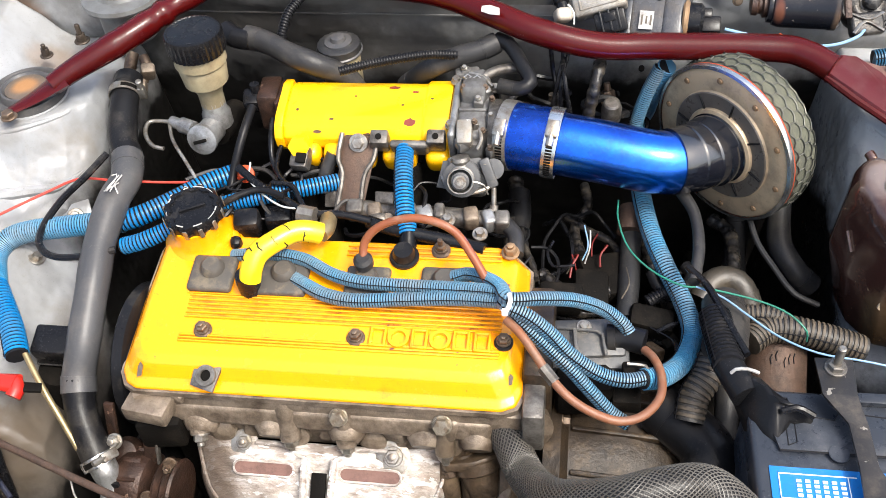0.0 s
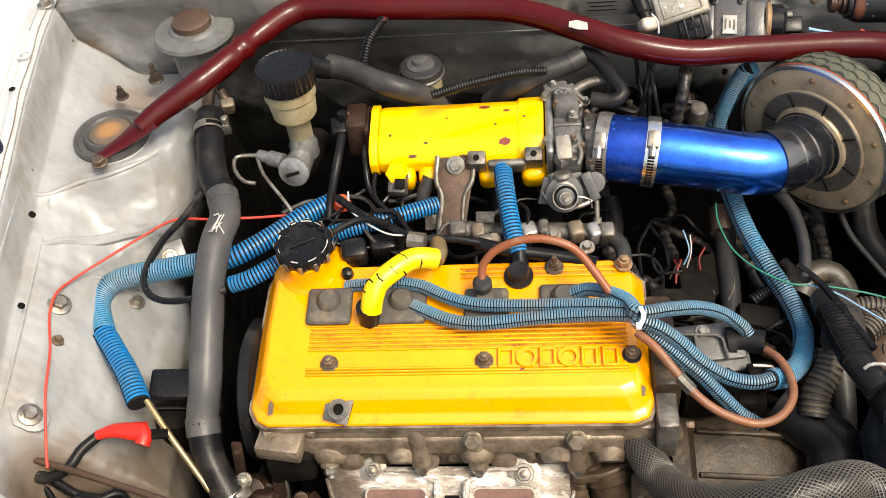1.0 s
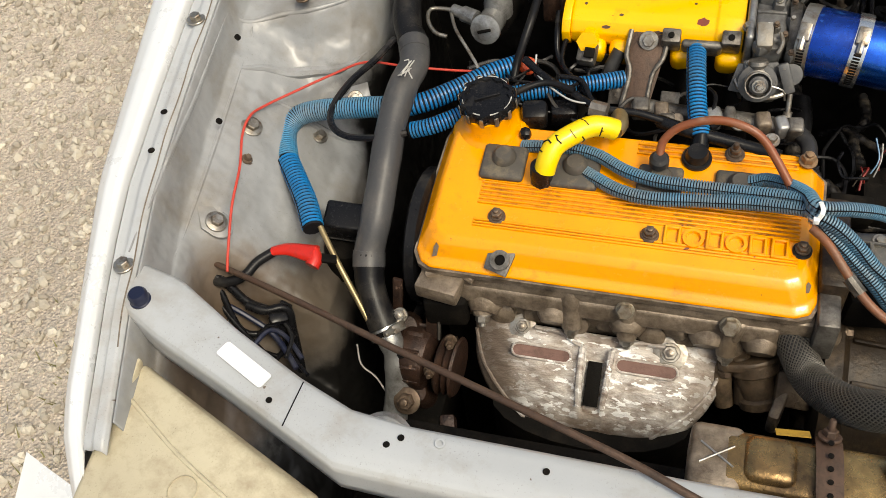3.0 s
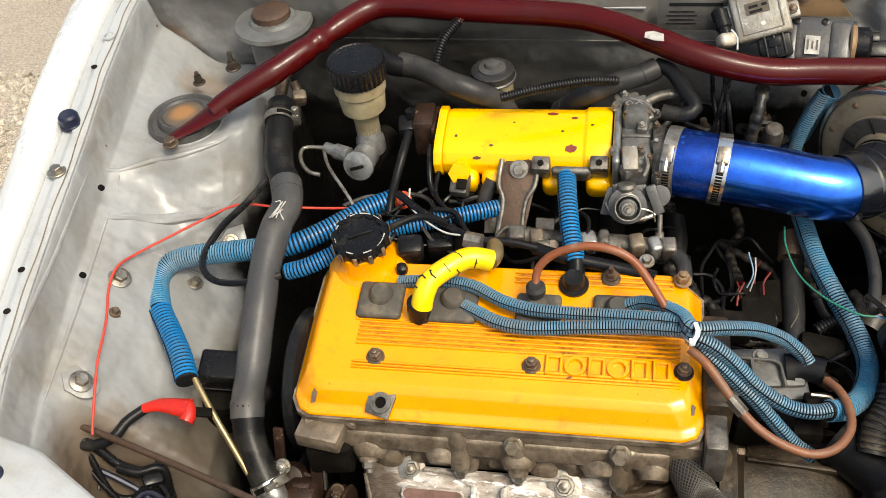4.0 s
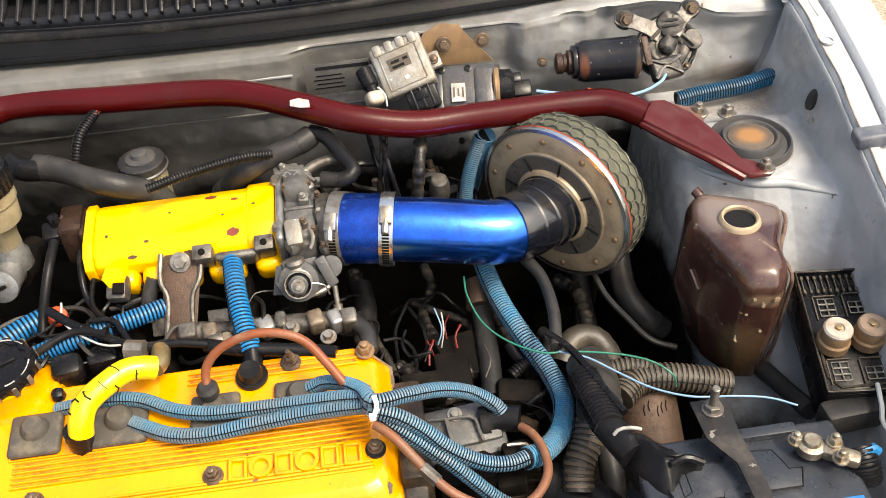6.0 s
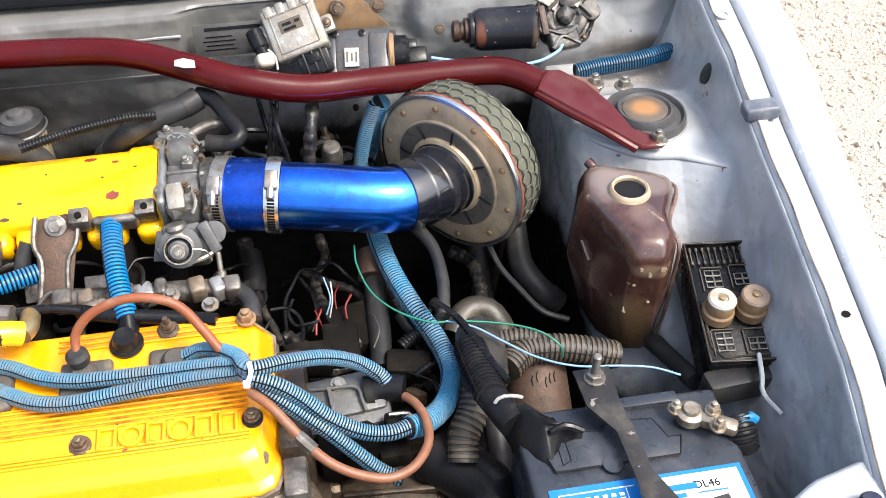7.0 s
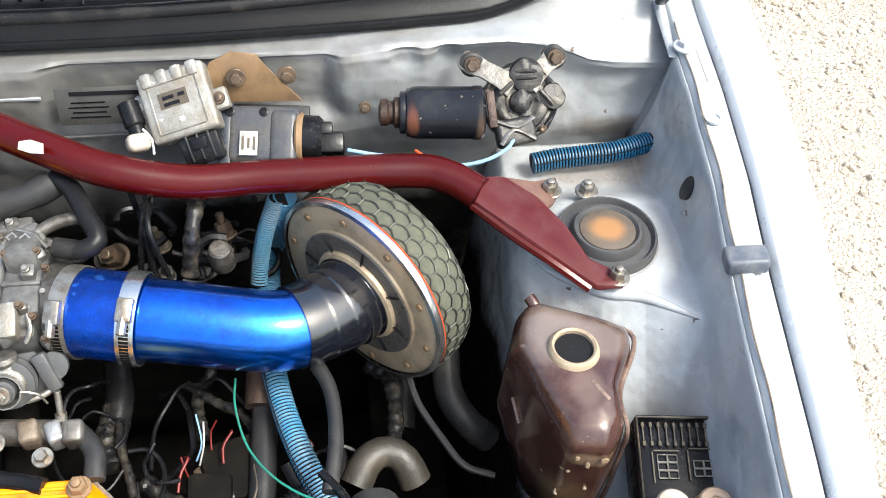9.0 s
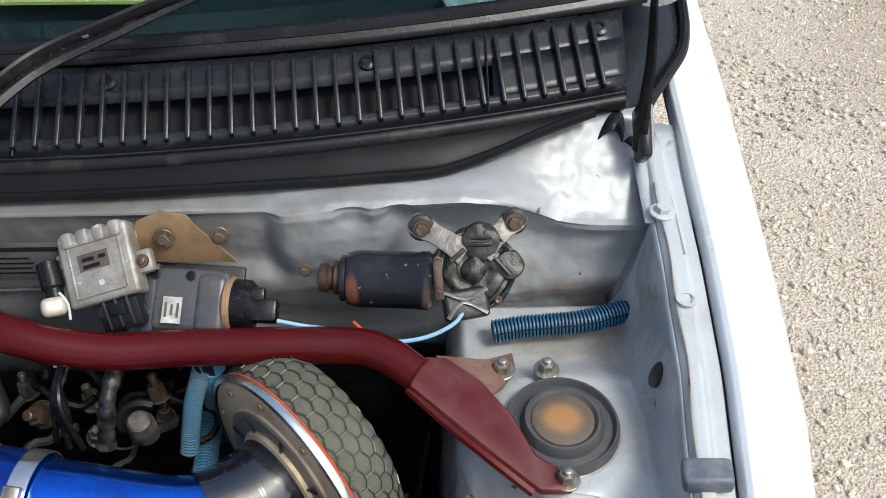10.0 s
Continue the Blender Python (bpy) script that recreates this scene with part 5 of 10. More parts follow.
for i in range(12):
    box((0.0012, 0.005, 0.014), m @ pose(0, 0, 0, 0, 0, i * 30) @ pose(0.0332, 0, 0.009), 0.0005, 1, bm)
part("worn_ribs", bm, M["steel"], cap, "scuffed grey rib edges")

# ---- engine: head, timing cover, front face ----
M["grime"] = mat("grime_caked_casting", (0.036, 0.023, 0.012), (0.012, 0.008, 0.005), 0.5, 0.1, 26, (0.10, 0.066, 0.036), 0.28, 40, bump=0.7, bump_scale=120)
engine = thing("engine", "oily aluminium four-cylinder engine with a cast head", "engine", at=(-0.1, 0.5, 0.5))
part("cylinder_head", box((0.42, 0.185, 0.09), pose(-0.107, 0.495, 0.668, 6), 0.008), M["head"], engine)
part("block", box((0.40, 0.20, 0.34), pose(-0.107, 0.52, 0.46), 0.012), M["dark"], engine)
bm = lathe([(0.078, -0.008), (0.082, -0.005), (0.082, 0.006), (0.077, 0.009)], pose(-0.334, 0.485, 0.660, 0, 90), 40)
box((0.018, 0.12, 0.30), pose(-0.334, 0.485, 0.53), 0.006, bm=bm)
part("timing_cover", bm, M["rubber"], engine, "dusty black timing belt cover")
for x in (-0.245, -0.165, -0.085, 0.0, 0.055):
    bm = lathe([(0.022, 0), (0.020, 0.022), (0.014, 0.030)], Matrix.Translation((x, 0.418, 0.664)) @ pose(0, 0, 0, 115), 20)
    part("exhaust_port", bm, M["head"], engine)
for k, x in enumerate((-0.255, -0.172, -0.088, -0.004)):
    bm = box((0.064, 0.014, 0.044), pose(x, 0.412, 0.650, -18, 0, (-6, 4, -3, 6)[k]), 0.010, 3)
    lathe([(0.016, 0), (0.015, 0.014), (0.009, 0.018)], Matrix.Translation((x + 0.03, 0.412, 0.640)) @ pose(0, 0, 0, 75), 14, bm)
    part("port_flange", bm, M["head"], engine)
part("head_band", box((0.36, 0.014, 0.026), pose(-0.11, 0.402, 0.676, -12), 0.005, 3), M["head"], engine)
for k in range(6):
    x = -0.29 + k * 0.062 + random.uniform(-0.008, 0.008)
    part("casting_lump", box((random.uniform(0.016, 0.034), random.uniform(0.012, 0.022), random.uniform(0.014, 0.03)), pose(x, 0.405 + random.uniform(-0.004, 0.008), random.uniform(0.655, 0.680), random.uniform(-30, 10), random.uniform(-12, 12), random.uniform(-25, 25)), 0.006, 3), M["head"], engine)
for x, top, low in ((-0.248, 0.668, 0.650), (-0.147, 0.684, 0.652), (-0.086, 0.684, 0.648), (0.019, 0.682, 0.645)):
    a, b = V((x, 0.408, top)), V((x + 0.002, 0.391, low))
    part("stud_boss", lathe([(0.0145, -0.010), (0.0140, 0.006), (0.0115, 0.012), (0.0110, (b - a).length)], along(a, b), 18), M["head"], engine)
    bm = lathe([(0.0105, -0.002), (0.0105, 0.002)], along(b, b * 2 - a), 20)
    hexhead(0.0080, 0.008, along(b, b * 2 - a), bm, 1.1, stud=0.005)
    part("manifold_nut", bm, M["steel"], engine, "grey manifold stud nut")
part("top_nut", hexhead(0.0085, 0.008, tilt((-0.088, 0.396, 0.690), 55), washer=1.2), M["lead"], engine)
part("top_nut", hexhead(0.0090, 0.009, tilt((0.020, 0.395, 0.690), 55), washer=1.2), M["lead"], engine)
part("head_bracket", box((0.05, 0.03, 0.022), pose(-0.292, 0.392, 0.690, 0, 0, -8), 0.004), M["head"], engine)
part("bracket_arc", sweep([V(p) + V((0, -0.006, -0.006)) for p in [(-0.308, 0.404, 0.705), (-0.291, 0.411, 0.708), (-0.27, 0.412, 0.708), (-0.254, 0.406, 0.705)]], 0.006, 8), M["head"], engine)
part("end_bracket", box((0.022, 0.05, 0.06), pose(0.112, 0.415, 0.69), 0.004), M["alloy"], engine)
part("rear_housing", box((0.03, 0.12, 0.10), pose(0.114, 0.49, 0.685), 0.006), M["grime"], engine)
# gearbox mass to the right of the block
gb = lathe([(0.10, 0), (0.124, 0.004), (0.126, 0.022), (0.112, 0.030), (0.108, 0.09), (0.092, 0.14), (0.06, 0.19), (0.02, 0.20)], pose(0.118, 0.445, 0.525, 0, 90), 40)
part("gearbox_case", gb, M["grime"], engine, "grime-caked gearbox casing")
for k in range(9):
    a = radians(40 * k + 12)
    part("case_bolt", hexhead(0.0065, 0.007, pose(0.140, 0.445 + 0.118 * math.cos(a), 0.525 + 0.118 * math.sin(a), 0, 90), washer=1.3), M["brownbolt"], engine)
for k in range(5):
    a = radians(25 * k + 60)
    part("case_rib", box((0.10, 0.006, 0.012), pose(0.20, 0.445 - 0.106 * math.cos(a), 0.525 + 0.106 * math.sin(a), 90 - math.degrees(a), 6, 0), 0.002), M["grime"], engine)
part("thermostat_neck", lathe([(0.036, 0), (0.034, 0.03), (0.027, 0.035), (0.027, 0.07)], along((0.085, 0.47, 0.655), (0.112, 0.39, 0.675)), 24), M["head"], engine)
for i in range(9):
    p = V((random.uniform(0.10, 0.24), random.uniform(0.33, 0.43), random.uniform(0.50, 0.56)))
    part("casting_lump", box((random.uniform(0.03, 0.06), random.uniform(0.02, 0.05), random.uniform(0.03, 0.06)), tilt(p, random.uniform(-20, 20), random.uniform(-20, 20), random.uniform(0, 90)), 0.006), M["grime"], engine)

M["outlet"] = mat("oil_browned_casting", (0.17, 0.12, 0.075), (0.075, 0.05, 0.03), 0.42, 0.2, 30, (0.022, 0.015, 0.010), 0.45, 40, bump=0.7, bump_scale=130)
part("outlet_barrel", lathe([(0.020, -0.004), (0.026, 0.0), (0.026, 0.012), (0.021, 0.015), (0.0195, 0.040), (0.023, 0.043), (0.022, 0.052), (0.012, 0.055)], along((0.052, 0.402, 0.622), (0.066, 0.372, 0.580)), 26), M["outlet"], engine, "oil-browned water outlet casting")
part("outlet_flange", prism([(0.030 * math.cos(radians(q)) * (1.3 if abs(math.cos(radians(q))) > 0.8 else 1.0), 0.024 * math.sin(radians(q))) for q in range(0, 360, 20)], -0.005, 0.004, along((0.052, 0.402, 0.622), (0.066, 0.372, 0.580)), 0.002), M["outlet"], engine)
for dx in (-0.032, 0.032):
    part("outlet_bolt", hexhead(0.0062, 0.006, along((0.052, 0.402, 0.622), (0.066, 0.372, 0.580)) @ pose(dx, 0, 0.004), washer=1.3), M["brownbolt"], engine)
part("outlet_elbow", sweep([(0.040, 0.410, 0.640), (0.026, 0.402, 0.622), (0.022, 0.386, 0.596), (0.030, 0.372, 0.570)], lambda k, d: 0.014 - 0.003 * k, 14), M["outlet"], engine)
part("outlet_web", prism([(-0.022, -0.020), (0.016, -0.026), (0.024, 0.004), (0.006, 0.022), (-0.018, 0.016)], -0.004, 0.004, tilt((0.096, 0.384, 0.610), 40, 10, 15), 0.002), M["outlet"], engine)
part("side_web", box((0.012, 0.05, 0.05), pose(0.085, 0.372, 0.585, 10, 0, -15), 0.004), M["head"], engine)
part("side_plug", lathe([(0.013, 0), (0.015, 0.004), (0.015, 0.02), (0.010, 0.024), (0.006, 0.026)], along((0.059, 0.379, 0.57), (0.045, 0.4, 0.62)), 22), M["grime"], engine)
part("pipe_stub", sweep([(0.029, 0.407, 0.63), (0.046, 0.394, 0.605), (0.052, 0.373, 0.58)], 0.014, 14), M["grime"], engine)
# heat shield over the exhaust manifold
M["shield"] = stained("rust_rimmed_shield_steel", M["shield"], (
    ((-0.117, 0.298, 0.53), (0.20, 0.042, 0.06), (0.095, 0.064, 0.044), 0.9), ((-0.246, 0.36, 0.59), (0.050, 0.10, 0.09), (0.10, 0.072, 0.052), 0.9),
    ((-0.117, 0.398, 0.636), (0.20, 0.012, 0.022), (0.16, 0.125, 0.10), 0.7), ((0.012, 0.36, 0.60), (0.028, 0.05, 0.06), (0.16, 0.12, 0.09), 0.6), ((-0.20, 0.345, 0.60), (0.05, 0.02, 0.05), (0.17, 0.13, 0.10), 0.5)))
M["slot_brown"] = mat("dull_red_brown_iron", (0.19, 0.105, 0.085), (0.14, 0.075, 0.06), 0.6, 0.1, 30, (0.09, 0.05, 0.04), 0.3, 60, bump=0.3)
shield = thing("exhaust_heat_shield", "heat-stained flaking steel shield over the exhaust manifold", "heat shield", at=(-0.117, 0.36, 0.58))


def shield_pt(u, v):
    """u: -1..1 across, v: 0..1 from the top flange down."""
    w = 0.139 * max(0.02, 1 - (v / 1.03) ** 2.5) ** 0.5 + 0.002
    edge = abs(u) ** 5
    y = 0.397 - 0.092 * v ** 0.85 + 0.012 * edge
    z = 0.634 - 0.060 * v - 0.060 * v ** 4 - 0.022 * edge * sstep(0.0, 0.2, v)
    z += 0.006 * math.exp(-((abs(u - 0.02) - 0.13) / 0.04) ** 2) * sstep(0.08, 0.2, v) * sstep(0.85, 0.6, v)
    z -= 0.010 * sstep(0.10, 0.07, abs(u - 0.02)) * sstep(0.12, 0.2, v) * sstep(0.72, 0.66, v)
    z += 0.0015 * math.sin(u * 23 + v * 9) * math.sin(v * 31)
    return (-0.117 + u * w, y, z)


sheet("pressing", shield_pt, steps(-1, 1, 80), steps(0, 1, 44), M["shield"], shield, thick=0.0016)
for u in (-0.42, 0.42):
    p = V(shield_pt(u, 0.24))
    slot = [(0.026 * s + 0.0075 * math.cos(a), 0.0075 * math.sin(a)) for s, a0 in ((1, -90), (-1, 90)) for a in [radians(a0 + 30 * k) for k in range(7)]]
    m = Matrix.Translation(p + V((0, 0, 0.003))) @ pose(0, 0, 0, 40)
    part("opening", prism(slot, 0, 0.0012, m, 0), M["slot_brown"], shield, "red-brown manifold seen through the slot")
    part("slot_lip", sweep([m @ V((x, y, 0.001)) for x, y in slot + slot[:1]], 0.0015, 6, smooth_line=False), M["shield"], shield)
bm = box((0.016, 0.050, 0.004), Matrix.Translation(V(shield_pt(0.02, 0.42)) + V((0, -0.003, 0.008))) @ pose(0, 0, 0, 36), 0.001)
part("centre_slot", bm, M["dark"], shield)
for s in (-1, 1):
    part("pressed_rib", sweep([V(shield_pt(0.02 + s * 0.115, v)) + V((0, 0, 0.002)) for v in (0.14, 0.3, 0.5, 0.68)], 0.004, 8), M["shield"], shield)
    part("pressed_rib", sweep([V(shield_pt(0.02 + s * (0.115 + 0.10 * k), max(0.03, 0.14 - 0.06 * k))) + V((0, 0, 0.002)) for k in (0, 0.5, 1, 2, 4)], 0.0028, 8), M["shield"], shield)
part("rolled_edge", sweep([V(shield_pt(u, 0.985 - 0.93 * abs(u) ** 6)) + V((0, -0.001, 0)) for u in steps(-0.99, 0.99, 40)], 0.0022, 6), M["shield"], shield)
for x, y, z, r in ((-0.201, 0.394, 0.634, 0.007), (-0.036, 0.390, 0.632, 0.0085)):
    bm = lathe([(r * 2.2, 0), (r * 2.2, 0.002), (r * 1.5, 0.003)], tilt((x, y, z - 0.004), 35), 24)
    hexhead(r, 0.006, tilt((x, y, z - 0.002), 35), bm, 1.3, stud=0.004)
    part("shield_bolt", bm, M["steel"], shield)
part("manifold_below", loft([[(-0.117 + 0.115 * math.cos(a), 0.345 + 0.05 * math.sin(a), z) for a in steps(0, 2 * math.pi, 20)[:-1]] for z in (0.555, 0.52, 0.49, 0.40)]), M["dark"], shield)

# alternator and brackets at the belt end
M["rust_dark"] = mat("dark_red_brown_rust", (0.036, 0.018, 0.012), (0.068, 0.036, 0.024), 0.42, 0.3, 34, (0.014, 0.009, 0.007), 0.45, 60, (0.16, 0.10, 0.07), 0.22, 90, 0.6, 220)
alt = thing("alternator", "rusty brown alternator with pulley and bracket", "alternator", at=(-0.31, 0.36, 0.58))
part("pulley", lathe([(0.020, 0), (0.034, 0.001), (0.036, 0.004), (0.029, 0.008), (0.035, 0.012), (0.029, 0.016), (0.036, 0.020), (0.034, 0.023), (0.012, 0.024)], along((-0.268, 0.350, 0.592), (-0.300, 0.352, 0.592)), 32), M["rust_dark"], alt)
part("body", lathe([(0.026, 0), (0.036, 0.006), (0.038, 0.012), (0.038, 0.034), (0.032, 0.042), (0.016, 0.046)], along((-0.300, 0.356, 0.588), (-0.350, 0.360, 0.588)), 30), M["rust_dark"], alt)
for i in range(7):
    a = radians(-60 + 32 * i)
    part("vent_rib", box((0.020, 0.003, 0.008), pose(-0.322, 0.358 - 0.037 * math.cos(a), 0.588 + 0.037 * math.sin(a), math.degrees(a), 0, 0), 0.001), M["rust_dark"], alt)
part("slotted_bar", box((0.014, 0.007, 0.080), pose(-0.306, 0.390, 0.648, -28, 0, 4), 0.002), M["rust_dark"], alt)
part("bar_edge", box((0.003, 0.008, 0.078), pose(-0.297, 0.389, 0.648, -28, 0, 4), 0.001), M["alloy"], alt)
part("second_bar", box((0.012, 0.006, 0.060), pose(-0.347, 0.392, 0.650, -20, 0, -6), 0.002), M["rust_dark"], alt)
part("bracket", box((0.050, 0.05, 0.045), pose(-0.290, 0.405, 0.650, 0, 0, 8), 0.006), M["dark"], alt)
part("rust_lump", lathe([(0.010, 0), (0.017, 0.006), (0.019, 0.018), (0.014, 0.028), (0.006, 0.030)], along((-0.338, 0.392, 0.595), (-0.338, 0.372, 0.625)), 20), M["rust_dark"], alt)
part("bar_bolt", hexhead(0.0075, 0.006, tilt((-0.341, 0.377, 0.642), 40), washer=1.2, stud=0.004), M["steel"], alt, "bright bolt head")
part("bracket_bolt", hexhead(0.010, 0.010, along((-0.322, 0.305, 0.575), V((-0.322, 0.305, 0.575)) + V((0, -0.5, 0.6))), stud=0.006), M["brownbolt"], alt)
part("lower_boss", lathe([(0.016, -0.03), (0.015, 0), (0.011, 0.012)], tilt((-0.315, 0.325, 0.56), 25), 18), M["rust_dark"], alt)
part("yellow_plug", box((0.018, 0.024, 0.030), tilt((-0.270, 0.290, 0.56), 20, 0, 15), 0.004), M["rust_dark"], alt)

# ---- intake plenum ----
M["dist_grey"] = mat("dull_grey_distributor_casting", (0.085, 0.086, 0.088), (0.055, 0.055, 0.056), 0.5, 0.2, 24, (0.16, 0.145, 0.12), 0.25, 45, bump=0.3)
M["primer"] = mat("red_brown_primer", (0.20, 0.022, 0.010), (0.12, 0.018, 0.010), 0.6, 0.0, 60, (0.08, 0.03, 0.02), 0.3, 80, bump=0.2)
plenum = thing("intake_plenum", "yellow painted intake plenum with chips showing red primer", "intake plenum", at=(-0.1, 0.73, 0.79))
PROF = [(0.783, 0.770), (0.787, 0.818), (0.781, 0.829), (0.768, 0.833), (0.722, 0.824), (0.708, 0.817), (0.701, 0.804), (0.703, 0.790), (0.712, 0.779), (0.730, 0.770)]


def plen_ring(x, k=1.0):
    cy, cz = 0.738, 0.798
    return [(x, cy + (y - cy) * k, cz + (z - cz) * k) for y, z in PROF]


part("chamber", loft([plen_ring(-0.200, 0.92), plen_ring(-0.196, 0.96), plen_ring(-0.035, 0.98), plen_ring(-0.032, 1.05), plen_ring(-0.003, 1.06)], bevel=0.0016), M["yellow_plenum"], plenum)
part("end_flange", loft([plen_ring(-0.210, 1.02), plen_ring(-0.200, 1.02)], bevel=0.001), M["yellow_plenum"], plenum)
for x, y, z in ((-0.082, 0.697, 0.808), (-0.016, 0.698, 0.810)):
    bm = box((0.021, 0.018, 0.024), pose(x, y, z, 24), 0.0025)
    part("boss", bm, M["alloy"], plenum, "bare grey lug")
    part("boss_hole", lathe([(0.0036, 0), (0.0036, 0.0032)], Matrix.Translation((x, y - 0.0052, z + 0.0095)) @ pose(0, 0, 0, 24), 12), M["dark"], plenum)
TOP_LINE = [(0.701, 0.804), (0.708, 0.817), (0.722, 0.824), (0.768, 0.833), (0.781, 0.829)]
for x, y, w, h, red in ((-0.049, 0.7165, 0.0068, 0.0055, 1), (-0.073, 0.7660, 0.0065, 0.0024, 1), (-0.047, 0.7600, 0.0040, 0.0018, 1), (-0.023, 0.7110, 0.0045, 0.0040, 1), (-0.060, 0.7400, 0.0018, 0.0014, 0),
                        (-0.142, 0.7180, 0.0026, 0.0016, 0), (-0.118, 0.7520, 0.0014, 0.0010, 0), (-0.185, 0.7300, 0.0016, 0.0020, 0), (-0.158, 0.7060, 0.0050, 0.0022, 0), (-0.098, 0.7050, 0.0060, 0.0020, 0), (-0.026, 0.7480, 0.0020, 0.0012, 0)):
    z, zb = (0.798 + (lerp_table(TOP_LINE, 0.738 + (v - 0.738) / 0.98) - 0.798) * (1.055 if x > -0.033 else 0.98) for v in (y, y + 0.002))
    bm = prism([(-w, -h * 0.6), (-w * 0.5, -h * 0.75), (-w * 0.2, -h), (w * 0.5, -h * 0.8), (w * 0.9, -h * 0.3), (w, h * 0.4), (w * 0.3, h * 0.65), (w * 0.1, h), (-w * 0.5, h * 0.6), (-w * 0.9, h * 0.4)], -0.003, 0.0005, Matrix.Translation((x, y, z)) @ pose(0, 0, 0, math.degrees(math.atan2(zb - z, 0.002))), 0)
    part("paint_chip", bm, M["primer"] if red else M["rusty"], plenum, "chip showing red primer" if red else "small dark chip")
for x, w in ((-0.172, 0.030), (-0.140, 0.026), (-0.108, 0.034), (-0.062, 0.040), (-0.016, 0.030)):
    part("port_lobe", box((w, 0.026, 0.034), pose(x, 0.704, 0.779, 24), 0.009, 3), M["yellow_plenum"], plenum)
part("stub_flange", box((0.046, 0.010, 0.030), pose(-0.047, 0.696, 0.800, 30), 0.006, 3), M["alloy"], plenum, "bare grey stub flange")
# runners coloured near-black to match the dark region below the plenum
for i, x in enumerate((-0.175, -0.150, -0.055, 0.0)):
    part("runner", sweep([(x, 0.710, 0.765), (x, 0.680, 0.725), (x, 0.650, 0.690), (x, 0.605, 0.650)], 0.017, 14), M["dark"], plenum, "near-black intake runner")
part("sensor_boss", lathe([(0.011, 0), (0.011, 0.02), (0.013, 0.021), (0.013, 0.027)], along((-0.176, 0.706, 0.797), V((-0.176, 0.706, 0.797)) + V((0, -0.7, 0.3))), 6), M["yellow_plenum"], plenum)
sensor = thing("temperature_sensor", "brass sensor with a grey plug below the plenum", "sensor", at=(-0.175, 0.686, 0.792))
part("plug", box((0.022, 0.028, 0.020), Matrix.Translation(V((-0.176, 0.683, 0.79))) @ pose(0, 0, 0, 30, 0, -5), 0.004), M["alloy"], sensor)
part("clip", box((0.012, 0.012, 0.004), Matrix.Translation(V((-0.172, 0.671, 0.801))) @ pose(0, 0, 0, 30, 0, -5), 0.001), M["dark"], sensor)
# left end valve block
iv = thing("air_valve", "rusty brown air valve block at the end of the plenum", "valve", at=(-0.231, 0.766, 0.8))
part("body", box((0.026, 0.045, 0.05), Matrix.Translation(V((-0.231, 0.773, 0.8))) @ pose(0, 0, 0, 0, 0, 4), 0.004), M["rust_dark"], iv)
part("plate", box((0.005, 0.048, 0.050), Matrix.Translation(V((-0.2165, 0.768, 0.797))), 0.002), M["rust_dark"], iv)
part("plug", box((0.022, 0.026, 0.022), Matrix.Translation(V((-0.252, 0.764, 0.81))) @ pose(0, 0, 0, 15, 0, 10), 0.005), M["plastic"], iv)
part("plug_tab", lathe([(0.006, 0), (0.006, 0.012)], tilt((-0.247, 0.768, 0.82)), 10), M["plastic"], iv)
# bracket below the plenum
bk = thing("support_bracket", "rust-brown pressed support bracket bolted to the plenum", "bracket", at=(-0.122, 0.704, 0.74))
b0, b1, b2 = V((-0.107, 0.695, 0.803)), V((-0.111, 0.664, 0.778)), V((-0.116, 0.634, 0.748))
bm = sweep([b0 + V((0, 0.01, 0.004)), b0.lerp(b1, 0.5), b1, b2], lambda k, d: 0.023 - 0.006 * k, 10, flat=(0.16, 1.0))
part("strip", bm, M["rusty"], bk)
for s in (-1, 1):
    part("folded_edge", sweep([b0 + V((s * 0.021, 0.01, 0.008)), b0.lerp(b1, 0.5) + V((s * 0.021, 0, 0.005)), b1 + V((s * 0.013, 0, 0.004)), b2 + V((s * 0.014, 0, 0.003))], 0.003, 8), M["alloy"], bk)
part("bolt", hexhead(0.007, 0.006, tilt(b0 + V((0, -0.002, 0.004)), 55)), M["steel"], bk)
for sgn, p in ((-1, (-0.135, 0.652, 0.757)), (1, (-0.075, 0.65, 0.757))):
    bm = box((0.022, 0.004, 0.022), Matrix.Translation(V(p)) @ pose(0, 0, 0, -40), 0.002)
    lathe([(0.004, -0.003), (0.004, 0.003)], Matrix.Translation(V(p)) @ pose(0, 0, 0, 50), 10, bm)
    part("eyelet", bm, M["alloy"], bk)
# short hose with clamp beside the bracket
cable("vacuum_hose", [(-0.139, 0.692, 0.79), (-0.147, 0.681, 0.775), (-0.154, 0.667, 0.755)], 0.0085, M["rubber_grey"], "short dusty rubber vacuum hose", "hose", 12)
hose_clamp((-0.154, 0.669, 0.757), (-0.156, 0.663, 0.75), 0.0090, 0.007, "small steel spring clamp on a hose", mat_name="steel")

# ---- throttle body ----
tb = thing("throttle_body", "grey cast aluminium throttle body with linkage", "throttle body", at=(0.03, 0.71, 0.79))
part("mount_flange", box((0.009, 0.108, 0.080), pose(0.003, 0.741, 0.797, 6), 0.006, 3), M["alloy_light"], tb)
part("casting", box((0.036, 0.092, 0.072), pose(0.025, 0.736, 0.798, 8), 0.007, 3), M["cast_grey"], tb)
part("side_pad", box((0.030, 0.012, 0.050), pose(0.024, 0.688, 0.797, 8), 0.004), M["cast_grey"], tb)
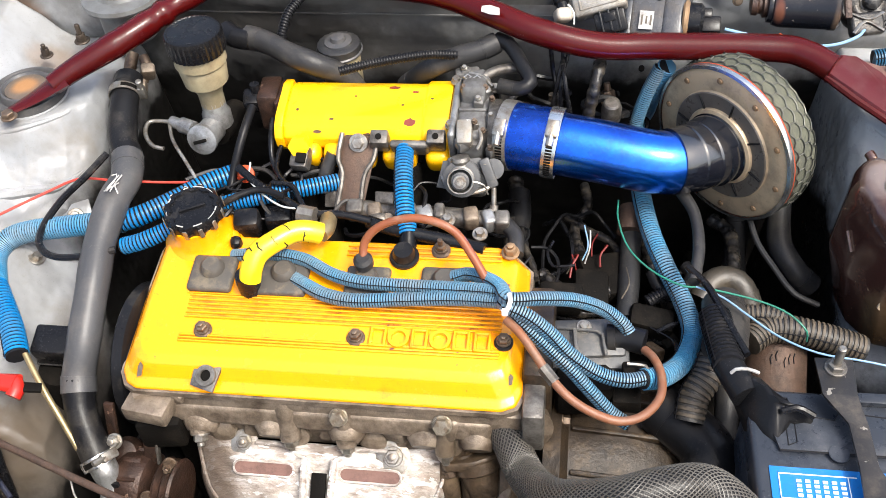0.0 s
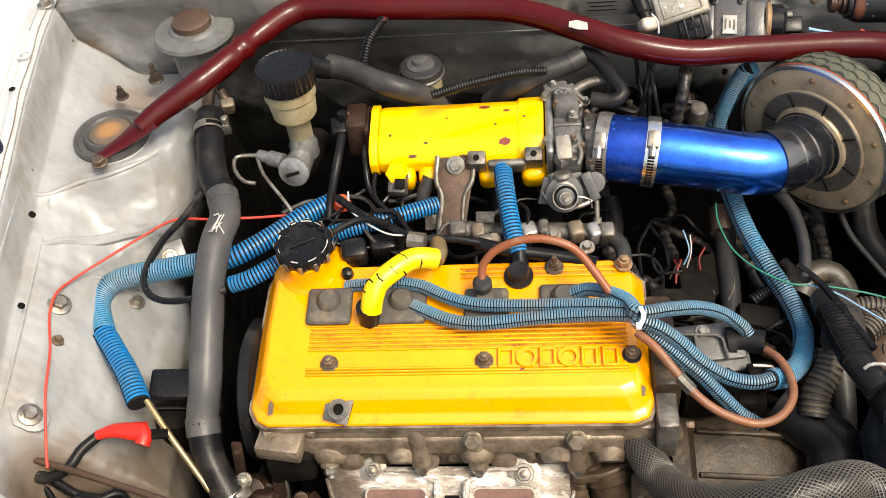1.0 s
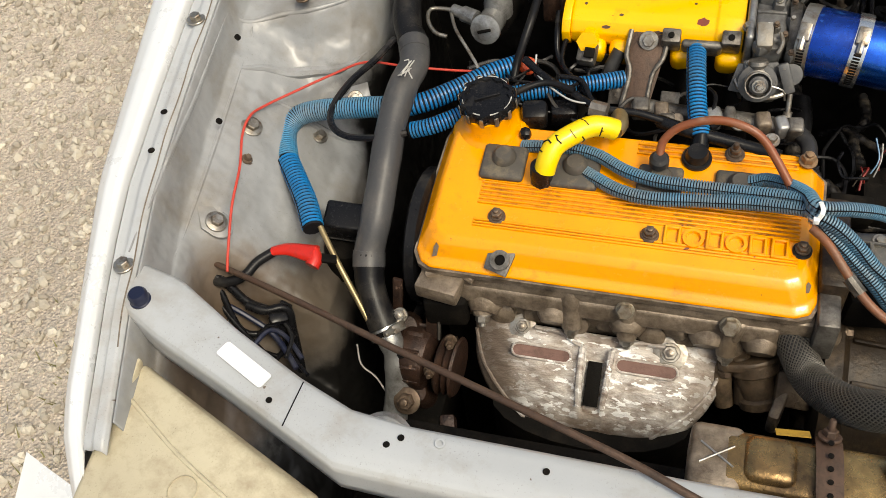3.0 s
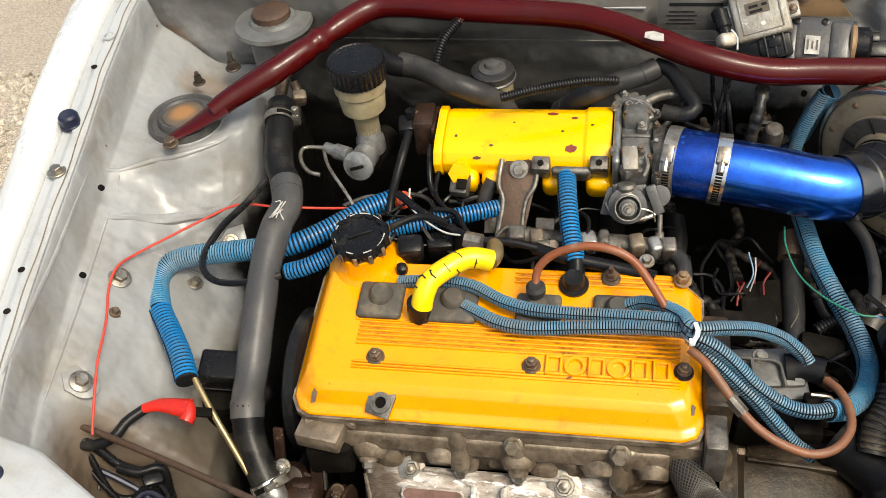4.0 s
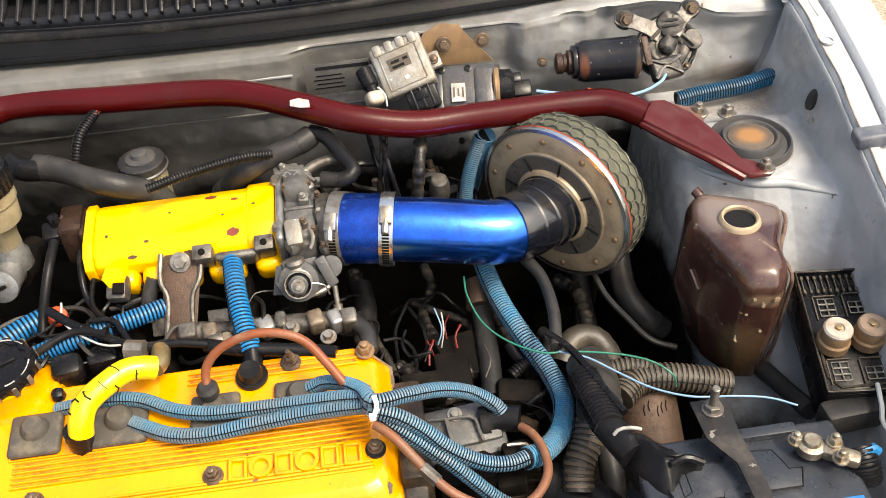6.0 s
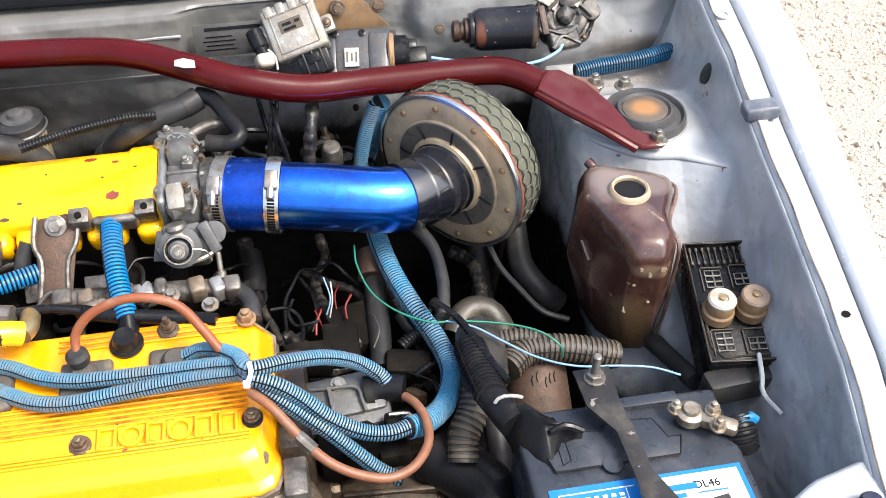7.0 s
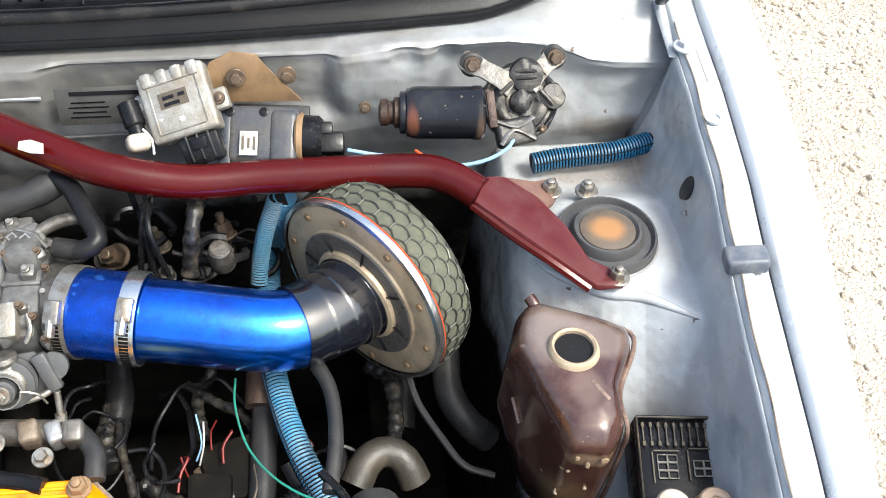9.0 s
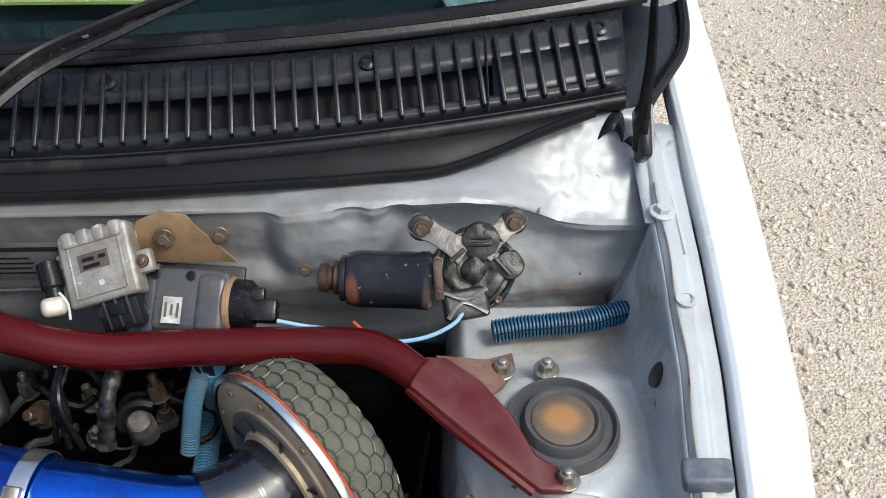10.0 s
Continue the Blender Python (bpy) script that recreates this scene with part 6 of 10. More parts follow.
for y, z, w in ((0.770, 0.838, 0.030), (0.748, 0.836, 0.024), (0.726, 0.832, 0.032), (0.704, 0.827, 0.022)):
    part("cast_rib", box((w, 0.005, 0.007), pose(0.024, y, z, 8), 0.0015), M["cast_grey"], tb)
for x, y, z in ((0.000, 0.705, 0.826), (0.000, 0.772, 0.838), (0.046, 0.700, 0.822), (0.046, 0.764, 0.834)):
    part("flange_bolt", hexhead(0.0048, 0.005, tilt((x, y, z), 10), washer=1.3), M["steel"], tb)
part("outlet_ring", lathe([(0.040, 0), (0.042, 0.004), (0.042, 0.012), (0.038, 0.016)], pose(0.043, 0.722, 0.800, 0, 90), 32), M["alloy"], tb)
part("top_lug", box((0.030, 0.016, 0.016), pose(0.012, 0.785, 0.838, 0, 0, 10), 0.004), M["cast_grey"], tb)
part("top_lug", box((0.016, 0.022, 0.018), pose(0.030, 0.77, 0.842, 15, 0, 30), 0.004), M["cast_grey"], tb)
part("idle_housing", box((0.030, 0.040, 0.030), pose(0.024, 0.757, 0.838, -8, 0, 0), 0.007), M["cast_grey"], tb)
part("vacuum_stub", sweep([(0.03, 0.77, 0.845), (0.05, 0.78, 0.85), (0.075, 0.785, 0.85)], 0.006, 10), M["alloy"], tb)
part("sensor", box((0.018, 0.030, 0.022), pose(0.018, 0.690, 0.826, 25, 0, 4), 0.003), M["igniter"], tb)
for p, sc in (((0.03, 0.733, 0.838), 1.0), ((0.016, 0.681, 0.82), 1.2), ((0.046, 0.713, 0.83), 0.9), ((0.009, 0.785, 0.842), 1.0), ((0.048, 0.678, 0.812), 0.8), ((0.037, 0.749, 0.842), 0.8), ((0.029, 0.699, 0.832), 0.7), ((0.039, 0.692, 0.825), 0.7),
              ((0.012, 0.748, 0.842), 0.6), ((0.046, 0.733, 0.838), 0.6), ((0.006, 0.669, 0.8), 1.0), ((0.043, 0.666, 0.798), 0.9)):
    part("casting_boss", box((0.012 * sc, 0.013 * sc, 0.014), tilt(p, random.uniform(-10, 30), random.uniform(-10, 10), random.uniform(0, 50)), 0.003), M["cast_grey"] if sc > 0.75 else M["alloy"], tb)
    part("screw", hexhead(0.0028, 0.003, tilt(V(p) + V((0, -0.002, 0.007)), 20), washer=1.3), M["steel"] if sc > 0.8 else M["brownbolt"], tb)
for pts in ([(0.035, 0.69, 0.835), (0.038, 0.679, 0.828), (0.033, 0.671, 0.82)], [(0.049, 0.721, 0.835), (0.051, 0.699, 0.825), (0.045, 0.684, 0.815)], [(0.016, 0.773, 0.85), (0.032, 0.766, 0.85), (0.045, 0.753, 0.846)]):
    part("linkage_rod", sweep(pts, 0.0022, 8), M["steel"], tb)
wh = along((0.017, 0.659, 0.79), V((0.017, 0.659, 0.79)) + V((0.03, -0.7, 0.45)))
part("throttle_wheel", lathe([(0.021, 0), (0.021, 0.003), (0.016, 0.004), (0.016, 0.010), (0.021, 0.011), (0.021, 0.013), (0.010, 0.015), (0.010, 0.030), (0.004, 0.032)], wh, 32), M["dist_grey"], tb)
spring = [wh @ V((0.0140 * math.cos(a), 0.0140 * math.sin(a), 0.014 + 0.0026 * a / 6.283)) for a in steps(0, 6.283 * 6, 90)]
part("return_spring", sweep(spring, 0.0010, 5, smooth_line=False), M["steel"], tb)
part("spring_tail", sweep([spring[-1], wh @ V((0.026, -0.004, 0.028)), wh @ V((0.030, -0.016, 0.020))], 0.0010, 5), M["steel"], tb)
part("shaft_nut", hexhead(0.0055, 0.005, wh @ pose(0, 0, 0.034), washer=1.4, stud=0.005), M["steel"], tb)
part("linkage_plate", prism([(-0.03, -0.012), (0.022, -0.020), (0.034, 0.0), (0.020, 0.022), (-0.022, 0.018)], -0.004, -0.001, wh, 0.0006), M["dist_grey"], tb)
part("stop_lever", box((0.012, 0.034, 0.008), wh @ pose(0.03, 0.006, 0.006, 0, 0, 20), 0.002), M["dist_grey"], tb)
part("stop_screw", lathe([(0.003, 0), (0.003, 0.02), (0.005, 0.02), (0.005, 0.026)], wh @ pose(0.036, -0.01, 0.01, 90), 10), M["steel"], tb)
part("lower_chamber", box((0.045, 0.04, 0.04), pose(0.020, 0.690, 0.765, 10), 0.008), M["alloy"], tb)

for p, w in (((0.015, 0.764, 0.843), 0.010), ((0.026, 0.762, 0.843), 0.010)):
    part("top_socket", lathe([(w * 0.5, 0.006), (w * 0.5, 0.010), (w * 0.33, 0.010), (w * 0.33, 0.004)], tilt(p, 10), 4), M["alloy_light"], tb)
part("spring_barrel", lathe([(0.010, 0), (0.011, 0.004), (0.009, 0.008), (0.011, 0.012), (0.009, 0.016), (0.011, 0.020), (0.007, 0.024)], along((0.015, 0.665, 0.815), (0.017, 0.659, 0.8)), 18), M["alloy"], tb)
part("dashpot_lever", sweep([(-0.007, 0.664, 0.79), (-0.002, 0.653, 0.785), (0.022, 0.642, 0.782), (0.047, 0.648, 0.785), (0.055, 0.662, 0.792)], 0.0028, 8), M["steel"], tb)
part("cable_hook", lathe([(0.012, -0.002), (0.012, 0.002), (0.007, 0.003)], tilt((0.052, 0.663, 0.8), 50), 18), M["dist_grey"], tb)

part("drive_belt", sweep([(-0.334, 0.335, 0.620), (-0.336, 0.40, 0.60), (-0.336, 0.47, 0.56), (-0.336, 0.48, 0.45), (-0.336, 0.40, 0.47), (-0.334, 0.318, 0.553)], 0.0065, 8, flat=(0.5, 1.0)), M["rubber"], alt, "black drive belt")
for p, r in (((-0.280, 0.366, 0.622), 0.006), ((-0.296, 0.330, 0.612), 0.006)):
    part("case_bolt", hexhead(r, 0.010, tilt(p, 60, 0, 10), washer=1.3, stud=0.006), M["brownbolt"], alt)


# ---- blue intake pipe and cone filter ----
pipe_line = [(0.085, 0.706, 0.811), (0.120, 0.699, 0.810), (0.160, 0.693, 0.807), (0.195, 0.688, 0.803), (0.228, 0.686, 0.798), (0.250, 0.691, 0.794), (0.270, 0.704, 0.790)]
pipe = thing("intake_pipe", "glossy blue anodised metal intake pipe with a bend", "intake pipe", at=pipe_line[2])
part("tube", sweep(pipe_line, 0.0355, 40, 0.006), M["blue"], pipe)
sleeve_a = [(0.063, 0.711, 0.810), (0.085, 0.706, 0.811), (0.114, 0.700, 0.810)]
part("sleeve", sweep(sleeve_a, 0.0385, 40, 0.005), mat("blue_silicone", (0.001, 0.045, 0.36), (0.002, 0.075, 0.52), 0.26, 0.75, 22, (0.004, 0.022, 0.14), 0.42, 26, (0.03, 0.14, 0.55), 0.25, 50, bump=0.15, bump_scale=60, coat=0.4, coat_rough=0.2), pipe, "dusty blue silicone coupling")
sleeve_b = [(0.246, 0.690, 0.795), (0.260, 0.697, 0.792), (0.280, 0.711, 0.788), (0.298, 0.727, 0.786)]
part("tape_joint", sweep(sleeve_b, lambda k, d: 0.0374 + 0.0022 * k + 0.0005 * (k > 0.35) + 0.0005 * (k > 0.62), 40, 0.0012), M["tape"], pipe, "shiny black tape round the joint")
hose_clamp((0.066, 0.7105, 0.8102), (0.085, 0.706, 0.811), 0.0390, 0.015, "worn steel hose clamp on the blue coupling", 130, "steel")
hose_clamp((0.117, 0.6995, 0.810), (0.16, 0.693, 0.807), 0.0392, 0.015, "bright steel hose clamp on the blue pipe", 120, "bright")

F_AT = V((0.306, 0.734, 0.785))
filt = thing("air_filter", "round air filter with brown plate and wire-netted green foam", "air filter", at=F_AT)
f_ax = V((0.725, 0.688, 0.010)).normalized()
FM = along(F_AT, F_AT + f_ax) @ Matrix.Diagonal((1.09, 1.09, 0.72, 1))
part("plate", lathe([(0.034, -0.002), (0.060, -0.003), (0.062, 0.001), (0.083, 0.0), (0.086, 0.003), (0.086, 0.006), (0.03, 0.008)], FM, 64), M["taupe"], filt, "dusty brown metal filter plate")
part("centre_dish", lathe([(0.036, -0.003), (0.060, -0.0045), (0.061, -0.003), (0.060, 0.0)], FM, 48, cap=False), M["dish"], filt, "shallow dish with spokes")
for i in range(8):
    part("spoke", box((0.020, 0.0018, 0.004), FM @ pose(0, 0, 0, 0, 0, i * 45 + 10) @ pose(0.049, 0, -0.0045), 0.0006), M["plastic"], filt)
for i in range(10):
    part("rivet", lathe([(0.0035, 0), (0.003, -0.002), (0.001, -0.003)], FM @ pose(0, 0, 0, 0, 0, i * 36 + 8) @ pose(0.076, 0, -0.0005), 12), M["tan"], filt)
part("neck", lathe([(0.034, 0.0), (0.0355, -0.004), (0.0375, -0.008), (0.0375, -0.034), (0.034, -0.036)], FM, 40, cap=False), M["tape"], filt, "glossy black neck")
part("collar", lathe([(0.0385, -0.010), (0.0425, -0.008), (0.0440, -0.003), (0.0440, 0.002)], FM, 44, cap=False), M["taupe"], filt, "dusty collar round the neck")
part("neck_bead", lathe([(0.0370, -0.013), (0.0392, -0.012), (0.0392, -0.010), (0.0370, -0.009)], FM, 44, cap=False), M["tape"], filt)
part("rim", lathe([(0.086, -0.001), (0.0895, 0.000), (0.0905, 0.004), (0.0895, 0.009), (0.086, 0.010)], FM, 64, cap=False), M["bright"], filt, "bright metal rim")
part("gasket", lathe([(0.088, 0.009), (0.0895, 0.011), (0.088, 0.013)], FM, 64, cap=False), M["orange"], filt, "orange rubber seal")
FOAM = [(0.086, 0.011), (0.0895, 0.020), (0.0895, 0.046), (0.086, 0.062), (0.078, 0.075), (0.062, 0.083), (0.03, 0.087)]
part("foam", lathe(FOAM, FM, 64), M["foam"], filt)


def foam_r(h):
    return lerp_table([(b, a) for a, b in FOAM], h)


# wire net over the foam: rows of curved cells, each row offset
bm = bmesh.new()
cells, rows_n, rise = 34, 5, 0.0145


def net_pt(a, h):
    r = foam_r(h) + 0.0012
    return FM @ V((r * math.cos(a), r * math.sin(a), h))


for j in range(rows_n):
    h0 = 0.014 + j * rise
    for i in range(cells):
        a, da = 2 * math.pi * (i + 0.5 * (j % 2)) / cells, math.pi / cells
        sweep([net_pt(a - da, h0), net_pt(a - da * 0.3, h0 + rise * 0.30), net_pt(a + da * 0.3, h0 + rise * 0.30), net_pt(a + da, h0)], 0.0007, 4, bm=bm, smooth_line=False)
        if j < rows_n - 1:
            sweep([net_pt(a, h0 + rise * 0.30), net_pt(a, h0 + rise)], 0.0009, 4, bm=bm, smooth_line=False)
part("wire_net", bm, M["mesh_wire"], filt, "grey wire net over the foam")["kind"] = "stuff"

# ---- big rubber hoses ----
def hose(pts, r, label, material="rubber_grey", name="rubber_hose", sides=18, flat=(1, 1)):
    h = thing(name, label, "hose", "rubber hoses", at=pts[len(pts) // 2])
    part("tube", sweep(pts, lambda k, d: r * (1 + 0.02 * math.sin(d * 90)), sides, 0.008, flat=flat), M[material], h)
    line = glide(pts, 0.006)
    for end in (line[:4], line[-4:]):
        part("cuff", sweep(end, r * 1.05, sides, smooth_line=False, flat=flat), M[material], h)
    return h


hose([(-0.422, 0.795, 0.815), (-0.414, 0.751, 0.81), (-0.404, 0.705, 0.795), (-0.388, 0.675, 0.785)], 0.0175, "black rubber heater hose below the brace", "rubber")
hose_clamp((-0.417, 0.765, 0.815), (-0.413, 0.745, 0.81), 0.0180, 0.010, "grimy spring clamp on the hose", mat_name="steel")
hose([(-0.388, 0.675, 0.79), (-0.378, 0.64, 0.787), (-0.383, 0.608, 0.782), (-0.386, 0.558, 0.765), (-0.383, 0.509, 0.745), (-0.382, 0.454, 0.715), (-0.386, 0.428, 0.690), (-0.384, 0.412, 0.678)], 0.0182, "chalky grey rubber radiator hose running down beside the engine", "hose_dusty")
for t in range(5):
    w = [V((-0.375, 0.61, 0.808)) + V((random.uniform(-0.010, 0.010), random.uniform(-0.016, 0.016), random.uniform(-0.004, 0.002))) for _ in range(3)]
    tagged(finish("paint_smear", sweep(w, 0.0008, 5), M["card"]), "thin white paint smear on the rubber hose", "paint smear", "paint smears")
hose([(-0.386, 0.424, 0.688), (-0.381, 0.400, 0.667), (-0.370, 0.380, 0.652), (-0.356, 0.360, 0.636)], 0.0172, "printed black rubber hose joined below the grey hose", "rubber", name="lower_hose")
for k in range(5):
    tagged(finish("hose_print", box((0.0012, 0.007, 0.0006), along((-0.372 + 0.003 * k, 0.385 - 0.004 * k, 0.671 - 0.003 * k), (-0.372 + 0.003 * k, 0.30, 0.76)) @ pose(0, 0, 0, 0, 0, 30), 0), M["white_wire"]), "pale print mark on the black hose", "print", "hose prints")
hose_clamp((-0.354, 0.357, 0.634), (-0.346, 0.348, 0.624), 0.0185, 0.012, "bright steel hose clamp at the hose end", 60)
cable("metal_pipe", [(-0.356, 0.360, 0.636), (-0.344, 0.345, 0.618), (-0.338, 0.325, 0.580), (-0.341, 0.291, 0.53)], lambda k, d: 0.0150 - 0.003 * math.exp(-((k - 0.25) / 0.06) ** 2), M["alloy_light"], "stained metal coolant pipe below the hose", "pipe", 14)
hose([(-0.266, 0.826, 0.86), (-0.238, 0.817, 0.858), (-0.204, 0.797, 0.855), (-0.172, 0.790, 0.846), (-0.140, 0.803, 0.818), (-0.125, 0.803, 0.780)], 0.0140, "dusty grey heater hose along the bulkhead")
hose([(-0.294, 0.832, 0.865), (-0.278, 0.821, 0.862), (-0.26, 0.82, 0.86)], 0.0125, "black hose end behind the brake reservoir", "rubber")
hose([(-0.069, 0.814, 0.8), (-0.033, 0.792, 0.842), (0.001, 0.799, 0.855), (0.026, 0.805, 0.86), (0.045, 0.814, 0.865)], 0.0125, "dusty grey heater hose rising to the bulkhead")
hose([(0.045, 0.816, 0.868), (0.061, 0.804, 0.868), (0.077, 0.774, 0.862), (0.088, 0.753, 0.855), (0.076, 0.745, 0.85), (0.051, 0.75, 0.85)], 0.0085, "black hose looped beside the throttle body", "rubber")
conduit([(-0.131, 0.744, 0.87), (-0.09, 0.76, 0.872), (-0.033, 0.777, 0.872), (0.003, 0.783, 0.868)], 0.0058, M["rubber"], "thin black corrugated conduit on the heater hose", pitch=0.0042)
for k in range(3):
    cable("red_wire", [(-0.199 + 0.003 * k, 0.866, 0.893), (-0.196 + 0.004 * k, 0.875 + 0.002 * k, 0.896), (-0.192 + 0.002 * k, 0.882, 0.888)], 0.0013, M["red_wire"] if k < 2 else M["plastic"], "short thin wire out of the black conduit", "wire", 6, "wires under the brace")
conduit([(-0.197, 0.872, 0.892), (-0.204, 0.858, 0.889), (-0.213, 0.841, 0.882), (-0.220, 0.823, 0.862), (-0.222, 0.815, 0.835)], 0.006, M["rubber"], "short black corrugated conduit hanging from the brace", pitch=0.0045)

# lower right: braided hose to the radiator
top_hose = [V(p) for p in [(0.076, 0.425, 0.672), (0.088, 0.400, 0.664), (0.105, 0.366, 0.660), (0.124, 0.328, 0.690), (0.148, 0.302, 0.722), (0.192, 0.291, 0.752), (0.233, 0.302, 0.757)] + [(0.268, 0.31, 0.752), (0.293, 0.297, 0.745), (0.313, 0.276, 0.735), (0.32, 0.251, 0.725)]]
mesh = thing("radiator_hose", "dusty black radiator hose with a raised braid pattern", "hose", at=top_hose[3])
part("tube", sweep(top_hose, 0.0186, 24, 0.006), M["rubber"], mesh)
line = glide(top_hose, 0.003)
bm = bmesh.new()
tg = [(line[min(i + 1, len(line) - 1)] - line[max(i - 1, 0)]).normalized() for i in range(len(line))]
nm, dist = tg[0].orthogonal().normalized(), 0.0
frames_h = []
for i, p in enumerate(line):
    if i:
        nm = (tg[i - 1].rotation_difference(tg[i]) @ nm).normalized()
        dist += (p - line[i - 1]).length
    frames_h.append((p, nm, tg[i].cross(nm), dist))
for k in range(28):
    for s in (-1, 1):
        pts = []
        for p, n1, n2, d in frames_h:
            a = s * d / 0.0230 + 2 * math.pi * k / 28
            pts.append(p + (n1 * math.cos(a) + n2 * math.sin(a)) * 0.0188)
        sweep(pts, 0.0007, 4, bm=bm, smooth_line=False)
part("braid", bm, M["mesh_hose"], mesh, "dusty diagonal braid")["kind"] = "stuff"

# ---- blue corrugated conduits ----
conduit([(-0.261, 0.68, 0.765), (-0.29, 0.66, 0.765), (-0.327, 0.629, 0.762), (-0.357, 0.607, 0.76), (-0.38, 0.598, 0.757)], 0.0125, M["conduit"], "bright blue corrugated conduit beside the hose", pitch=0.0056)
cl = [(-0.379, 0.604, 0.752), (-0.417, 0.6, 0.75), (-0.447, 0.596, 0.748), (-0.493, 0.592, 0.742), (-0.521, 0.584, 0.735), (-0.53, 0.56, 0.728), (-0.515, 0.522, 0.722), (-0.495, 0.496, 0.718), (-0.472, 0.465, 0.714), (-0.454, 0.434, 0.708)]
conduit(cl[:7], 0.0134, M["conduit_light"], "pale blue corrugated hose looping over the inner wing", pitch=0.0042)
conduit(cl[6:], 0.0136, M["conduit"], "bright blue corrugated sleeve over the dipstick tube", pitch=0.0054)
conduit([(-0.13, 0.664, 0.772), (-0.165, 0.648, 0.775), (-0.217, 0.63, 0.775), (-0.256, 0.618, 0.772), (-0.294, 0.598, 0.765), (-0.338, 0.571, 0.758), (-0.367, 0.564, 0.752)], 0.0102, M["conduit"], "blue corrugated conduit behind the oil cap", pitch=0.0048)
v_line = [(-0.053, 0.694, 0.803), (-0.049, 0.654, 0.798), (-0.043, 0.614, 0.785), (-0.035, 0.579, 0.772)]
conduit(v_line, 0.0112, M["conduit"], "bright blue corrugated conduit standing on the spark lead", pitch=0.0050)
bt = thing("lead_boot", "black rubber spark plug boot on the cover", "plug boot", at=cv(-0.034, 0.556))
part("boot", sweep([(-0.035, 0.583, 0.775), (-0.035, 0.571, 0.766), (-0.036, 0.562, 0.756)], lambda k, dd: 0.0085 + 0.004 * k, 18), M["plastic"], bt)
part("collar", lathe([(0.0162, 0.0), (0.0162, 0.003), (0.0145, 0.0050), (0.0130, 0.0050), (0.0120, 0.009), (0.0105, 0.015)], cm(-0.036, 0.556, 0.0005), 28), M["rubber"], bt)

# ignition lead sleeves along the cover
conduit([(-0.227, 0.549, 0.762), (-0.204, 0.546, 0.768), (-0.172, 0.544, 0.772), (-0.141, 0.538, 0.772), (-0.109, 0.52, 0.772), (-0.078, 0.509, 0.774), (-0.043, 0.505, 0.776), (0.003, 0.501, 0.78), (0.048, 0.492, 0.79), (0.074, 0.483, 0.798)], 0.0074, M["conduit_dusty"], "dusty blue corrugated lead sleeve lying on the cover", pitch=0.0038)
conduit([(-0.157, 0.525, 0.76), (-0.139, 0.512, 0.763), (-0.11, 0.495, 0.766), (-0.077, 0.488, 0.768), (-0.031, 0.489, 0.772), (0.026, 0.487, 0.78), (0.074, 0.476, 0.792), (0.083, 0.466, 0.797), (0.105, 0.461, 0.788), (0.127, 0.455, 0.77), (0.149, 0.445, 0.75), (0.177, 0.438, 0.733), (0.202, 0.437, 0.727), (0.222, 0.444, 0.724)], 0.0078, M["conduit_dusty"], "dusty blue corrugated lead sleeve running to the distributor", pitch=0.0038)
conduit([(0.021, 0.525, 0.77), (0.037, 0.523, 0.778), (0.057, 0.508, 0.79), (0.074, 0.487, 0.802), (0.085, 0.469, 0.805), (0.116, 0.48, 0.795), (0.149, 0.497, 0.775), (0.178, 0.508, 0.75), (0.198, 0.505, 0.733), (0.206, 0.499, 0.724)], 0.0076, M["conduit_dusty"], "blue corrugated lead sleeve over the end of the cover", pitch=0.0038)
conduit([(0.082, 0.47, 0.79), (0.103, 0.458, 0.775), (0.125, 0.448, 0.757), (0.147, 0.437, 0.74), (0.167, 0.427, 0.72), (0.188, 0.417, 0.7), (0.208, 0.409, 0.69)], 0.0074, M["conduit_dusty"], "blue corrugated lead sleeve hanging below the distributor", pitch=0.0038)
big = [(0.244, 0.811, 0.838), (0.234, 0.821, 0.808), (0.228, 0.847, 0.745), (0.218, 0.851, 0.712), (0.22, 0.771, 0.712), (0.223, 0.709, 0.718), (0.233, 0.661, 0.71), (0.249, 0.615, 0.702), (0.268, 0.576, 0.688), (0.276, 0.537, 0.682), (0.262, 0.488, 0.695), (0.239, 0.457, 0.71), (0.217, 0.443, 0.722)]
conduit(big, 0.0115, M["conduit_light"], "long pale blue corrugated hose from the bulkhead to the distributor", pitch=0.0044)
conduit([(0.236, 0.808, 0.838), (0.223, 0.805, 0.8), (0.215, 0.802, 0.765), (0.211, 0.79, 0.74)], 0.0085, M["conduit_dusty"], "dusty blue corrugated conduit behind the pipe")
tie = thing("cable_tie", "white plastic cable tie round the lead sleeves", "cable tie", at=(0.082, 0.469, 0.8))
part("loop", sweep([V((0.085, 0.47, 0.812)), V((0.087, 0.455, 0.815)), V((0.082, 0.451, 0.805)), V((0.076, 0.468, 0.79))], 0.0016, 6, flat=(0.6, 1.6)), M["white"], tie)
part("head", box((0.006, 0.006, 0.006), tilt((0.082, 0.45, 0.807)), 0.001), M["white"], tie)

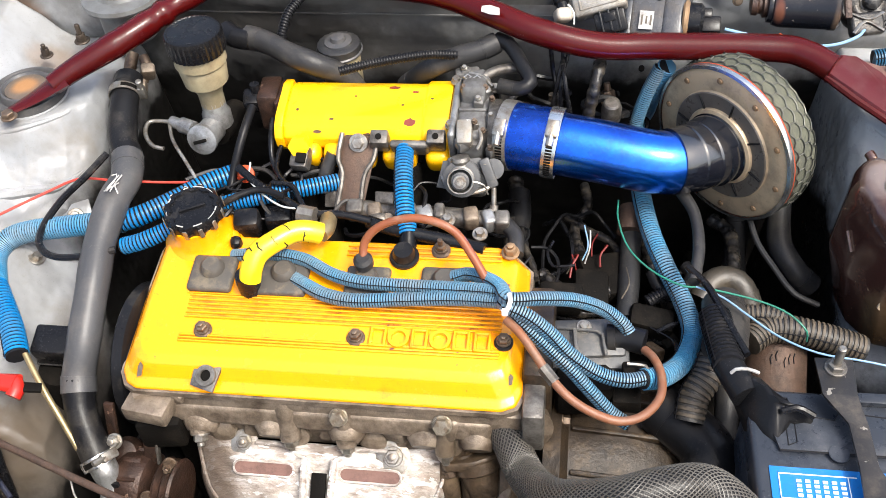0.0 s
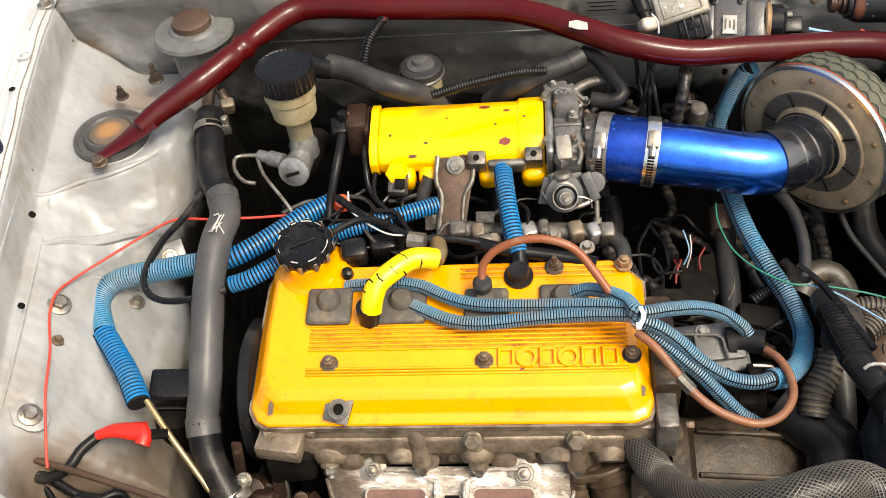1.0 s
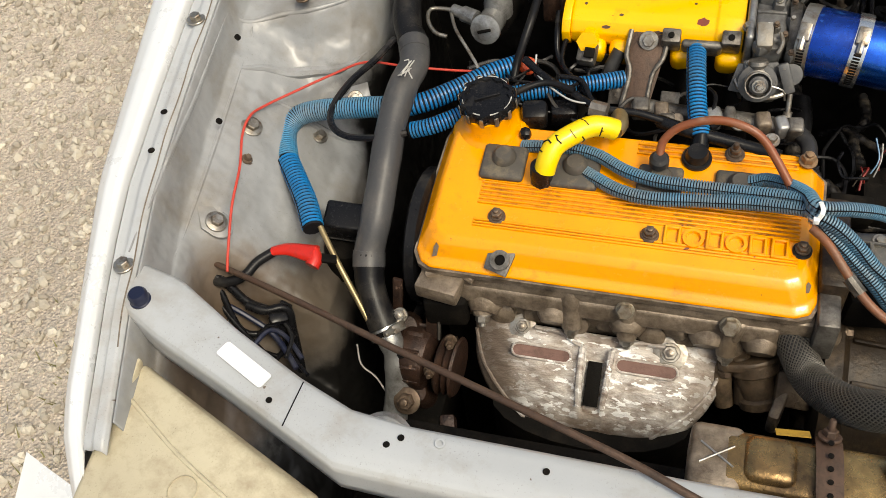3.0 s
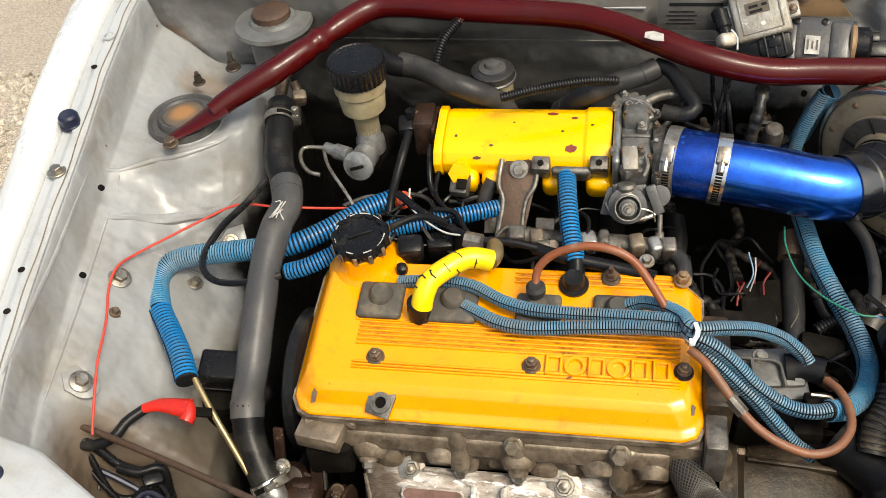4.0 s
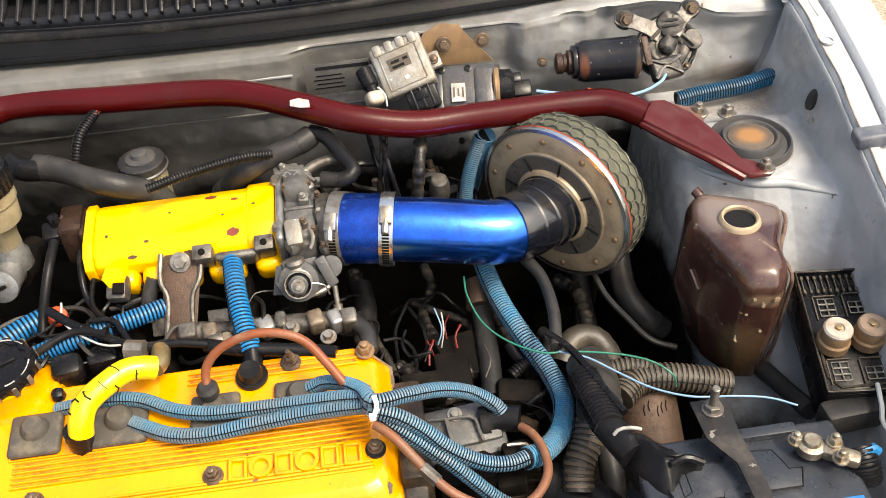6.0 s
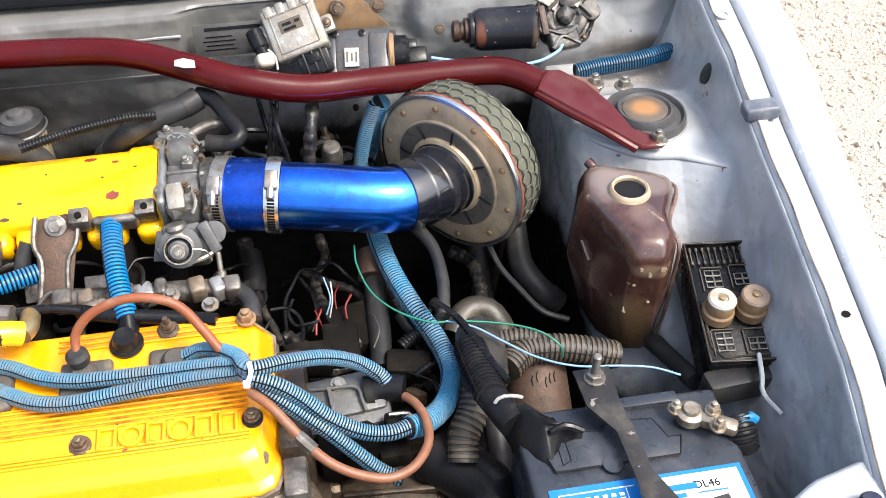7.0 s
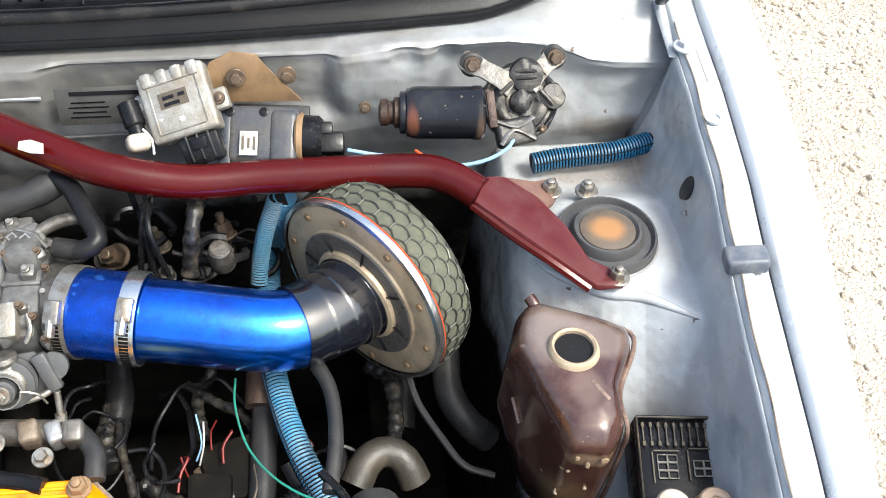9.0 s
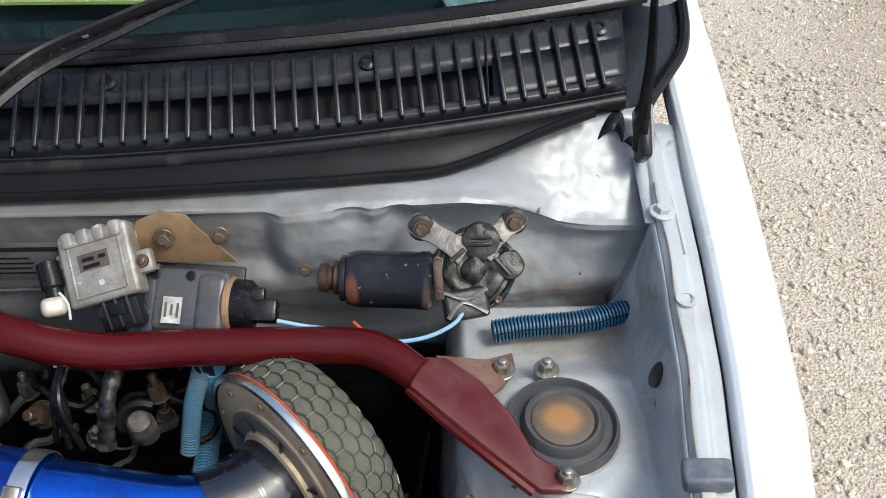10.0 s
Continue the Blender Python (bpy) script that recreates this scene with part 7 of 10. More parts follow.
# red-brown ignition leads
M["lead_faded"] = mat("chalky_ignition_lead", (0.21, 0.078, 0.034), (0.15, 0.066, 0.036), 0.5, 0.0, 30, (0.20, 0.145, 0.10), 0.26, 34, bump=0.1)
cable("ignition_lead", [(-0.074, 0.53, 0.785), (-0.073, 0.54, 0.8), (-0.061, 0.546, 0.815), (-0.042, 0.549, 0.825), (-0.019, 0.55, 0.83), (0.006, 0.547, 0.828), (0.026, 0.54, 0.82), (0.043, 0.522, 0.808), (0.062, 0.498, 0.792)], 0.0045, M["copper"], "red-brown ignition lead arching over the cover", "ignition lead", 12, "ignition leads")
cable("ignition_lead", [(0.082, 0.459, 0.785), (0.097, 0.445, 0.782), (0.112, 0.429, 0.772), (0.127, 0.411, 0.762), (0.146, 0.395, 0.752), (0.169, 0.386, 0.742), (0.195, 0.383, 0.735), (0.218, 0.393, 0.733), (0.234, 0.416, 0.732), (0.236, 0.444, 0.73), (0.23, 0.466, 0.727), (0.221, 0.481, 0.722)], 0.0045, M["lead_faded"], "faded red-brown ignition lead looping to the coil", "ignition lead", 12, "ignition leads")
cable("lead_splice", [(0.12, 0.418, 0.766), (0.133, 0.405, 0.759)], 0.0065, M["alloy"], "grey splice on the ignition lead", "splice")
pb = thing("lead_boot", "grey rubber boot of an ignition lead on the cover", "plug boot", at=(-0.076, 0.529, 0.77))
part("boot", lathe([(0.0085, -0.03), (0.0085, -0.006), (0.0105, -0.004), (0.0105, 0.004), (0.007, 0.008)], tilt((-0.074, 0.529, 0.783), 8), 18), M["rubber_grey"], pb)

# yellow breather hose
yh = thing("breather_hose", "yellow painted breather hose with cracked paint", "hose", at=(-0.171, 0.549, 0.79))
yl = [(-0.193, 0.503, 0.775), (-0.19, 0.51, 0.788), (-0.184, 0.522, 0.797), (-0.167, 0.537, 0.802), (-0.15, 0.551, 0.802), (-0.135, 0.556, 0.798), (-0.124, 0.559, 0.792)]
part("tube", sweep(yl, 0.0118, 20, 0.005), M["yellow_hose"], yh)
part("lower_end", lathe([(0.0122, 0), (0.0126, 0.02), (0.0115, 0.030)], tilt((-0.197, 0.507, 0.752), 5), 20), M["plastic"], yh, "black hose end with flaked paint")
bm = bmesh.new()
yline = glide(yl, 0.004)
for i in range(3, len(yline) - 2, 2):
    tng = (yline[i + 1] - yline[i - 1]).normalized()
    a0 = random.uniform(0, 6)
    q = tng.orthogonal().normalized()
    w = tng.cross(q)
    pts = [yline[i] + tng * random.uniform(-0.002, 0.002) + (q * math.cos(a0 + k * 0.5) + w * math.sin(a0 + k * 0.5)) * 0.0119 for k in range(random.choice((3, 4, 6)))]
    sweep(pts, random.uniform(0.0005, 0.0011), 4, bm=bm, smooth_line=False)
part("paint_cracks", bm, M["ink"], yh, "black cracks in the paint")
cable("brass_elbow", [(-0.126, 0.56, 0.79), (-0.122, 0.572, 0.788), (-0.125, 0.592, 0.782)], 0.0095, M["gold"], "stained brass elbow at the end of the yellow hose", "fitting", 12)

# ---- thin wires and cables at the left ----
cable("black_cable", [(-0.409, 0.669, 0.8), (-0.427, 0.639, 0.79), (-0.456, 0.618, 0.77), (-0.472, 0.587, 0.755), (-0.463, 0.557, 0.755), (-0.438, 0.541, 0.755), (-0.394, 0.535, 0.765), (-0.364, 0.547, 0.765)], 0.0042, M["plastic"], "glossy black cable looped over the conduits", "cable")
cable("red_wire", [(-0.277, 0.665, 0.765), (-0.338, 0.66, 0.765), (-0.396, 0.649, 0.775), (-0.447, 0.653, 0.772), (-0.484, 0.63, 0.768), (-0.522, 0.593, 0.768), (-0.547, 0.564, 0.77), (-0.555, 0.536, 0.778), (-0.554, 0.506, 0.775), (-0.542, 0.464, 0.768), (-0.534, 0.413, 0.758), (-0.522, 0.361, 0.742), (-0.516, 0.339, 0.735)], 0.0016, M["red_wire"], "thin red wire along the inner wing", "wire")
cable("hood_prop_rod", [(-0.598, 0.373, 0.703), (-0.581, 0.374, 0.705), (-0.513, 0.353, 0.712), (-0.402, 0.311, 0.73), (-0.3, 0.269, 0.75), (-0.21, 0.232, 0.77), (-0.128, 0.198, 0.788), (-0.055, 0.173, 0.792), (-0.004, 0.153, 0.792), (0.046, 0.134, 0.791), (0.090, 0.117, 0.790)], 0.0036, M["rusty"], "rusty brown prop rod lying across the bay", "prop rod", 10)
pc = thing("rod_clip", "tan plastic clip at the prop rod's bent end", "clip", at=(-0.603, 0.376, 0.7))
part("ring", sweep([(-0.605, 0.381, 0.706), (-0.594, 0.372, 0.712), (-0.591, 0.364, 0.708), (-0.599, 0.363, 0.702)], 0.0035, 8), M["tan"], pc)
part("foot", box((0.014, 0.010, 0.012), tilt((-0.612, 0.369, 0.698), 10, 20, 30), 0.003), M["dark"], pc, "black clip foot")
cable("dipstick_tube", [(-0.448, 0.44, 0.708), (-0.423, 0.411, 0.69), (-0.398, 0.385, 0.668), (-0.374, 0.360, 0.648)], 0.0036, M["gold"], "brass dipstick tube below the blue sleeve", "dipstick", 10)
cable("black_cable", [(-0.493, 0.399, 0.7), (-0.507, 0.381, 0.7), (-0.518, 0.362, 0.695), (-0.545, 0.353, 0.69), (-0.582, 0.364, 0.69), (-0.57, 0.337, 0.68)], 0.006, M["rubber"], "black taped cable below the red connector", "cable", 10)
rc = thing("battery_clip", "bright red insulated connector on a black cable", "connector", at=(-0.463, 0.402, 0.7))
part("sleeve", sweep([(-0.494, 0.398, 0.702), (-0.475, 0.402, 0.705), (-0.454, 0.401, 0.705), (-0.44, 0.4, 0.705)], lambda k, d: 0.006 + 0.006 * k, 12, flat=(0.7, 1.0)), M["red"], rc)
part("end_cap", sweep([(-0.444, 0.403, 0.705), (-0.439, 0.395, 0.703), (-0.441, 0.385, 0.7)], 0.0085, 10), M["red"], rc)
part("terminal", box((0.03, 0.012, 0.004), tilt((-0.431, 0.4, 0.7), 0, 25, 20), 0.001), M["dark"], rc)
hb = thing("horn_relay", "black plastic relay box on the inner wing", "relay", at=(-0.427, 0.478, 0.68))
part("case", box((0.062, 0.036, 0.040), tilt((-0.424, 0.472, 0.680), 14, 6, 4), 0.004, 3), M["plastic"], hb)
part("rim", sweep([tilt((-0.424, 0.472, 0.680), 14, 6, 4) @ V(p) for p in ((-0.0315, 0.018, -0.012), (-0.0315, -0.0185, -0.012), (0.0315, -0.0185, -0.012), (0.0315, 0.018, -0.012))], 0.0012, 6, smooth_line=False), M["rubber_grey"], hb)
part("lower_drum", lathe([(0.024, -0.05), (0.026, -0.02), (0.024, 0)], tilt((-0.434, 0.459, 0.655), 0, 10), 22), M["dark"], hb)
for k, pts in enumerate(([(-0.615, 0.373, 0.715), (-0.587, 0.36, 0.7), (-0.546, 0.357, 0.69), (-0.518, 0.351, 0.66), (-0.487, 0.35, 0.645), (-0.48, 0.343, 0.61)], [(-0.574, 0.378, 0.7), (-0.549, 0.352, 0.675), (-0.526, 0.33, 0.63), (-0.498, 0.341, 0.62), (-0.475, 0.363, 0.64), (-0.486, 0.366, 0.645)], [(-0.601, 0.367, 0.71), (-0.569, 0.353, 0.68), (-0.531, 0.331, 0.64), (-0.508, 0.323, 0.61), (-0.484, 0.314, 0.58)], [(-0.517, 0.347, 0.66), (-0.496, 0.346, 0.655), (-0.474, 0.357, 0.65), (-0.469, 0.346, 0.62), (-0.466, 0.329, 0.56)], [(-0.55, 0.373, 0.7), (-0.561, 0.354, 0.68), (-0.558, 0.336, 0.65), (-0.536, 0.328, 0.62)], [(-0.509, 0.332, 0.62), (-0.492, 0.344, 0.63), (-0.48, 0.343, 0.61), (-0.487, 0.327, 0.59), (-0.503, 0.322, 0.6)])):
    cable("wiring_loom", pts, (0.0052, 0.0040, 0.0032, 0.0056, 0.0028, 0.0034)[k], M["plastic"], "black taped wiring loom in the muddy front corner", "wiring loom", 10, "wiring looms")
for k, pts in enumerate(([(-0.552, 0.346, 0.660), (-0.522, 0.344, 0.640), (-0.488, 0.335, 0.620), (-0.450, 0.302, 0.610)],
                        [(-0.513, 0.358, 0.640), (-0.480, 0.347, 0.640), (-0.463, 0.333, 0.630), (-0.464, 0.308, 0.620)],
                        [(-0.504, 0.311, 0.630), (-0.493, 0.336, 0.630), (-0.475, 0.337, 0.620), (-0.449, 0.317, 0.610)],
                        [(-0.568, 0.383, 0.650), (-0.544, 0.354, 0.650), (-0.541, 0.329, 0.640)],
                        [(-0.478, 0.291, 0.620), (-0.471, 0.321, 0.610), (-0.435, 0.297, 0.610)])):
    cable("loom_strand", pts, (0.0036, 0.0026, 0.0030, 0.0022, 0.0026)[k], M[("navy_rubber", "plastic", "navy_rubber", "rubber", "plastic")[k]], "thin blue-black loom strand in the muddy front corner", "wiring loom", 8, "wiring looms")
tagged(finish("loom_connector", box((0.022, 0.014, 0.012), tilt((-0.481, 0.345, 0.645), 20, 15, 35), 0.003), M["plastic"]), "black plug on the loom in the front corner", "connector")
part_h = thing("rod_grommet", "dark rubber grommet at the prop rod's hole", "grommet", at=(-0.603, 0.372, 0.703))
part("ring", lathe([(0.007, -0.004), (0.012, -0.003), (0.012, 0.003), (0.007, 0.004)], tilt((-0.603, 0.372, 0.703), 20, 50), 20, cap=False), M["rubber"], part_h)
cable("bare_wire", [(-0.387, 0.342, 0.62), (-0.381, 0.328, 0.6), (-0.366, 0.326, 0.58), (-0.351, 0.316, 0.56)], 0.0011, M["card"], "loose pale wire beside the pipe", "wire")

# wiring round the plenum
for pts, r, mt in (([(-0.247, 0.745, 0.815), (-0.248, 0.714, 0.81), (-0.253, 0.691, 0.795), (-0.259, 0.673, 0.775), (-0.261, 0.655, 0.76)], 0.0052, "rubber"), ([(-0.218, 0.729, 0.81), (-0.215, 0.7, 0.8), (-0.209, 0.677, 0.785), (-0.186, 0.645, 0.78), (-0.164, 0.623, 0.775)], 0.0035, "plastic"),
                   ([(-0.247, 0.663, 0.79), (-0.217, 0.64, 0.785), (-0.181, 0.617, 0.785), (-0.147, 0.597, 0.785), (-0.109, 0.596, 0.785), (-0.078, 0.593, 0.78)], 0.0048, "plastic"), ([(-0.2, 0.639, 0.79), (-0.176, 0.635, 0.79), (-0.161, 0.613, 0.785), (-0.15, 0.596, 0.785)], 0.0032, "plastic"),
                   ([(-0.082, 0.597, 0.775), (-0.047, 0.585, 0.775), (-0.01, 0.582, 0.77), (0.026, 0.578, 0.765), (0.05, 0.571, 0.765)], 0.0075, "plastic"), ([(-0.195, 0.73, 0.8), (-0.205, 0.701, 0.79), (-0.203, 0.668, 0.785), (-0.184, 0.64, 0.785)], 0.003, "plastic"),
                   ([(-0.267, 0.609, 0.77), (-0.245, 0.613, 0.785), (-0.214, 0.626, 0.79), (-0.18, 0.617, 0.79)], 0.004, "rubber"), ([(-0.235, 0.672, 0.79), (-0.228, 0.644, 0.785), (-0.186, 0.608, 0.785), (-0.15, 0.6, 0.788)], 0.0012, "white_wire")):
    cable("wiring", pts, r, M[mt], "black taped engine wiring below the plenum" if mt != "white_wire" else "pale bare wire in the engine wiring", "wiring", 10, "engine wiring")
cable("wire_connector", [(-0.157, 0.591, 0.79), (-0.137, 0.587, 0.79)], 0.010, M["alloy"], "grey connector in the engine wiring", "connector", 8)
for p, sz in (((-0.223, 0.597, 0.765), (0.03, 0.026, 0.03)), ((-0.192, 0.615, 0.755), (0.032, 0.024, 0.03)), ((-0.227, 0.564, 0.765), (0.014, 0.014, 0.02))):
    tagged(finish("wiring_plug", box(sz, tilt(p, 12, 0, 10), 0.006), M["plastic"]), "black wiring plug behind the cover", "connector", "wiring plugs")
tagged(finish("orange_grommet", lathe([(0.010, 0), (0.011, 0.008), (0.006, 0.012)], tilt((-0.246, 0.678, 0.765), 40), 16), M["orange"]), "small orange grommet among the wiring", "grommet")

# fuel rail
rail = thing("fuel_rail", "dirty aluminium fuel rail behind the valve cover", "fuel rail", at=(-0.02, 0.63, 0.75))
part("bar", sweep([(-0.116, 0.641, 0.752), (-0.064, 0.635, 0.752), (0.0, 0.633, 0.752), (0.062, 0.627, 0.752)], 0.0115, 14), M["alloy"], rail)
for k, (p, w) in enumerate((((-0.106, 0.635, 0.755), 0.020), ((-0.082, 0.629, 0.756), 0.016), ((-0.025, 0.628, 0.756), 0.020), ((-0.007, 0.628, 0.76), 0.012), ((0.029, 0.624, 0.76), 0.017), ((0.049, 0.623, 0.758), 0.014), ((0.064, 0.623, 0.757), 0.017))):
    part("injector_block", box((w, 0.020, 0.024), tilt(p, 12, 0, 4 + 9 * (k % 3)), 0.004, 3), M[("alloy", "head", "alloy_light")[k % 3]], rail)
for k, p in enumerate(((-0.063, 0.619, 0.752), (-0.047, 0.635, 0.758))):
    part("fitting", lathe([(0.0075, 0), (0.0075, 0.006), (0.0055, 0.007), (0.0055, 0.014), (0.007, 0.015), (0.007, 0.019)], tilt(p, 30 + 20 * (k % 2), 10 * k), 6 if k % 2 else 14), M["alloy" if k % 2 else "head"], rail)
for p in ((0.004, 0.614, 0.765), (0.041, 0.604, 0.755)):
    part("rail_bolt", hexhead(0.0055, 0.006, tilt(p, 15)), M["steel"], rail)
part("end_pipe", sweep([(0.066, 0.627, 0.752), (0.08, 0.609, 0.75), (0.082, 0.585, 0.745)], 0.009, 12), M["rubber_grey"], rail)

# ---- brake and clutch hydraulics ----
bmc = thing("brake_master_cylinder", "brake fluid reservoir with black cap on a cast master cylinder", "brake reservoir", at=(-0.305, 0.76, 0.80))
m = pose(-0.300, 0.756, 0.0)
bm = lathe([(0.0310, 0.888), (0.0332, 0.889), (0.0338, 0.892), (0.0338, 0.910), (0.0325, 0.9145), (0.0300, 0.9155), (0.0290, 0.9145), (0.001, 0.9150)], m, 144, None, 36, 0.0005)
part("cap", bm, M["plastic"], bmc, "black scuffed screw cap")
for k in range(10):
    a, r0 = random.uniform(0, 6.28), random.uniform(0.006, 0.030)
    part("cap_scuff", sweep([m @ V((r0 * math.cos(a + e), r0 * math.sin(a + e), 0.9152)) for e in (0, 0.06, 0.1 + random.uniform(0, 0.1))], random.uniform(0.0002, 0.0004), 5, smooth_line=False), M["rubber_grey"], bmc, "pale scuff on the cap")
part("reservoir", lathe([(0.029, 0.892), (0.0305, 0.886), (0.0310, 0.874), (0.0270, 0.870), (0.0285, 0.865), (0.0265, 0.846), (0.018, 0.838), (0.015, 0.828), (0.015, 0.812)], m, 40), M["cream"], bmc, "yellowed translucent reservoir")
part("neck", lathe([(0.0135, 0.822), (0.0150, 0.818), (0.0150, 0.802), (0.018, 0.797), (0.018, 0.78)], m, 24), M["alloy_light"], bmc)
# rear end coloured near-black for the shade it lies in
part("rear_barrel", sweep([(-0.292, 0.80, 0.765), (-0.302, 0.745, 0.772)], 0.017, 18), M["dark"], bmc)
bm = sweep([(-0.303, 0.742, 0.783), (-0.306, 0.712, 0.788)], 0.0165, 20)
lathe([(0.019, 0), (0.019, 0.006), (0.014, 0.008), (0.006, 0.010)], along((-0.306, 0.716, 0.788), (-0.308, 0.690, 0.796)), 24, bm)
part("cylinder", bm, M["alloy_light"], bmc, "cast aluminium master cylinder")
part("end_slot", box((0.018, 0.004, 0.003), along((-0.306, 0.705, 0.792), (-0.308, 0.690, 0.796)) @ pose(0, 0, 0.001, 0, 0, 20), 0.001), M["dark"], bmc)
part("outlet", lathe([(0.010, 0), (0.010, 0.020), (0.0075, 0.021), (0.0075, 0.036)], along((-0.322, 0.73, 0.79), (-0.349, 0.741, 0.79)), 14), M["alloy_light"], bmc)
cable("brake_pipe", [(-0.342, 0.741, 0.79), (-0.37, 0.744, 0.79), (-0.385, 0.74, 0.79), (-0.382, 0.72, 0.788), (-0.368, 0.703, 0.785), (-0.352, 0.7, 0.783)], 0.0027, M["steel"], "bent steel brake pipe", "brake pipe", 10)
cable("brake_pipe", [(-0.358, 0.741, 0.79), (-0.345, 0.713, 0.785), (-0.324, 0.688, 0.775), (-0.308, 0.669, 0.765), (-0.3, 0.656, 0.75)], 0.0022, M["steel"], "thin steel pipe below the brake cylinder", "brake pipe", 8)


M["pot_grey"] = mat("dull_grey_pot_paint", (0.150, 0.154, 0.152), (0.118, 0.120, 0.118), 0.42, 0.1, 14, (0.07, 0.062, 0.05), 0.32, 26, bump=0.1, coat=0.1)


def pot(name, label, cat, p, r, h, cap_r, cap_h, body_mat, cap_mat, flange_r=0.0):
    t = thing(name, label, cat, at=p)
    m = tilt(p)
    part("pot_body", lathe([(r * 0.85, -h), (r, -h * 0.9), (r, -0.004), (r * 0.95, 0)], m, 36), M[body_mat], t)
    if flange_r:
        part("flange", lathe([(flange_r, -0.006), (flange_r * 1.03, -0.003), (flange_r, 0.002), (cap_r * 1.3, 0.004), (cap_r * 1.2, 0.008)], m, 44), M["pot_grey"], t)
    part("pot_cap", lathe([(cap_r, 0.003), (cap_r, 0.003 + cap_h), (cap_r * 0.88, 0.005 + cap_h), (cap_r * 0.3, 0.005 + cap_h)], m, 36, None, 18, 0.0005), M[cap_mat], t)
    return t


pot("clutch_reservoir", "grey fluid pot with a rusty brown cap at the bulkhead", "reservoir", (-0.443, 0.882, 0.884), 0.036, 0.060, 0.0245, 0.013, "pot_grey", "rusty", 0.050)
cr = pot("small_reservoir", "small cream fluid pot with a dusty cap at the bulkhead", "reservoir", (-0.152, 0.829, 0.838), 0.0245, 0.050, 0.0265, 0.009, "cream", "rubber_grey")
part("cap_button", lathe([(0.0175, 0.012), (0.0170, 0.016), (0.010, 0.0175), (0.0085, 0.022), (0.005, 0.023)], tilt((-0.152, 0.829, 0.838)), 24), M["hose_dusty"], cr)
part("cap_rim", lathe([(0.0285, 0.001), (0.0292, 0.003), (0.0275, 0.0045)], tilt((-0.152, 0.829, 0.838)), 30, cap=False), M["hose_dusty"], cr)

# ---- right: battery ----
bat = thing("battery", "black car battery with a blue and white label", "battery", at=(0.41, 0.361, 0.64))
BX0, BX1, BY0, BY1, BZ = 0.315, 0.505, 0.297, 0.425, 0.742
part("case", box((BX1 - BX0, BY1 - BY0, 0.17), pose((BX0 + BX1) / 2, (BY0 + BY1) / 2, BZ - 0.105), 0.005), M["battery"], bat)
part("lid", box((BX1 - BX0 + 0.004, BY1 - BY0 + 0.004, 0.034), pose((BX0 + BX1) / 2, (BY0 + BY1) / 2, BZ - 0.017), 0.006, 3), M["battery"], bat, "black lid")
raised = prism([(-0.075, 0.022), (-0.068, -0.005), (0.045, -0.005), (0.052, 0.014), (0.04, 0.014), (0.032, 0.036), (-0.01, 0.040), (-0.016, 0.030), (-0.05, 0.034), (-0.056, 0.052), (-0.075, 0.052)], BZ, BZ + 0.004, pose(0.405, 0.362, 0), 0.0012)
part("raised_lid_field", raised, M["battery"], bat)
for pts in (((-0.075, 0.052), (-0.056, 0.052), (-0.050, 0.034), (-0.016, 0.030), (-0.010, 0.040), (0.032, 0.036), (0.040, 0.014), (0.052, 0.014), (0.045, -0.005), (-0.068, -0.005), (-0.075, 0.022), (-0.075, 0.052)), ((-0.060, 0.000), (-0.060, 0.026), (-0.052, 0.030), (-0.052, 0.004), (-0.060, 0.000))):
    part("lid_groove", sweep([(0.405 + x, 0.362 + y, BZ + 0.0036) for x, y in pts], 0.0010, 4, smooth_line=False), M["ink"], bat)
part("tape_scrap", box((0.030, 0.012, 0.001), pose(0.462, 0.3035, BZ + 0.0034, 0, 0, 8), 0), M["rubber_grey"], bat, "grey tape scrap on the label")
part("vent_bar", box((0.055, 0.012, 0.008), pose(0.44, 0.418, BZ + 0.003), 0.002), M["battery"], bat)
part("filler_ring", lathe([(0.009, 0), (0.009, 0.0016), (0.007, 0.0016)], pose(0.388, 0.356, BZ + 0.0035), 24), M["battery"], bat)
lab = box((0.172, 0.042, 0.0012), pose(0.412, 0.3200, BZ + 0.0008), 0)
part("label", lab, M["label_blue"], bat, "blue printed battery label")
part("label_white", box((0.080, 0.032, 0.0012), pose(0.453, 0.3205, BZ + 0.0018), 0), M["white"], bat, "white field of the label")
part("label_red", box((0.010, 0.010, 0.0012), pose(0.407, 0.310, BZ + 0.0018), 0), M["red"], bat)
bm = bmesh.new()
for j in range(4):
    for i in range(6):
        box((0.0042, 0.0028, 0.0008), pose(0.350 + i * 0.0075, 0.313 + j * 0.0048, BZ + 0.0019), 0, bm=bm)
for i in range(7):
    lathe([(0.0022, 0), (0.0022, 0.0008)], pose(0.343 + i * 0.0085, 0.3045, BZ + 0.0015), 12, bm)
for x0, x1, y0, y1 in ((0.333, 0.400, 0.3335, 0.3343), (0.333, 0.400, 0.309, 0.3098), (0.333, 0.3338, 0.309, 0.334), (0.392, 0.3928, 0.309, 0.334)):
    box((x1 - x0, y1 - y0, 0.0008), pose((x0 + x1) / 2, (y0 + y1) / 2, BZ + 0.0019), 0, bm=bm)
part("label_print", bm, M["white"], bat)["kind"] = "stuff"
part("label_code", letters("DL46", 0.0105, 0.0003, pose(0.462, 0.3245, BZ + 0.0027)), M["ink"], bat, "printed code on the label")
bm = box((0.040, 0.006, 0.0008), pose(0.433, 0.3245, BZ + 0.0027), 0)
box((0.026, 0.004, 0.0008), pose(0.428, 0.3165, BZ + 0.0027), 0, bm=bm)
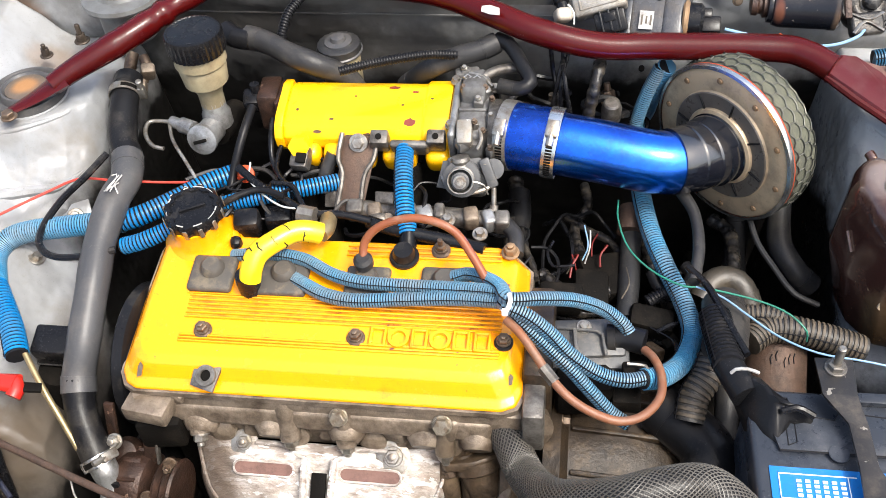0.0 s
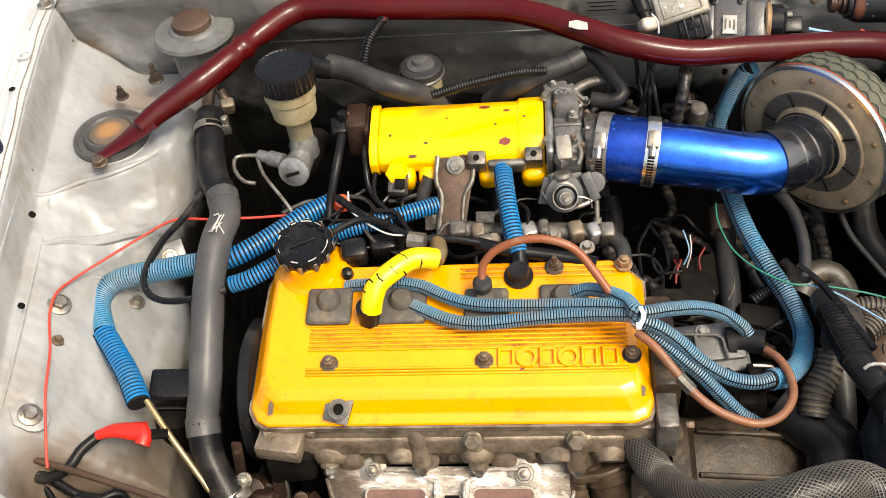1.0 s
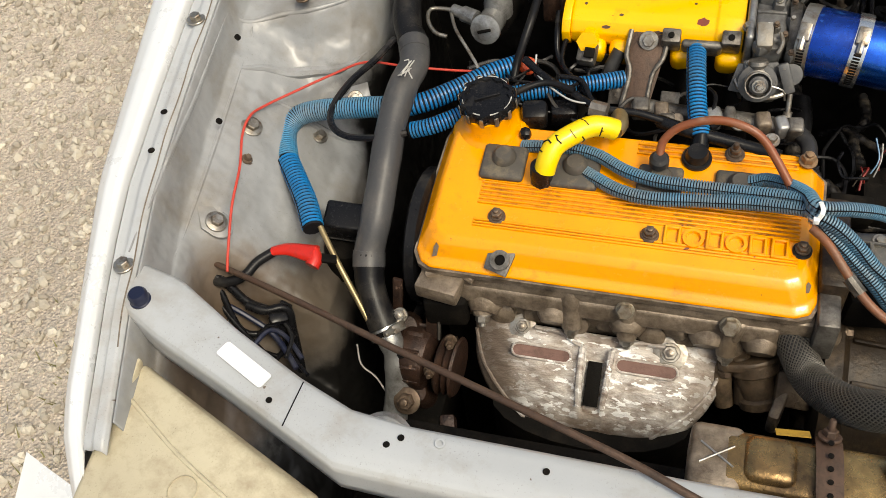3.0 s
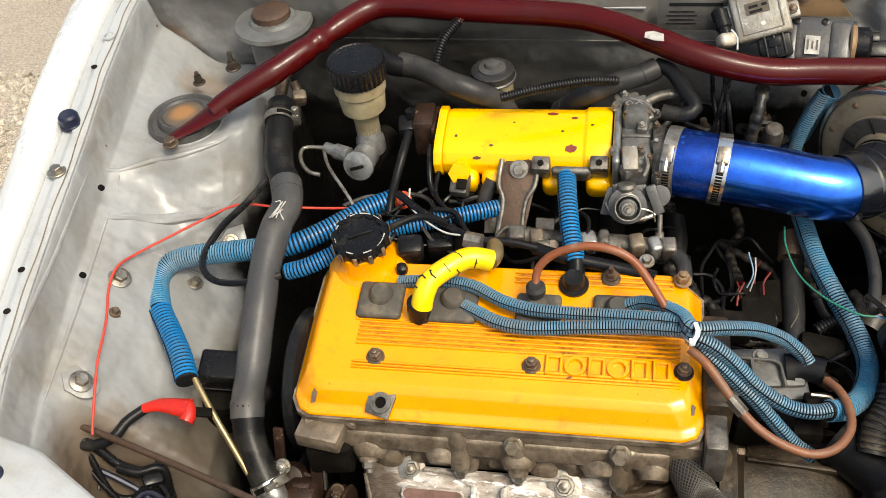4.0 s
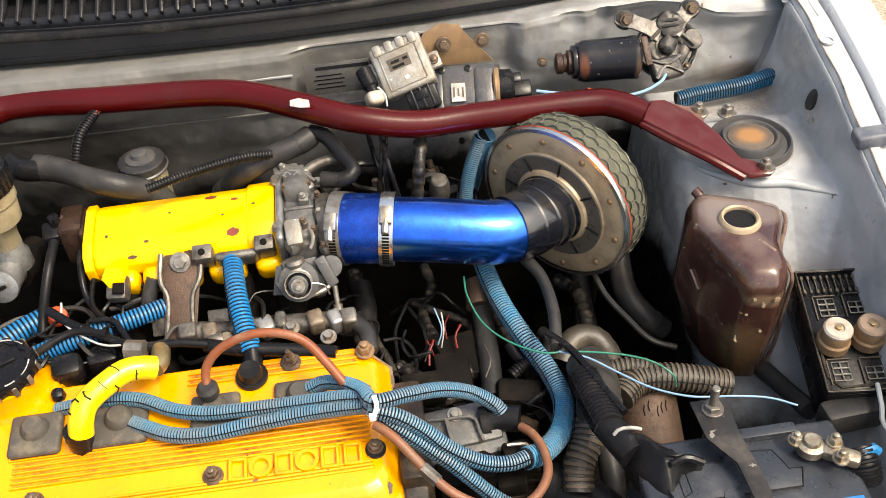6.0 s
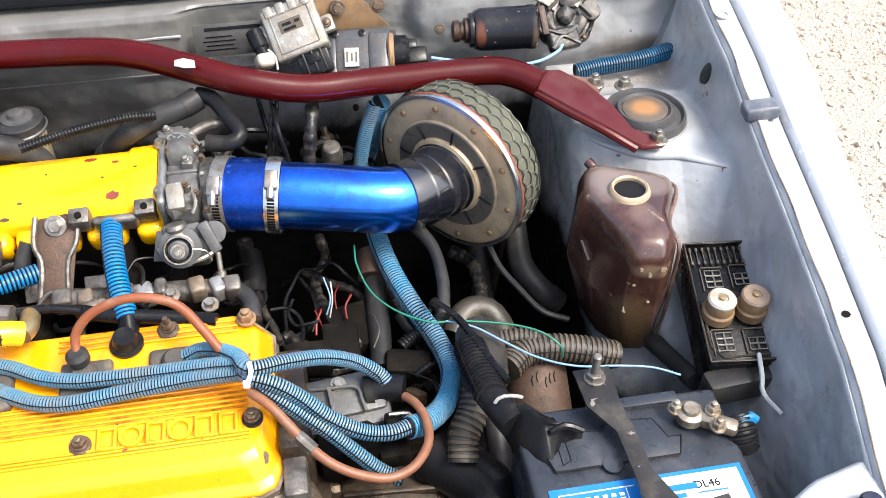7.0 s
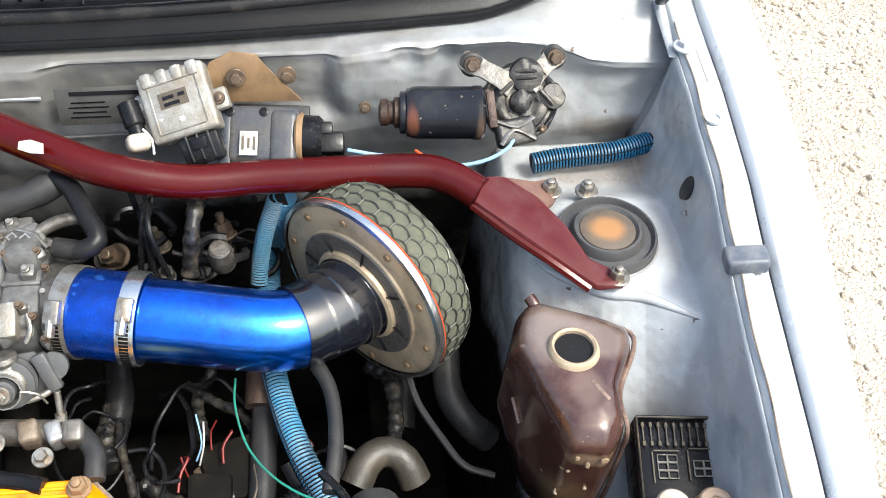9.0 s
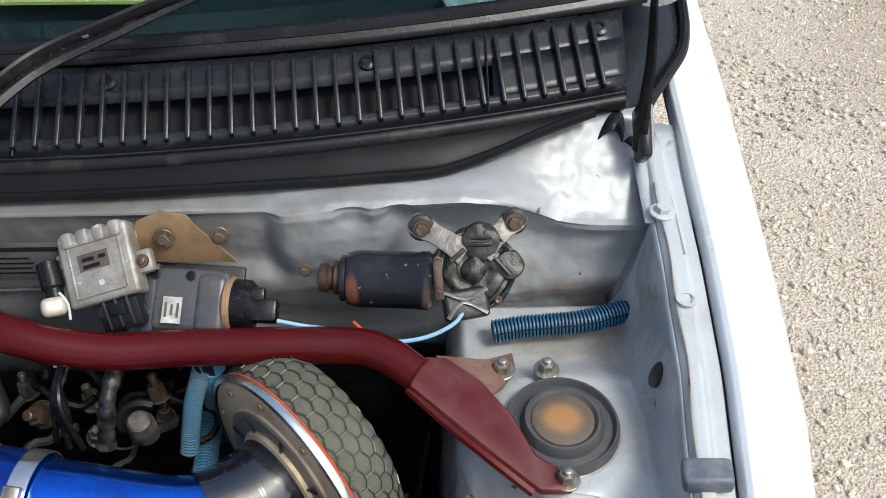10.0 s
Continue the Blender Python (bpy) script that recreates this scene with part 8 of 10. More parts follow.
box((0.026, 0.0012, 0.0008), pose(0.465, 0.317, BZ + 0.0027), 0, bm=bm)
part("label_bars", bm, M["label_blue"], bat)
term = thing("battery_terminal", "corroded lead battery clamp with two bolts", "terminal", at=(0.472, 0.38, 0.76))
part("post", lathe([(0.009, 0), (0.008, 0.018), (0.007, 0.02)], pose(0.470, 0.392, BZ), 18), M["lead"], term)
part("clamp_ring", lathe([(0.0085, 0.004), (0.0128, 0.005), (0.0128, 0.014), (0.0085, 0.016)], pose(0.470, 0.392, BZ), 24), M["lead"], term)
part("clamp_arm", box((0.034, 0.015, 0.012), pose(0.492, 0.378, BZ + 0.010, 0, 0, -32), 0.004), M["lead"], term)
for p in ((0.458, 0.398, BZ + 0.012), (0.489, 0.388, BZ + 0.016), (0.487, 0.370, BZ + 0.016)):
    part("clamp_bolt", hexhead(0.0058, 0.006, tilt(p), washer=1.3, stud=0.004), M["lead"], term)
strap = thing("battery_strap", "black twisted steel hold-down strap over the battery", "battery strap", at=(0.40, 0.35, 0.755))
s0, s1 = V((0.392, 0.436, 0.764)), V((0.413, 0.277, 0.757))
mid = (s0 + s1) / 2
bm = loft([[s0 + V((x * 0.0175, 0.012, z)) for x, z in ((-1, 0), (1, 0), (1, 0.003), (-1, 0.003))], [s0 + V((x * 0.0155, -0.030, z)) for x, z in ((-1, 0), (1, 0), (1, 0.003), (-1, 0.003))],
           [mid + V((x * 0.0085 + 0.002, 0.022, z - 0.001)) for x, z in ((-1, 0), (1, 0), (1, 0.003), (-1, 0.003))], [mid + V((x * 0.0085 + 0.004, -0.022, z - 0.001)) for x, z in ((-1, 0), (1, 0), (1, 0.003), (-1, 0.003))],
           [s1 + V((x * 0.0150, 0.030, z)) for x, z in ((-1, 0), (1, 0), (1, 0.003), (-1, 0.003))], [s1 + V((x * 0.0185, -0.012, z)) for x, z in ((-1, 0), (1, 0), (1, 0.003), (-1, 0.003))]], bevel=0.0008)
part("strip", bm, mat("worn_black_strap_paint", (0.016, 0.015, 0.015), (0.028, 0.025, 0.023), 0.35, 0.2, 20, (0.08, 0.065, 0.05), 0.25, 50, (0.22, 0.20, 0.17), 0.26, 70, 0.2), strap)
part("stud", lathe([(0.004, -0.05), (0.004, 0.030), (0.003, 0.031)], tilt(s0 + V((0, 0, 0.003))), 12), M["steel"], strap)
part("strap_nut", hexhead(0.008, 0.006, tilt(s0 + V((0, 0, 0.003))), washer=1.3), M["alloy"], strap)
part("strap_nut", hexhead(0.0085, 0.007, tilt(s1 + V((0, 0, 0.003))), washer=1.4, stud=0.008), M["alloy"], strap)
conduit([(0.512, 0.387, 0.745), (0.513, 0.374, 0.738), (0.514, 0.365, 0.725)], 0.0165, M["rubber"], "black ribbed sleeve on the battery cable", pitch=0.005)
cable("cable_tape", [(0.511, 0.377, 0.752), (0.524, 0.38, 0.752), (0.528, 0.377, 0.748)], 0.005, M["conduit"], "blue tape end on the battery cable", "tape")
# cover of the other terminal and its thick cable
tc = thing("terminal_cover", "matt black rubber terminal boot on a thick cable", "terminal boot", at=(0.324, 0.402, 0.75))
edge = [V(p) for p in [(0.298, 0.437, 0.752), (0.31, 0.433, 0.764), (0.324, 0.427, 0.766), (0.336, 0.41, 0.766), (0.352, 0.398, 0.764), (0.369, 0.387, 0.762), (0.366, 0.386, 0.752), (0.349, 0.385, 0.757), (0.342, 0.373, 0.752), (0.337, 0.36, 0.744), (0.324, 0.372, 0.744), (0.311, 0.388, 0.738), (0.304, 0.417, 0.738)]]
mid_b = sum(edge, Vector()) / len(edge) + V((0, 0, 0.012))
bm = bmesh.new()
rings_b = [[bm.verts.new(mid_b.lerp(p, k) - V((0, 0, 0.010 * k ** 4 + 0.002 * math.sin(9 * k + i)))) for i, p in enumerate(edge)] for k in (0.15, 0.4, 0.65, 0.85, 1.0)]
for a, b in zip(rings_b, rings_b[1:]):
    for i in range(len(edge)):
        bm.faces.new((a[i], a[(i + 1) % len(edge)], b[(i + 1) % len(edge)], b[i]))
bm.faces.new(rings_b[0])
boot = part("boot", bm, M["rubber"], tc, angle=60)
so = boot.modifiers.new("thickness", "SOLIDIFY")
so.thickness = 0.003
part("cable_end", sweep([(0.295, 0.456, 0.748), (0.303, 0.435, 0.748), (0.313, 0.413, 0.746)], 0.015, 14), M["rubber"], tc)
part("boot_curl", sweep([(0.339, 0.386, 0.764), (0.352, 0.388, 0.768), (0.367, 0.384, 0.762)], 0.0035, 8), M["plastic"], tc)
part("tie", sweep([(0.296, 0.423, 0.768), (0.301, 0.423, 0.775), (0.312, 0.422, 0.776), (0.322, 0.423, 0.77)], 0.0017, 6), M["card"], tc, "white plastic tie")
conduit([(0.291, 0.517, 0.74), (0.294, 0.48, 0.745), (0.298, 0.443, 0.752)], 0.0165, M["rubber"], "black ribbed battery cable sleeve", pitch=0.006)

# ---- fuse box ----
M["relay_tan"] = mat("brown_relay_lid", (0.30, 0.22, 0.16), (0.24, 0.17, 0.12), 0.4, 0.1, 30, (0.16, 0.11, 0.07), 0.3, 40, bump=0.1)
M["relay_white"] = mat("yellowed_relay_can", (0.55, 0.51, 0.45), (0.42, 0.37, 0.30), 0.35, 0.2, 30, (0.22, 0.15, 0.09), 0.35, 40, bump=0.1)
fz = thing("fuse_box", "open black fuse box tray with sockets and two round relays", "fuse box", at=(0.565, 0.53, 0.73))
FZ = pose(0.560, 0.520, 0.752, 14.5, 0, -6)
part("tray", box((0.074, 0.140, 0.045), FZ @ pose(0, 0, -0.023), 0.004), M["plastic"], fz)
for sx, sy, w, h in ((0, 0.068, 0.072, 0.003), (0, -0.068, 0.072, 0.003), (0.0355, 0, 0.003, 0.136), (-0.0355, 0, 0.003, 0.136)):
    part("rim", box((w, h, 0.006), FZ @ pose(sx, sy, 0.003), 0.001), M["plastic"], fz)
    # paler strips paint the shine along the rim's edges
    part("worn_edge", sweep([FZ @ V((sx - (w / 2 if w > h else 0), sy - (h / 2 if h > w else 0), 0.0062)), FZ @ V((sx, sy, 0.0063)), FZ @ V((sx + (w / 2 if w > h else 0), sy + (h / 2 if h > w else 0), 0.0062))], 0.0007, 4), M["conduit_grey"], fz)
for i in range(10):
    bm = box((0.0030, 0.0045, 0.003), FZ @ pose(-0.030 + i * 0.0066, 0.046, 0.0018), 0.0006, 1)
    box((0.0030, 0.0045, 0.003), FZ @ pose(-0.030 + i * 0.0066, 0.062, 0.0018), 0.0006, 1, bm)
    box((0.0010, 0.014, 0.002), FZ @ pose(-0.030 + i * 0.0066, 0.054, 0.0012), 0, bm=bm)
    part("fuse_slot", bm, M["conduit_grey"], fz)
for x, y in ((-0.012, 0.026), (0.018, 0.028), (-0.016, -0.046), (0.016, -0.046)):
    for i in range(2):
        for j in range(2 if x > 0 else 3):
            cxs, cys = x - 0.004 + i * 0.0085, y - 0.006 + j * 0.0068
            part("relay_contact", sweep([FZ @ V((cxs + a * 0.0038, cys + b * 0.0030, 0.0014)) for a, b in ((-1, -1), (1, -1), (1, 1), (-1, 1), (-1, -1))], 0.0007, 4, smooth_line=False), M["igniter"], fz)
    bm = box((0.022, 0.0012, 0.002), FZ @ pose(x, y + 0.014, 0.001), 0)
    box((0.0012, 0.026, 0.002), FZ @ pose(x - 0.012, y, 0.001), 0, bm=bm)
    part("outline", bm, M["conduit_grey"], fz)
part("corner_trace", sweep([FZ @ V(p) for p in ((0.030, -0.04, 0.001), (0.030, -0.060, 0.001), (-0.02, -0.062, 0.001), (-0.030, -0.050, 0.001), (-0.030, 0.0, 0.001))], 0.0012, 4, smooth_line=False), M["conduit_grey"], fz)
for x, y, mt in ((-0.018, -0.016, "cream"), (0.016, -0.014, "tan")):
    rl = thing("round_relay", "cylindrical %s relay plugged into the fuse box" % ("white" if mt == "cream" else "brown"), "relay", "round relays", at=FZ @ V((x, y, 0.02)))
    m = FZ @ pose(x, y, 0, -8, 0, 0)
    # tan sides and paler lids put the relays' shade and top light into colour
    part("can", lathe([(0.0160, 0.002), (0.0160, 0.012), (0.0140, 0.014), (0.0142, 0.026), (0.0125, 0.029), (0.006, 0.029), (0.005, 0.0275), (0.003, 0.0275)], m, 32), M["tan"], rl)
    part("lid_disc", lathe([(0.0140, 0.0255), (0.0142, 0.0285), (0.0125, 0.0305), (0.006, 0.0305), (0.005, 0.0290), (0.003, 0.0290)], m, 32), M["relay_white"] if mt == "cream" else M["relay_tan"], rl, "relay lid in a paler tone, as lit from above")
    part("top_mark", lathe([(0.003, 0.0285), (0.003, 0.0315), (0.0015, 0.0318)], m, 16), M["gold"], rl)
fb = thing("fuse_bracket", "grimy steel bracket below the fuse box", "bracket", at=(0.564, 0.454, 0.7))
part("rail", box((0.090, 0.026, 0.030), Matrix.Translation(V((0.556, 0.449, 0.712))) @ pose(0, 0, 0, 0, 0, 4), 0.006), M["rubber_grey"], fb)
part("end_block", box((0.022, 0.030, 0.034), Matrix.Translation(V((0.593, 0.446, 0.715))), 0.004), M["rusty"], fb)
cable("white_wire", [(0.566, 0.457, 0.742), (0.56, 0.433, 0.738), (0.558, 0.42, 0.728), (0.569, 0.4, 0.72)], 0.0024, M["white_wire"], "stiff white wire hanging from the fuse box", "wire")
for k, (a, mt) in enumerate(((1300, "green_wire"), (1310, "red_wire"), (1320, "white_wire"), (1330, "blue_wire"), (1294, "white_wire"))):
    p0, p1, p2 = V((0.585, 0.44, 0.7)), V((0.6, 0.449, 0.64)), V((0.619, 0.467, 0.55))
    off = V(((k - 2) * 0.006, 0.002 * k, 0))
    cable("loom_wire", [p0 + off, p1 + off * 0.5, p2 + off * 1.5], 0.0017, M[mt], "thin coloured wire below the fuse box", "wire", 6, "fuse box wires")

# ---- brown tank ----
M["neck_tan"] = mat("stained_tan_neck", (0.42, 0.34, 0.24), (0.30, 0.22, 0.14), 0.5, 0.1, 40, (0.16, 0.10, 0.06), 0.3, 60, bump=0.2)
M["tank_edge"] = mat("rubbed_brown_edge", (0.20, 0.13, 0.10), (0.10, 0.055, 0.042), 0.3, 0.2, 50, (0.30, 0.22, 0.17), 0.3, 70, bump=0.15, coat=0.4)
tk = thing("header_tank", "worn brown painted metal tank with an open filler neck", "tank", at=(0.5, 0.62, 0.72))
RIM = [(0.456, 0.695), (0.516, 0.670), (0.537, 0.657), (0.535, 0.638), (0.513, 0.596), (0.511, 0.562), (0.494, 0.541), (0.464, 0.547), (0.444, 0.602), (0.431, 0.648), (0.441, 0.680)]
TOP = [(0.459, 0.672), (0.506, 0.652), (0.521, 0.640), (0.519, 0.626), (0.503, 0.592), (0.496, 0.575), (0.486, 0.572), (0.474, 0.579), (0.458, 0.610), (0.449, 0.634), (0.452, 0.662)]
WAIST = [(0.458, 0.695), (0.516, 0.672), (0.540, 0.657), (0.540, 0.636), (0.524, 0.600), (0.514, 0.566), (0.492, 0.542), (0.458, 0.550), (0.434, 0.600), (0.424, 0.646), (0.438, 0.680)]
FOOT = [(0.463, 0.668), (0.500, 0.655), (0.520, 0.642), (0.520, 0.622), (0.514, 0.595), (0.504, 0.563), (0.490, 0.552), (0.470, 0.556), (0.448, 0.588), (0.441, 0.622), (0.448, 0.652)]
M["tank"] = stained("dusty_topped_brown_tank_paint", M["tank"], (((0.470, 0.648, 0.820), (0.034, 0.034, 0.016), (0.27, 0.22, 0.19), 0.6), ((0.505, 0.636, 0.818), (0.026, 0.022, 0.014), (0.23, 0.18, 0.15), 0.5), ((0.482, 0.590, 0.820), (0.014, 0.020, 0.012), (0.20, 0.14, 0.11), 0.4), ((0.486, 0.548, 0.785), (0.026, 0.012, 0.010), (0.27, 0.19, 0.12), 0.55), ((0.470, 0.556, 0.70), (0.03, 0.02, 0.05), (0.16, 0.11, 0.05), 0.45)))
ring = lambda outline, z: [(x, y, z) for x, y in outline]
mid_ring = [((a[0] + b[0]) / 2 + (a[0] - b[0]) * 0.16, (a[1] + b[1]) / 2 + (a[1] - b[1]) * 0.16, 0.8155) for a, b in zip(RIM, TOP)]
shell = loft([ring(FOOT, 0.655), ring(WAIST, 0.722), ring(RIM, 0.800), mid_ring, ring(TOP, 0.8215)], bevel=0.005, seg=3)
part("shell", shell, M["tank"], tk, angle=70)
nk = V((0.479, 0.627, 0.8215))
part("neck", lathe([(0.0232, -0.003), (0.0215, 0.002), (0.0205, 0.0045), (0.0185, 0.0060), (0.0165, 0.0045), (0.0158, -0.004)], tilt(nk), 40, cap=False), M["neck_tan"], tk, "stained filler neck")
part("neck_hole", lathe([(0.0162, -0.002), (0.0162, 0.0012)], tilt(nk), 28), M["ink"], tk)
part("spout_nub", sweep([(0.460, 0.678, 0.806), (0.457, 0.686, 0.812), (0.454, 0.692, 0.814)], 0.0055, 12), M["tank"], tk)
part("seam_flange", sweep([(x + 0.002, y, 0.799) for x, y in RIM[1:6]] + [(0.516, 0.566, 0.755), (0.512, 0.562, 0.70), (0.505, 0.562, 0.66)], 0.0022, 8), M["tank_edge"], tk, "worn seam edge")
part("dimple", box((0.004, 0.022, 0.003), tilt((0.493, 0.586, 0.8205), 0, 0, 28), 0.0012), M["tank_edge"], tk)
part("side_bead", sweep([(0.432, 0.622, 0.765), (0.436, 0.604, 0.752)], 0.0016, 6), M["tank_edge"], tk)
for x, y, z, w, h in ((0.491, 0.5405, 0.789, 0.0035, 0.0022), (0.478, 0.541, 0.783, 0.0018, 0.003), (0.470, 0.545, 0.788, 0.0018, 0.0016), (0.466, 0.548, 0.765, 0.002, 0.0016), (0.482, 0.543, 0.742, 0.0015, 0.0012), (0.461, 0.551, 0.728, 0.0022, 0.006)):
    part("paint_chip", prism([(-w, -h * 0.5), (w * 0.5, -h), (w, h * 0.3), (0.1 * w, h), (-w * 0.7, h * 0.6)], -0.001, 0.0012, Matrix.Translation((x, y, z)) @ pose(0, 0, 0, 82, 0, 8)), M["neck_tan"], tk, "pale chip in the paint")

# ---- distributor and coil ----
ds = thing("distributor", "grey and black distributor housing beside the engine", "distributor", at=(0.18, 0.46, 0.73))
part("housing", box((0.060, 0.075, 0.055), pose(0.160, 0.478, 0.680, 6, 0, 5), 0.008), M["dark"], ds)
part("cover_plate", box((0.078, 0.045, 0.020), Matrix.Translation(V((0.163, 0.499, 0.708))) @ pose(0, 0, 0, 12, 0, 6), 0.005), M["dist_grey"], ds)
part("lower_block", box((0.085, 0.034, 0.040), Matrix.Translation(V((0.165, 0.485, 0.69))) @ pose(0, 0, 0, 12, 0, 4), 0.006), M["dist_grey"], ds)
part("coil_boot", sweep([(0.187, 0.5, 0.712), (0.204, 0.5, 0.715), (0.222, 0.495, 0.716)], 0.0135, 18), M["rubber"], ds, "black rubber coil boot")
part("boot_collar", lathe([(0.0165, -0.004), (0.0165, 0.004)], along((0.189, 0.5, 0.712), (0.207, 0.5, 0.715)), 22), M["rubber"], ds)
part("connector", box((0.028, 0.020, 0.018), Matrix.Translation(V((0.213, 0.459, 0.71))) @ pose(0, 0, 0, 0, 0, 5), 0.003), M["dark"], ds)
part("clip", sweep([(0.203, 0.458, 0.727), (0.222, 0.456, 0.727), (0.225, 0.446, 0.725), (0.217, 0.437, 0.722)], 0.0018, 6), M["steel"], ds)
part("lower_plug", box((0.030, 0.022, 0.02), Matrix.Translation(V((0.205, 0.447, 0.68))), 0.004), M["dark"], ds)
part("cover_bead", sweep([(0.131, 0.504, 0.722), (0.154, 0.502, 0.723), (0.176, 0.5, 0.723), (0.18, 0.486, 0.72), (0.183, 0.475, 0.716)], 0.0018, 8), M["dist_grey"], ds)
part("cover_rib", box((0.004, 0.030, 0.010), Matrix.Translation(V((0.151, 0.485, 0.72))) @ pose(0, 0, 0, 12, 0, 6), 0.001), M["dist_grey"], ds)
for p in ((0.159, 0.508, 0.72), (0.146, 0.482, 0.708)):
    part("screw", hexhead(0.005, 0.004, tilt(p, 15)), M["steel"], ds)

M["bent_hose"] = mat("dusty_brown_grey_hose", (0.026, 0.023, 0.020), (0.042, 0.037, 0.030), 0.45, 0.0, 14, (0.09, 0.072, 0.05), 0.28, 30, bump=0.3)
# ---- deep pipes, hoses and loose wiring on the right of the engine ----
hose([(0.216, 0.708, 0.69), (0.212, 0.669, 0.68), (0.21, 0.618, 0.67), (0.207, 0.57, 0.66)], 0.0125, "stained rubber pipe standing behind the distributor", "rubber_grey")
hose([(0.212, 0.712, 0.7), (0.21, 0.681, 0.69)], 0.0150, "brown rusty pipe end below the blue pipe", "rusty")
hose([(0.075, 0.733, 0.7), (0.079, 0.697, 0.69), (0.073, 0.664, 0.68)], 0.013, "black coolant hose below the throttle body", "rubber")
hose([(0.261, 0.683, 0.76), (0.276, 0.65, 0.755), (0.279, 0.603, 0.75), (0.272, 0.557, 0.745)], 0.0065, "printed black rubber fuel hose", "rubber_grey")
hose([(0.234, 0.62, 0.69), (0.244, 0.603, 0.68), (0.261, 0.594, 0.68), (0.28, 0.623, 0.68), (0.273, 0.641, 0.68)], 0.007, "looped thin black hose", "rubber")
hose([(0.354, 0.789, 0.62), (0.348, 0.739, 0.61), (0.344, 0.7, 0.6)], 0.014, "dark upright hose in the shade of the filter", "rubber")
hose([(0.293, 0.614, 0.650), (0.305, 0.632, 0.66), (0.322, 0.640, 0.662), (0.339, 0.634, 0.658), (0.350, 0.618, 0.640)], 0.0150, "dusty grey bent coolant hose", "bent_hose")
hose([(0.307, 0.562, 0.705), (0.309, 0.522, 0.715), (0.3, 0.485, 0.725)], 0.022, "taped black hose junction", "rubber_grey")
hose([(0.393, 0.776, 0.69), (0.391, 0.737, 0.67), (0.392, 0.704, 0.655), (0.409, 0.678, 0.64), (0.429, 0.672, 0.62)], 0.0145, "dusty taped wiring trunk below the filter", "rubber_grey")
hose([(0.244, 0.47, 0.64), (0.269, 0.449, 0.635), (0.293, 0.421, 0.63), (0.293, 0.389, 0.62)], 0.030, "thick black lower hose beside the battery", "rubber")
hose([(0.313, 0.508, 0.66), (0.313, 0.466, 0.64), (0.308, 0.426, 0.62)], 0.013, "grey rubber cable beside the battery", "rubber_grey")
hose([(0.502, 0.564, 0.66), (0.515, 0.525, 0.665), (0.522, 0.481, 0.68)], 0.010, "dusty hose from the tank to the bracket", "rubber_grey")
conduit([(0.293, 0.493, 0.7), (0.286, 0.474, 0.69), (0.274, 0.456, 0.68), (0.269, 0.434, 0.665)], 0.0165, M["conduit_grey"], "dusty grey corrugated conduit beside the battery", pitch=0.0075, lining="rubber_grey")
conduit([(0.331, 0.516, 0.7), (0.352, 0.534, 0.7), (0.381, 0.535, 0.7), (0.416, 0.53, 0.695), (0.451, 0.526, 0.685)], 0.0155, M["conduit_grey"], "dusty tan corrugated conduit behind the battery", pitch=0.0062, lining="rubber_grey")
conduit([(0.23, 0.586, 0.675), (0.246, 0.595, 0.68), (0.268, 0.598, 0.69)], 0.008, M["rubber"], "small black corrugated conduit", pitch=0.005)
conduit([(0.331, 0.55, 0.705), (0.349, 0.549, 0.707), (0.371, 0.544, 0.705)], 0.011, M["conduit_grey"], "short dusty conduit behind the battery", pitch=0.0055, lining="rubber_grey")
cable("green_wire", [(0.193, 0.673, 0.75), (0.193, 0.647, 0.745), (0.204, 0.609, 0.74), (0.227, 0.577, 0.74), (0.258, 0.554, 0.742), (0.285, 0.551, 0.742), (0.334, 0.538, 0.742), (0.364, 0.522, 0.742), (0.381, 0.507, 0.735), (0.384, 0.505, 0.72)], 0.0011, M["green_wire"], "thin green wire strung across the bay", "wire")
cable("blue_wire", [(0.274, 0.552, 0.743), (0.3, 0.539, 0.743), (0.324, 0.517, 0.742), (0.352, 0.491, 0.742), (0.387, 0.473, 0.742), (0.429, 0.466, 0.742), (0.46, 0.46, 0.74), (0.484, 0.448, 0.738)], 0.0011, M["blue_wire"], "thin pale blue wire across to the fuse box", "wire")
cable("black_wire", [(0.266, 0.573, 0.75), (0.285, 0.546, 0.75), (0.296, 0.51, 0.755), (0.306, 0.478, 0.757), (0.315, 0.454, 0.757)], 0.0042, M["plastic"], "black wire running to the battery", "wire")
cable("grey_wire", [(0.349, 0.7, 0.7), (0.357, 0.672, 0.69), (0.374, 0.643, 0.68), (0.394, 0.615, 0.67), (0.422, 0.607, 0.66)], 0.0035, M["rubber_grey"], "grey wire below the air filter", "wire")
bx = thing("relay_can", "brown rusty metal can behind the battery", "relay", at=(0.379, 0.536, 0.60))
CM = along((0.368, 0.548, 0.655), (0.362, 0.470, 0.618))
part("can", lathe([(0.030, 0), (0.0345, 0.003), (0.0350, 0.055), (0.0335, 0.058), (0.0310, 0.058), (0.0300, 0.052)], CM, 36), M["rusty"], bx)
part("end_cup", lathe([(0.030, 0.050), (0.001, 0.050)], CM, 32), M["dark"], bx, "dark hollow end")
for k, (u, h) in enumerate(((-0.5, 0.018), (-0.34, 0.020), (-0.2, 0.024), (0.05, 0.018), (0.2, 0.022))):
    p = [CM @ V((0.0351 * math.cos(radians(90 + 57 * (u + d))), 0.0351 * math.sin(radians(90 + 57 * (u + d))), h + e)) for d, e in ((0, -0.005), (0.05, 0.0), (0.02, 0.006))]
    part("scratch_mark", sweep(p, 0.0006, 4, smooth_line=False), M["ink"], bx)
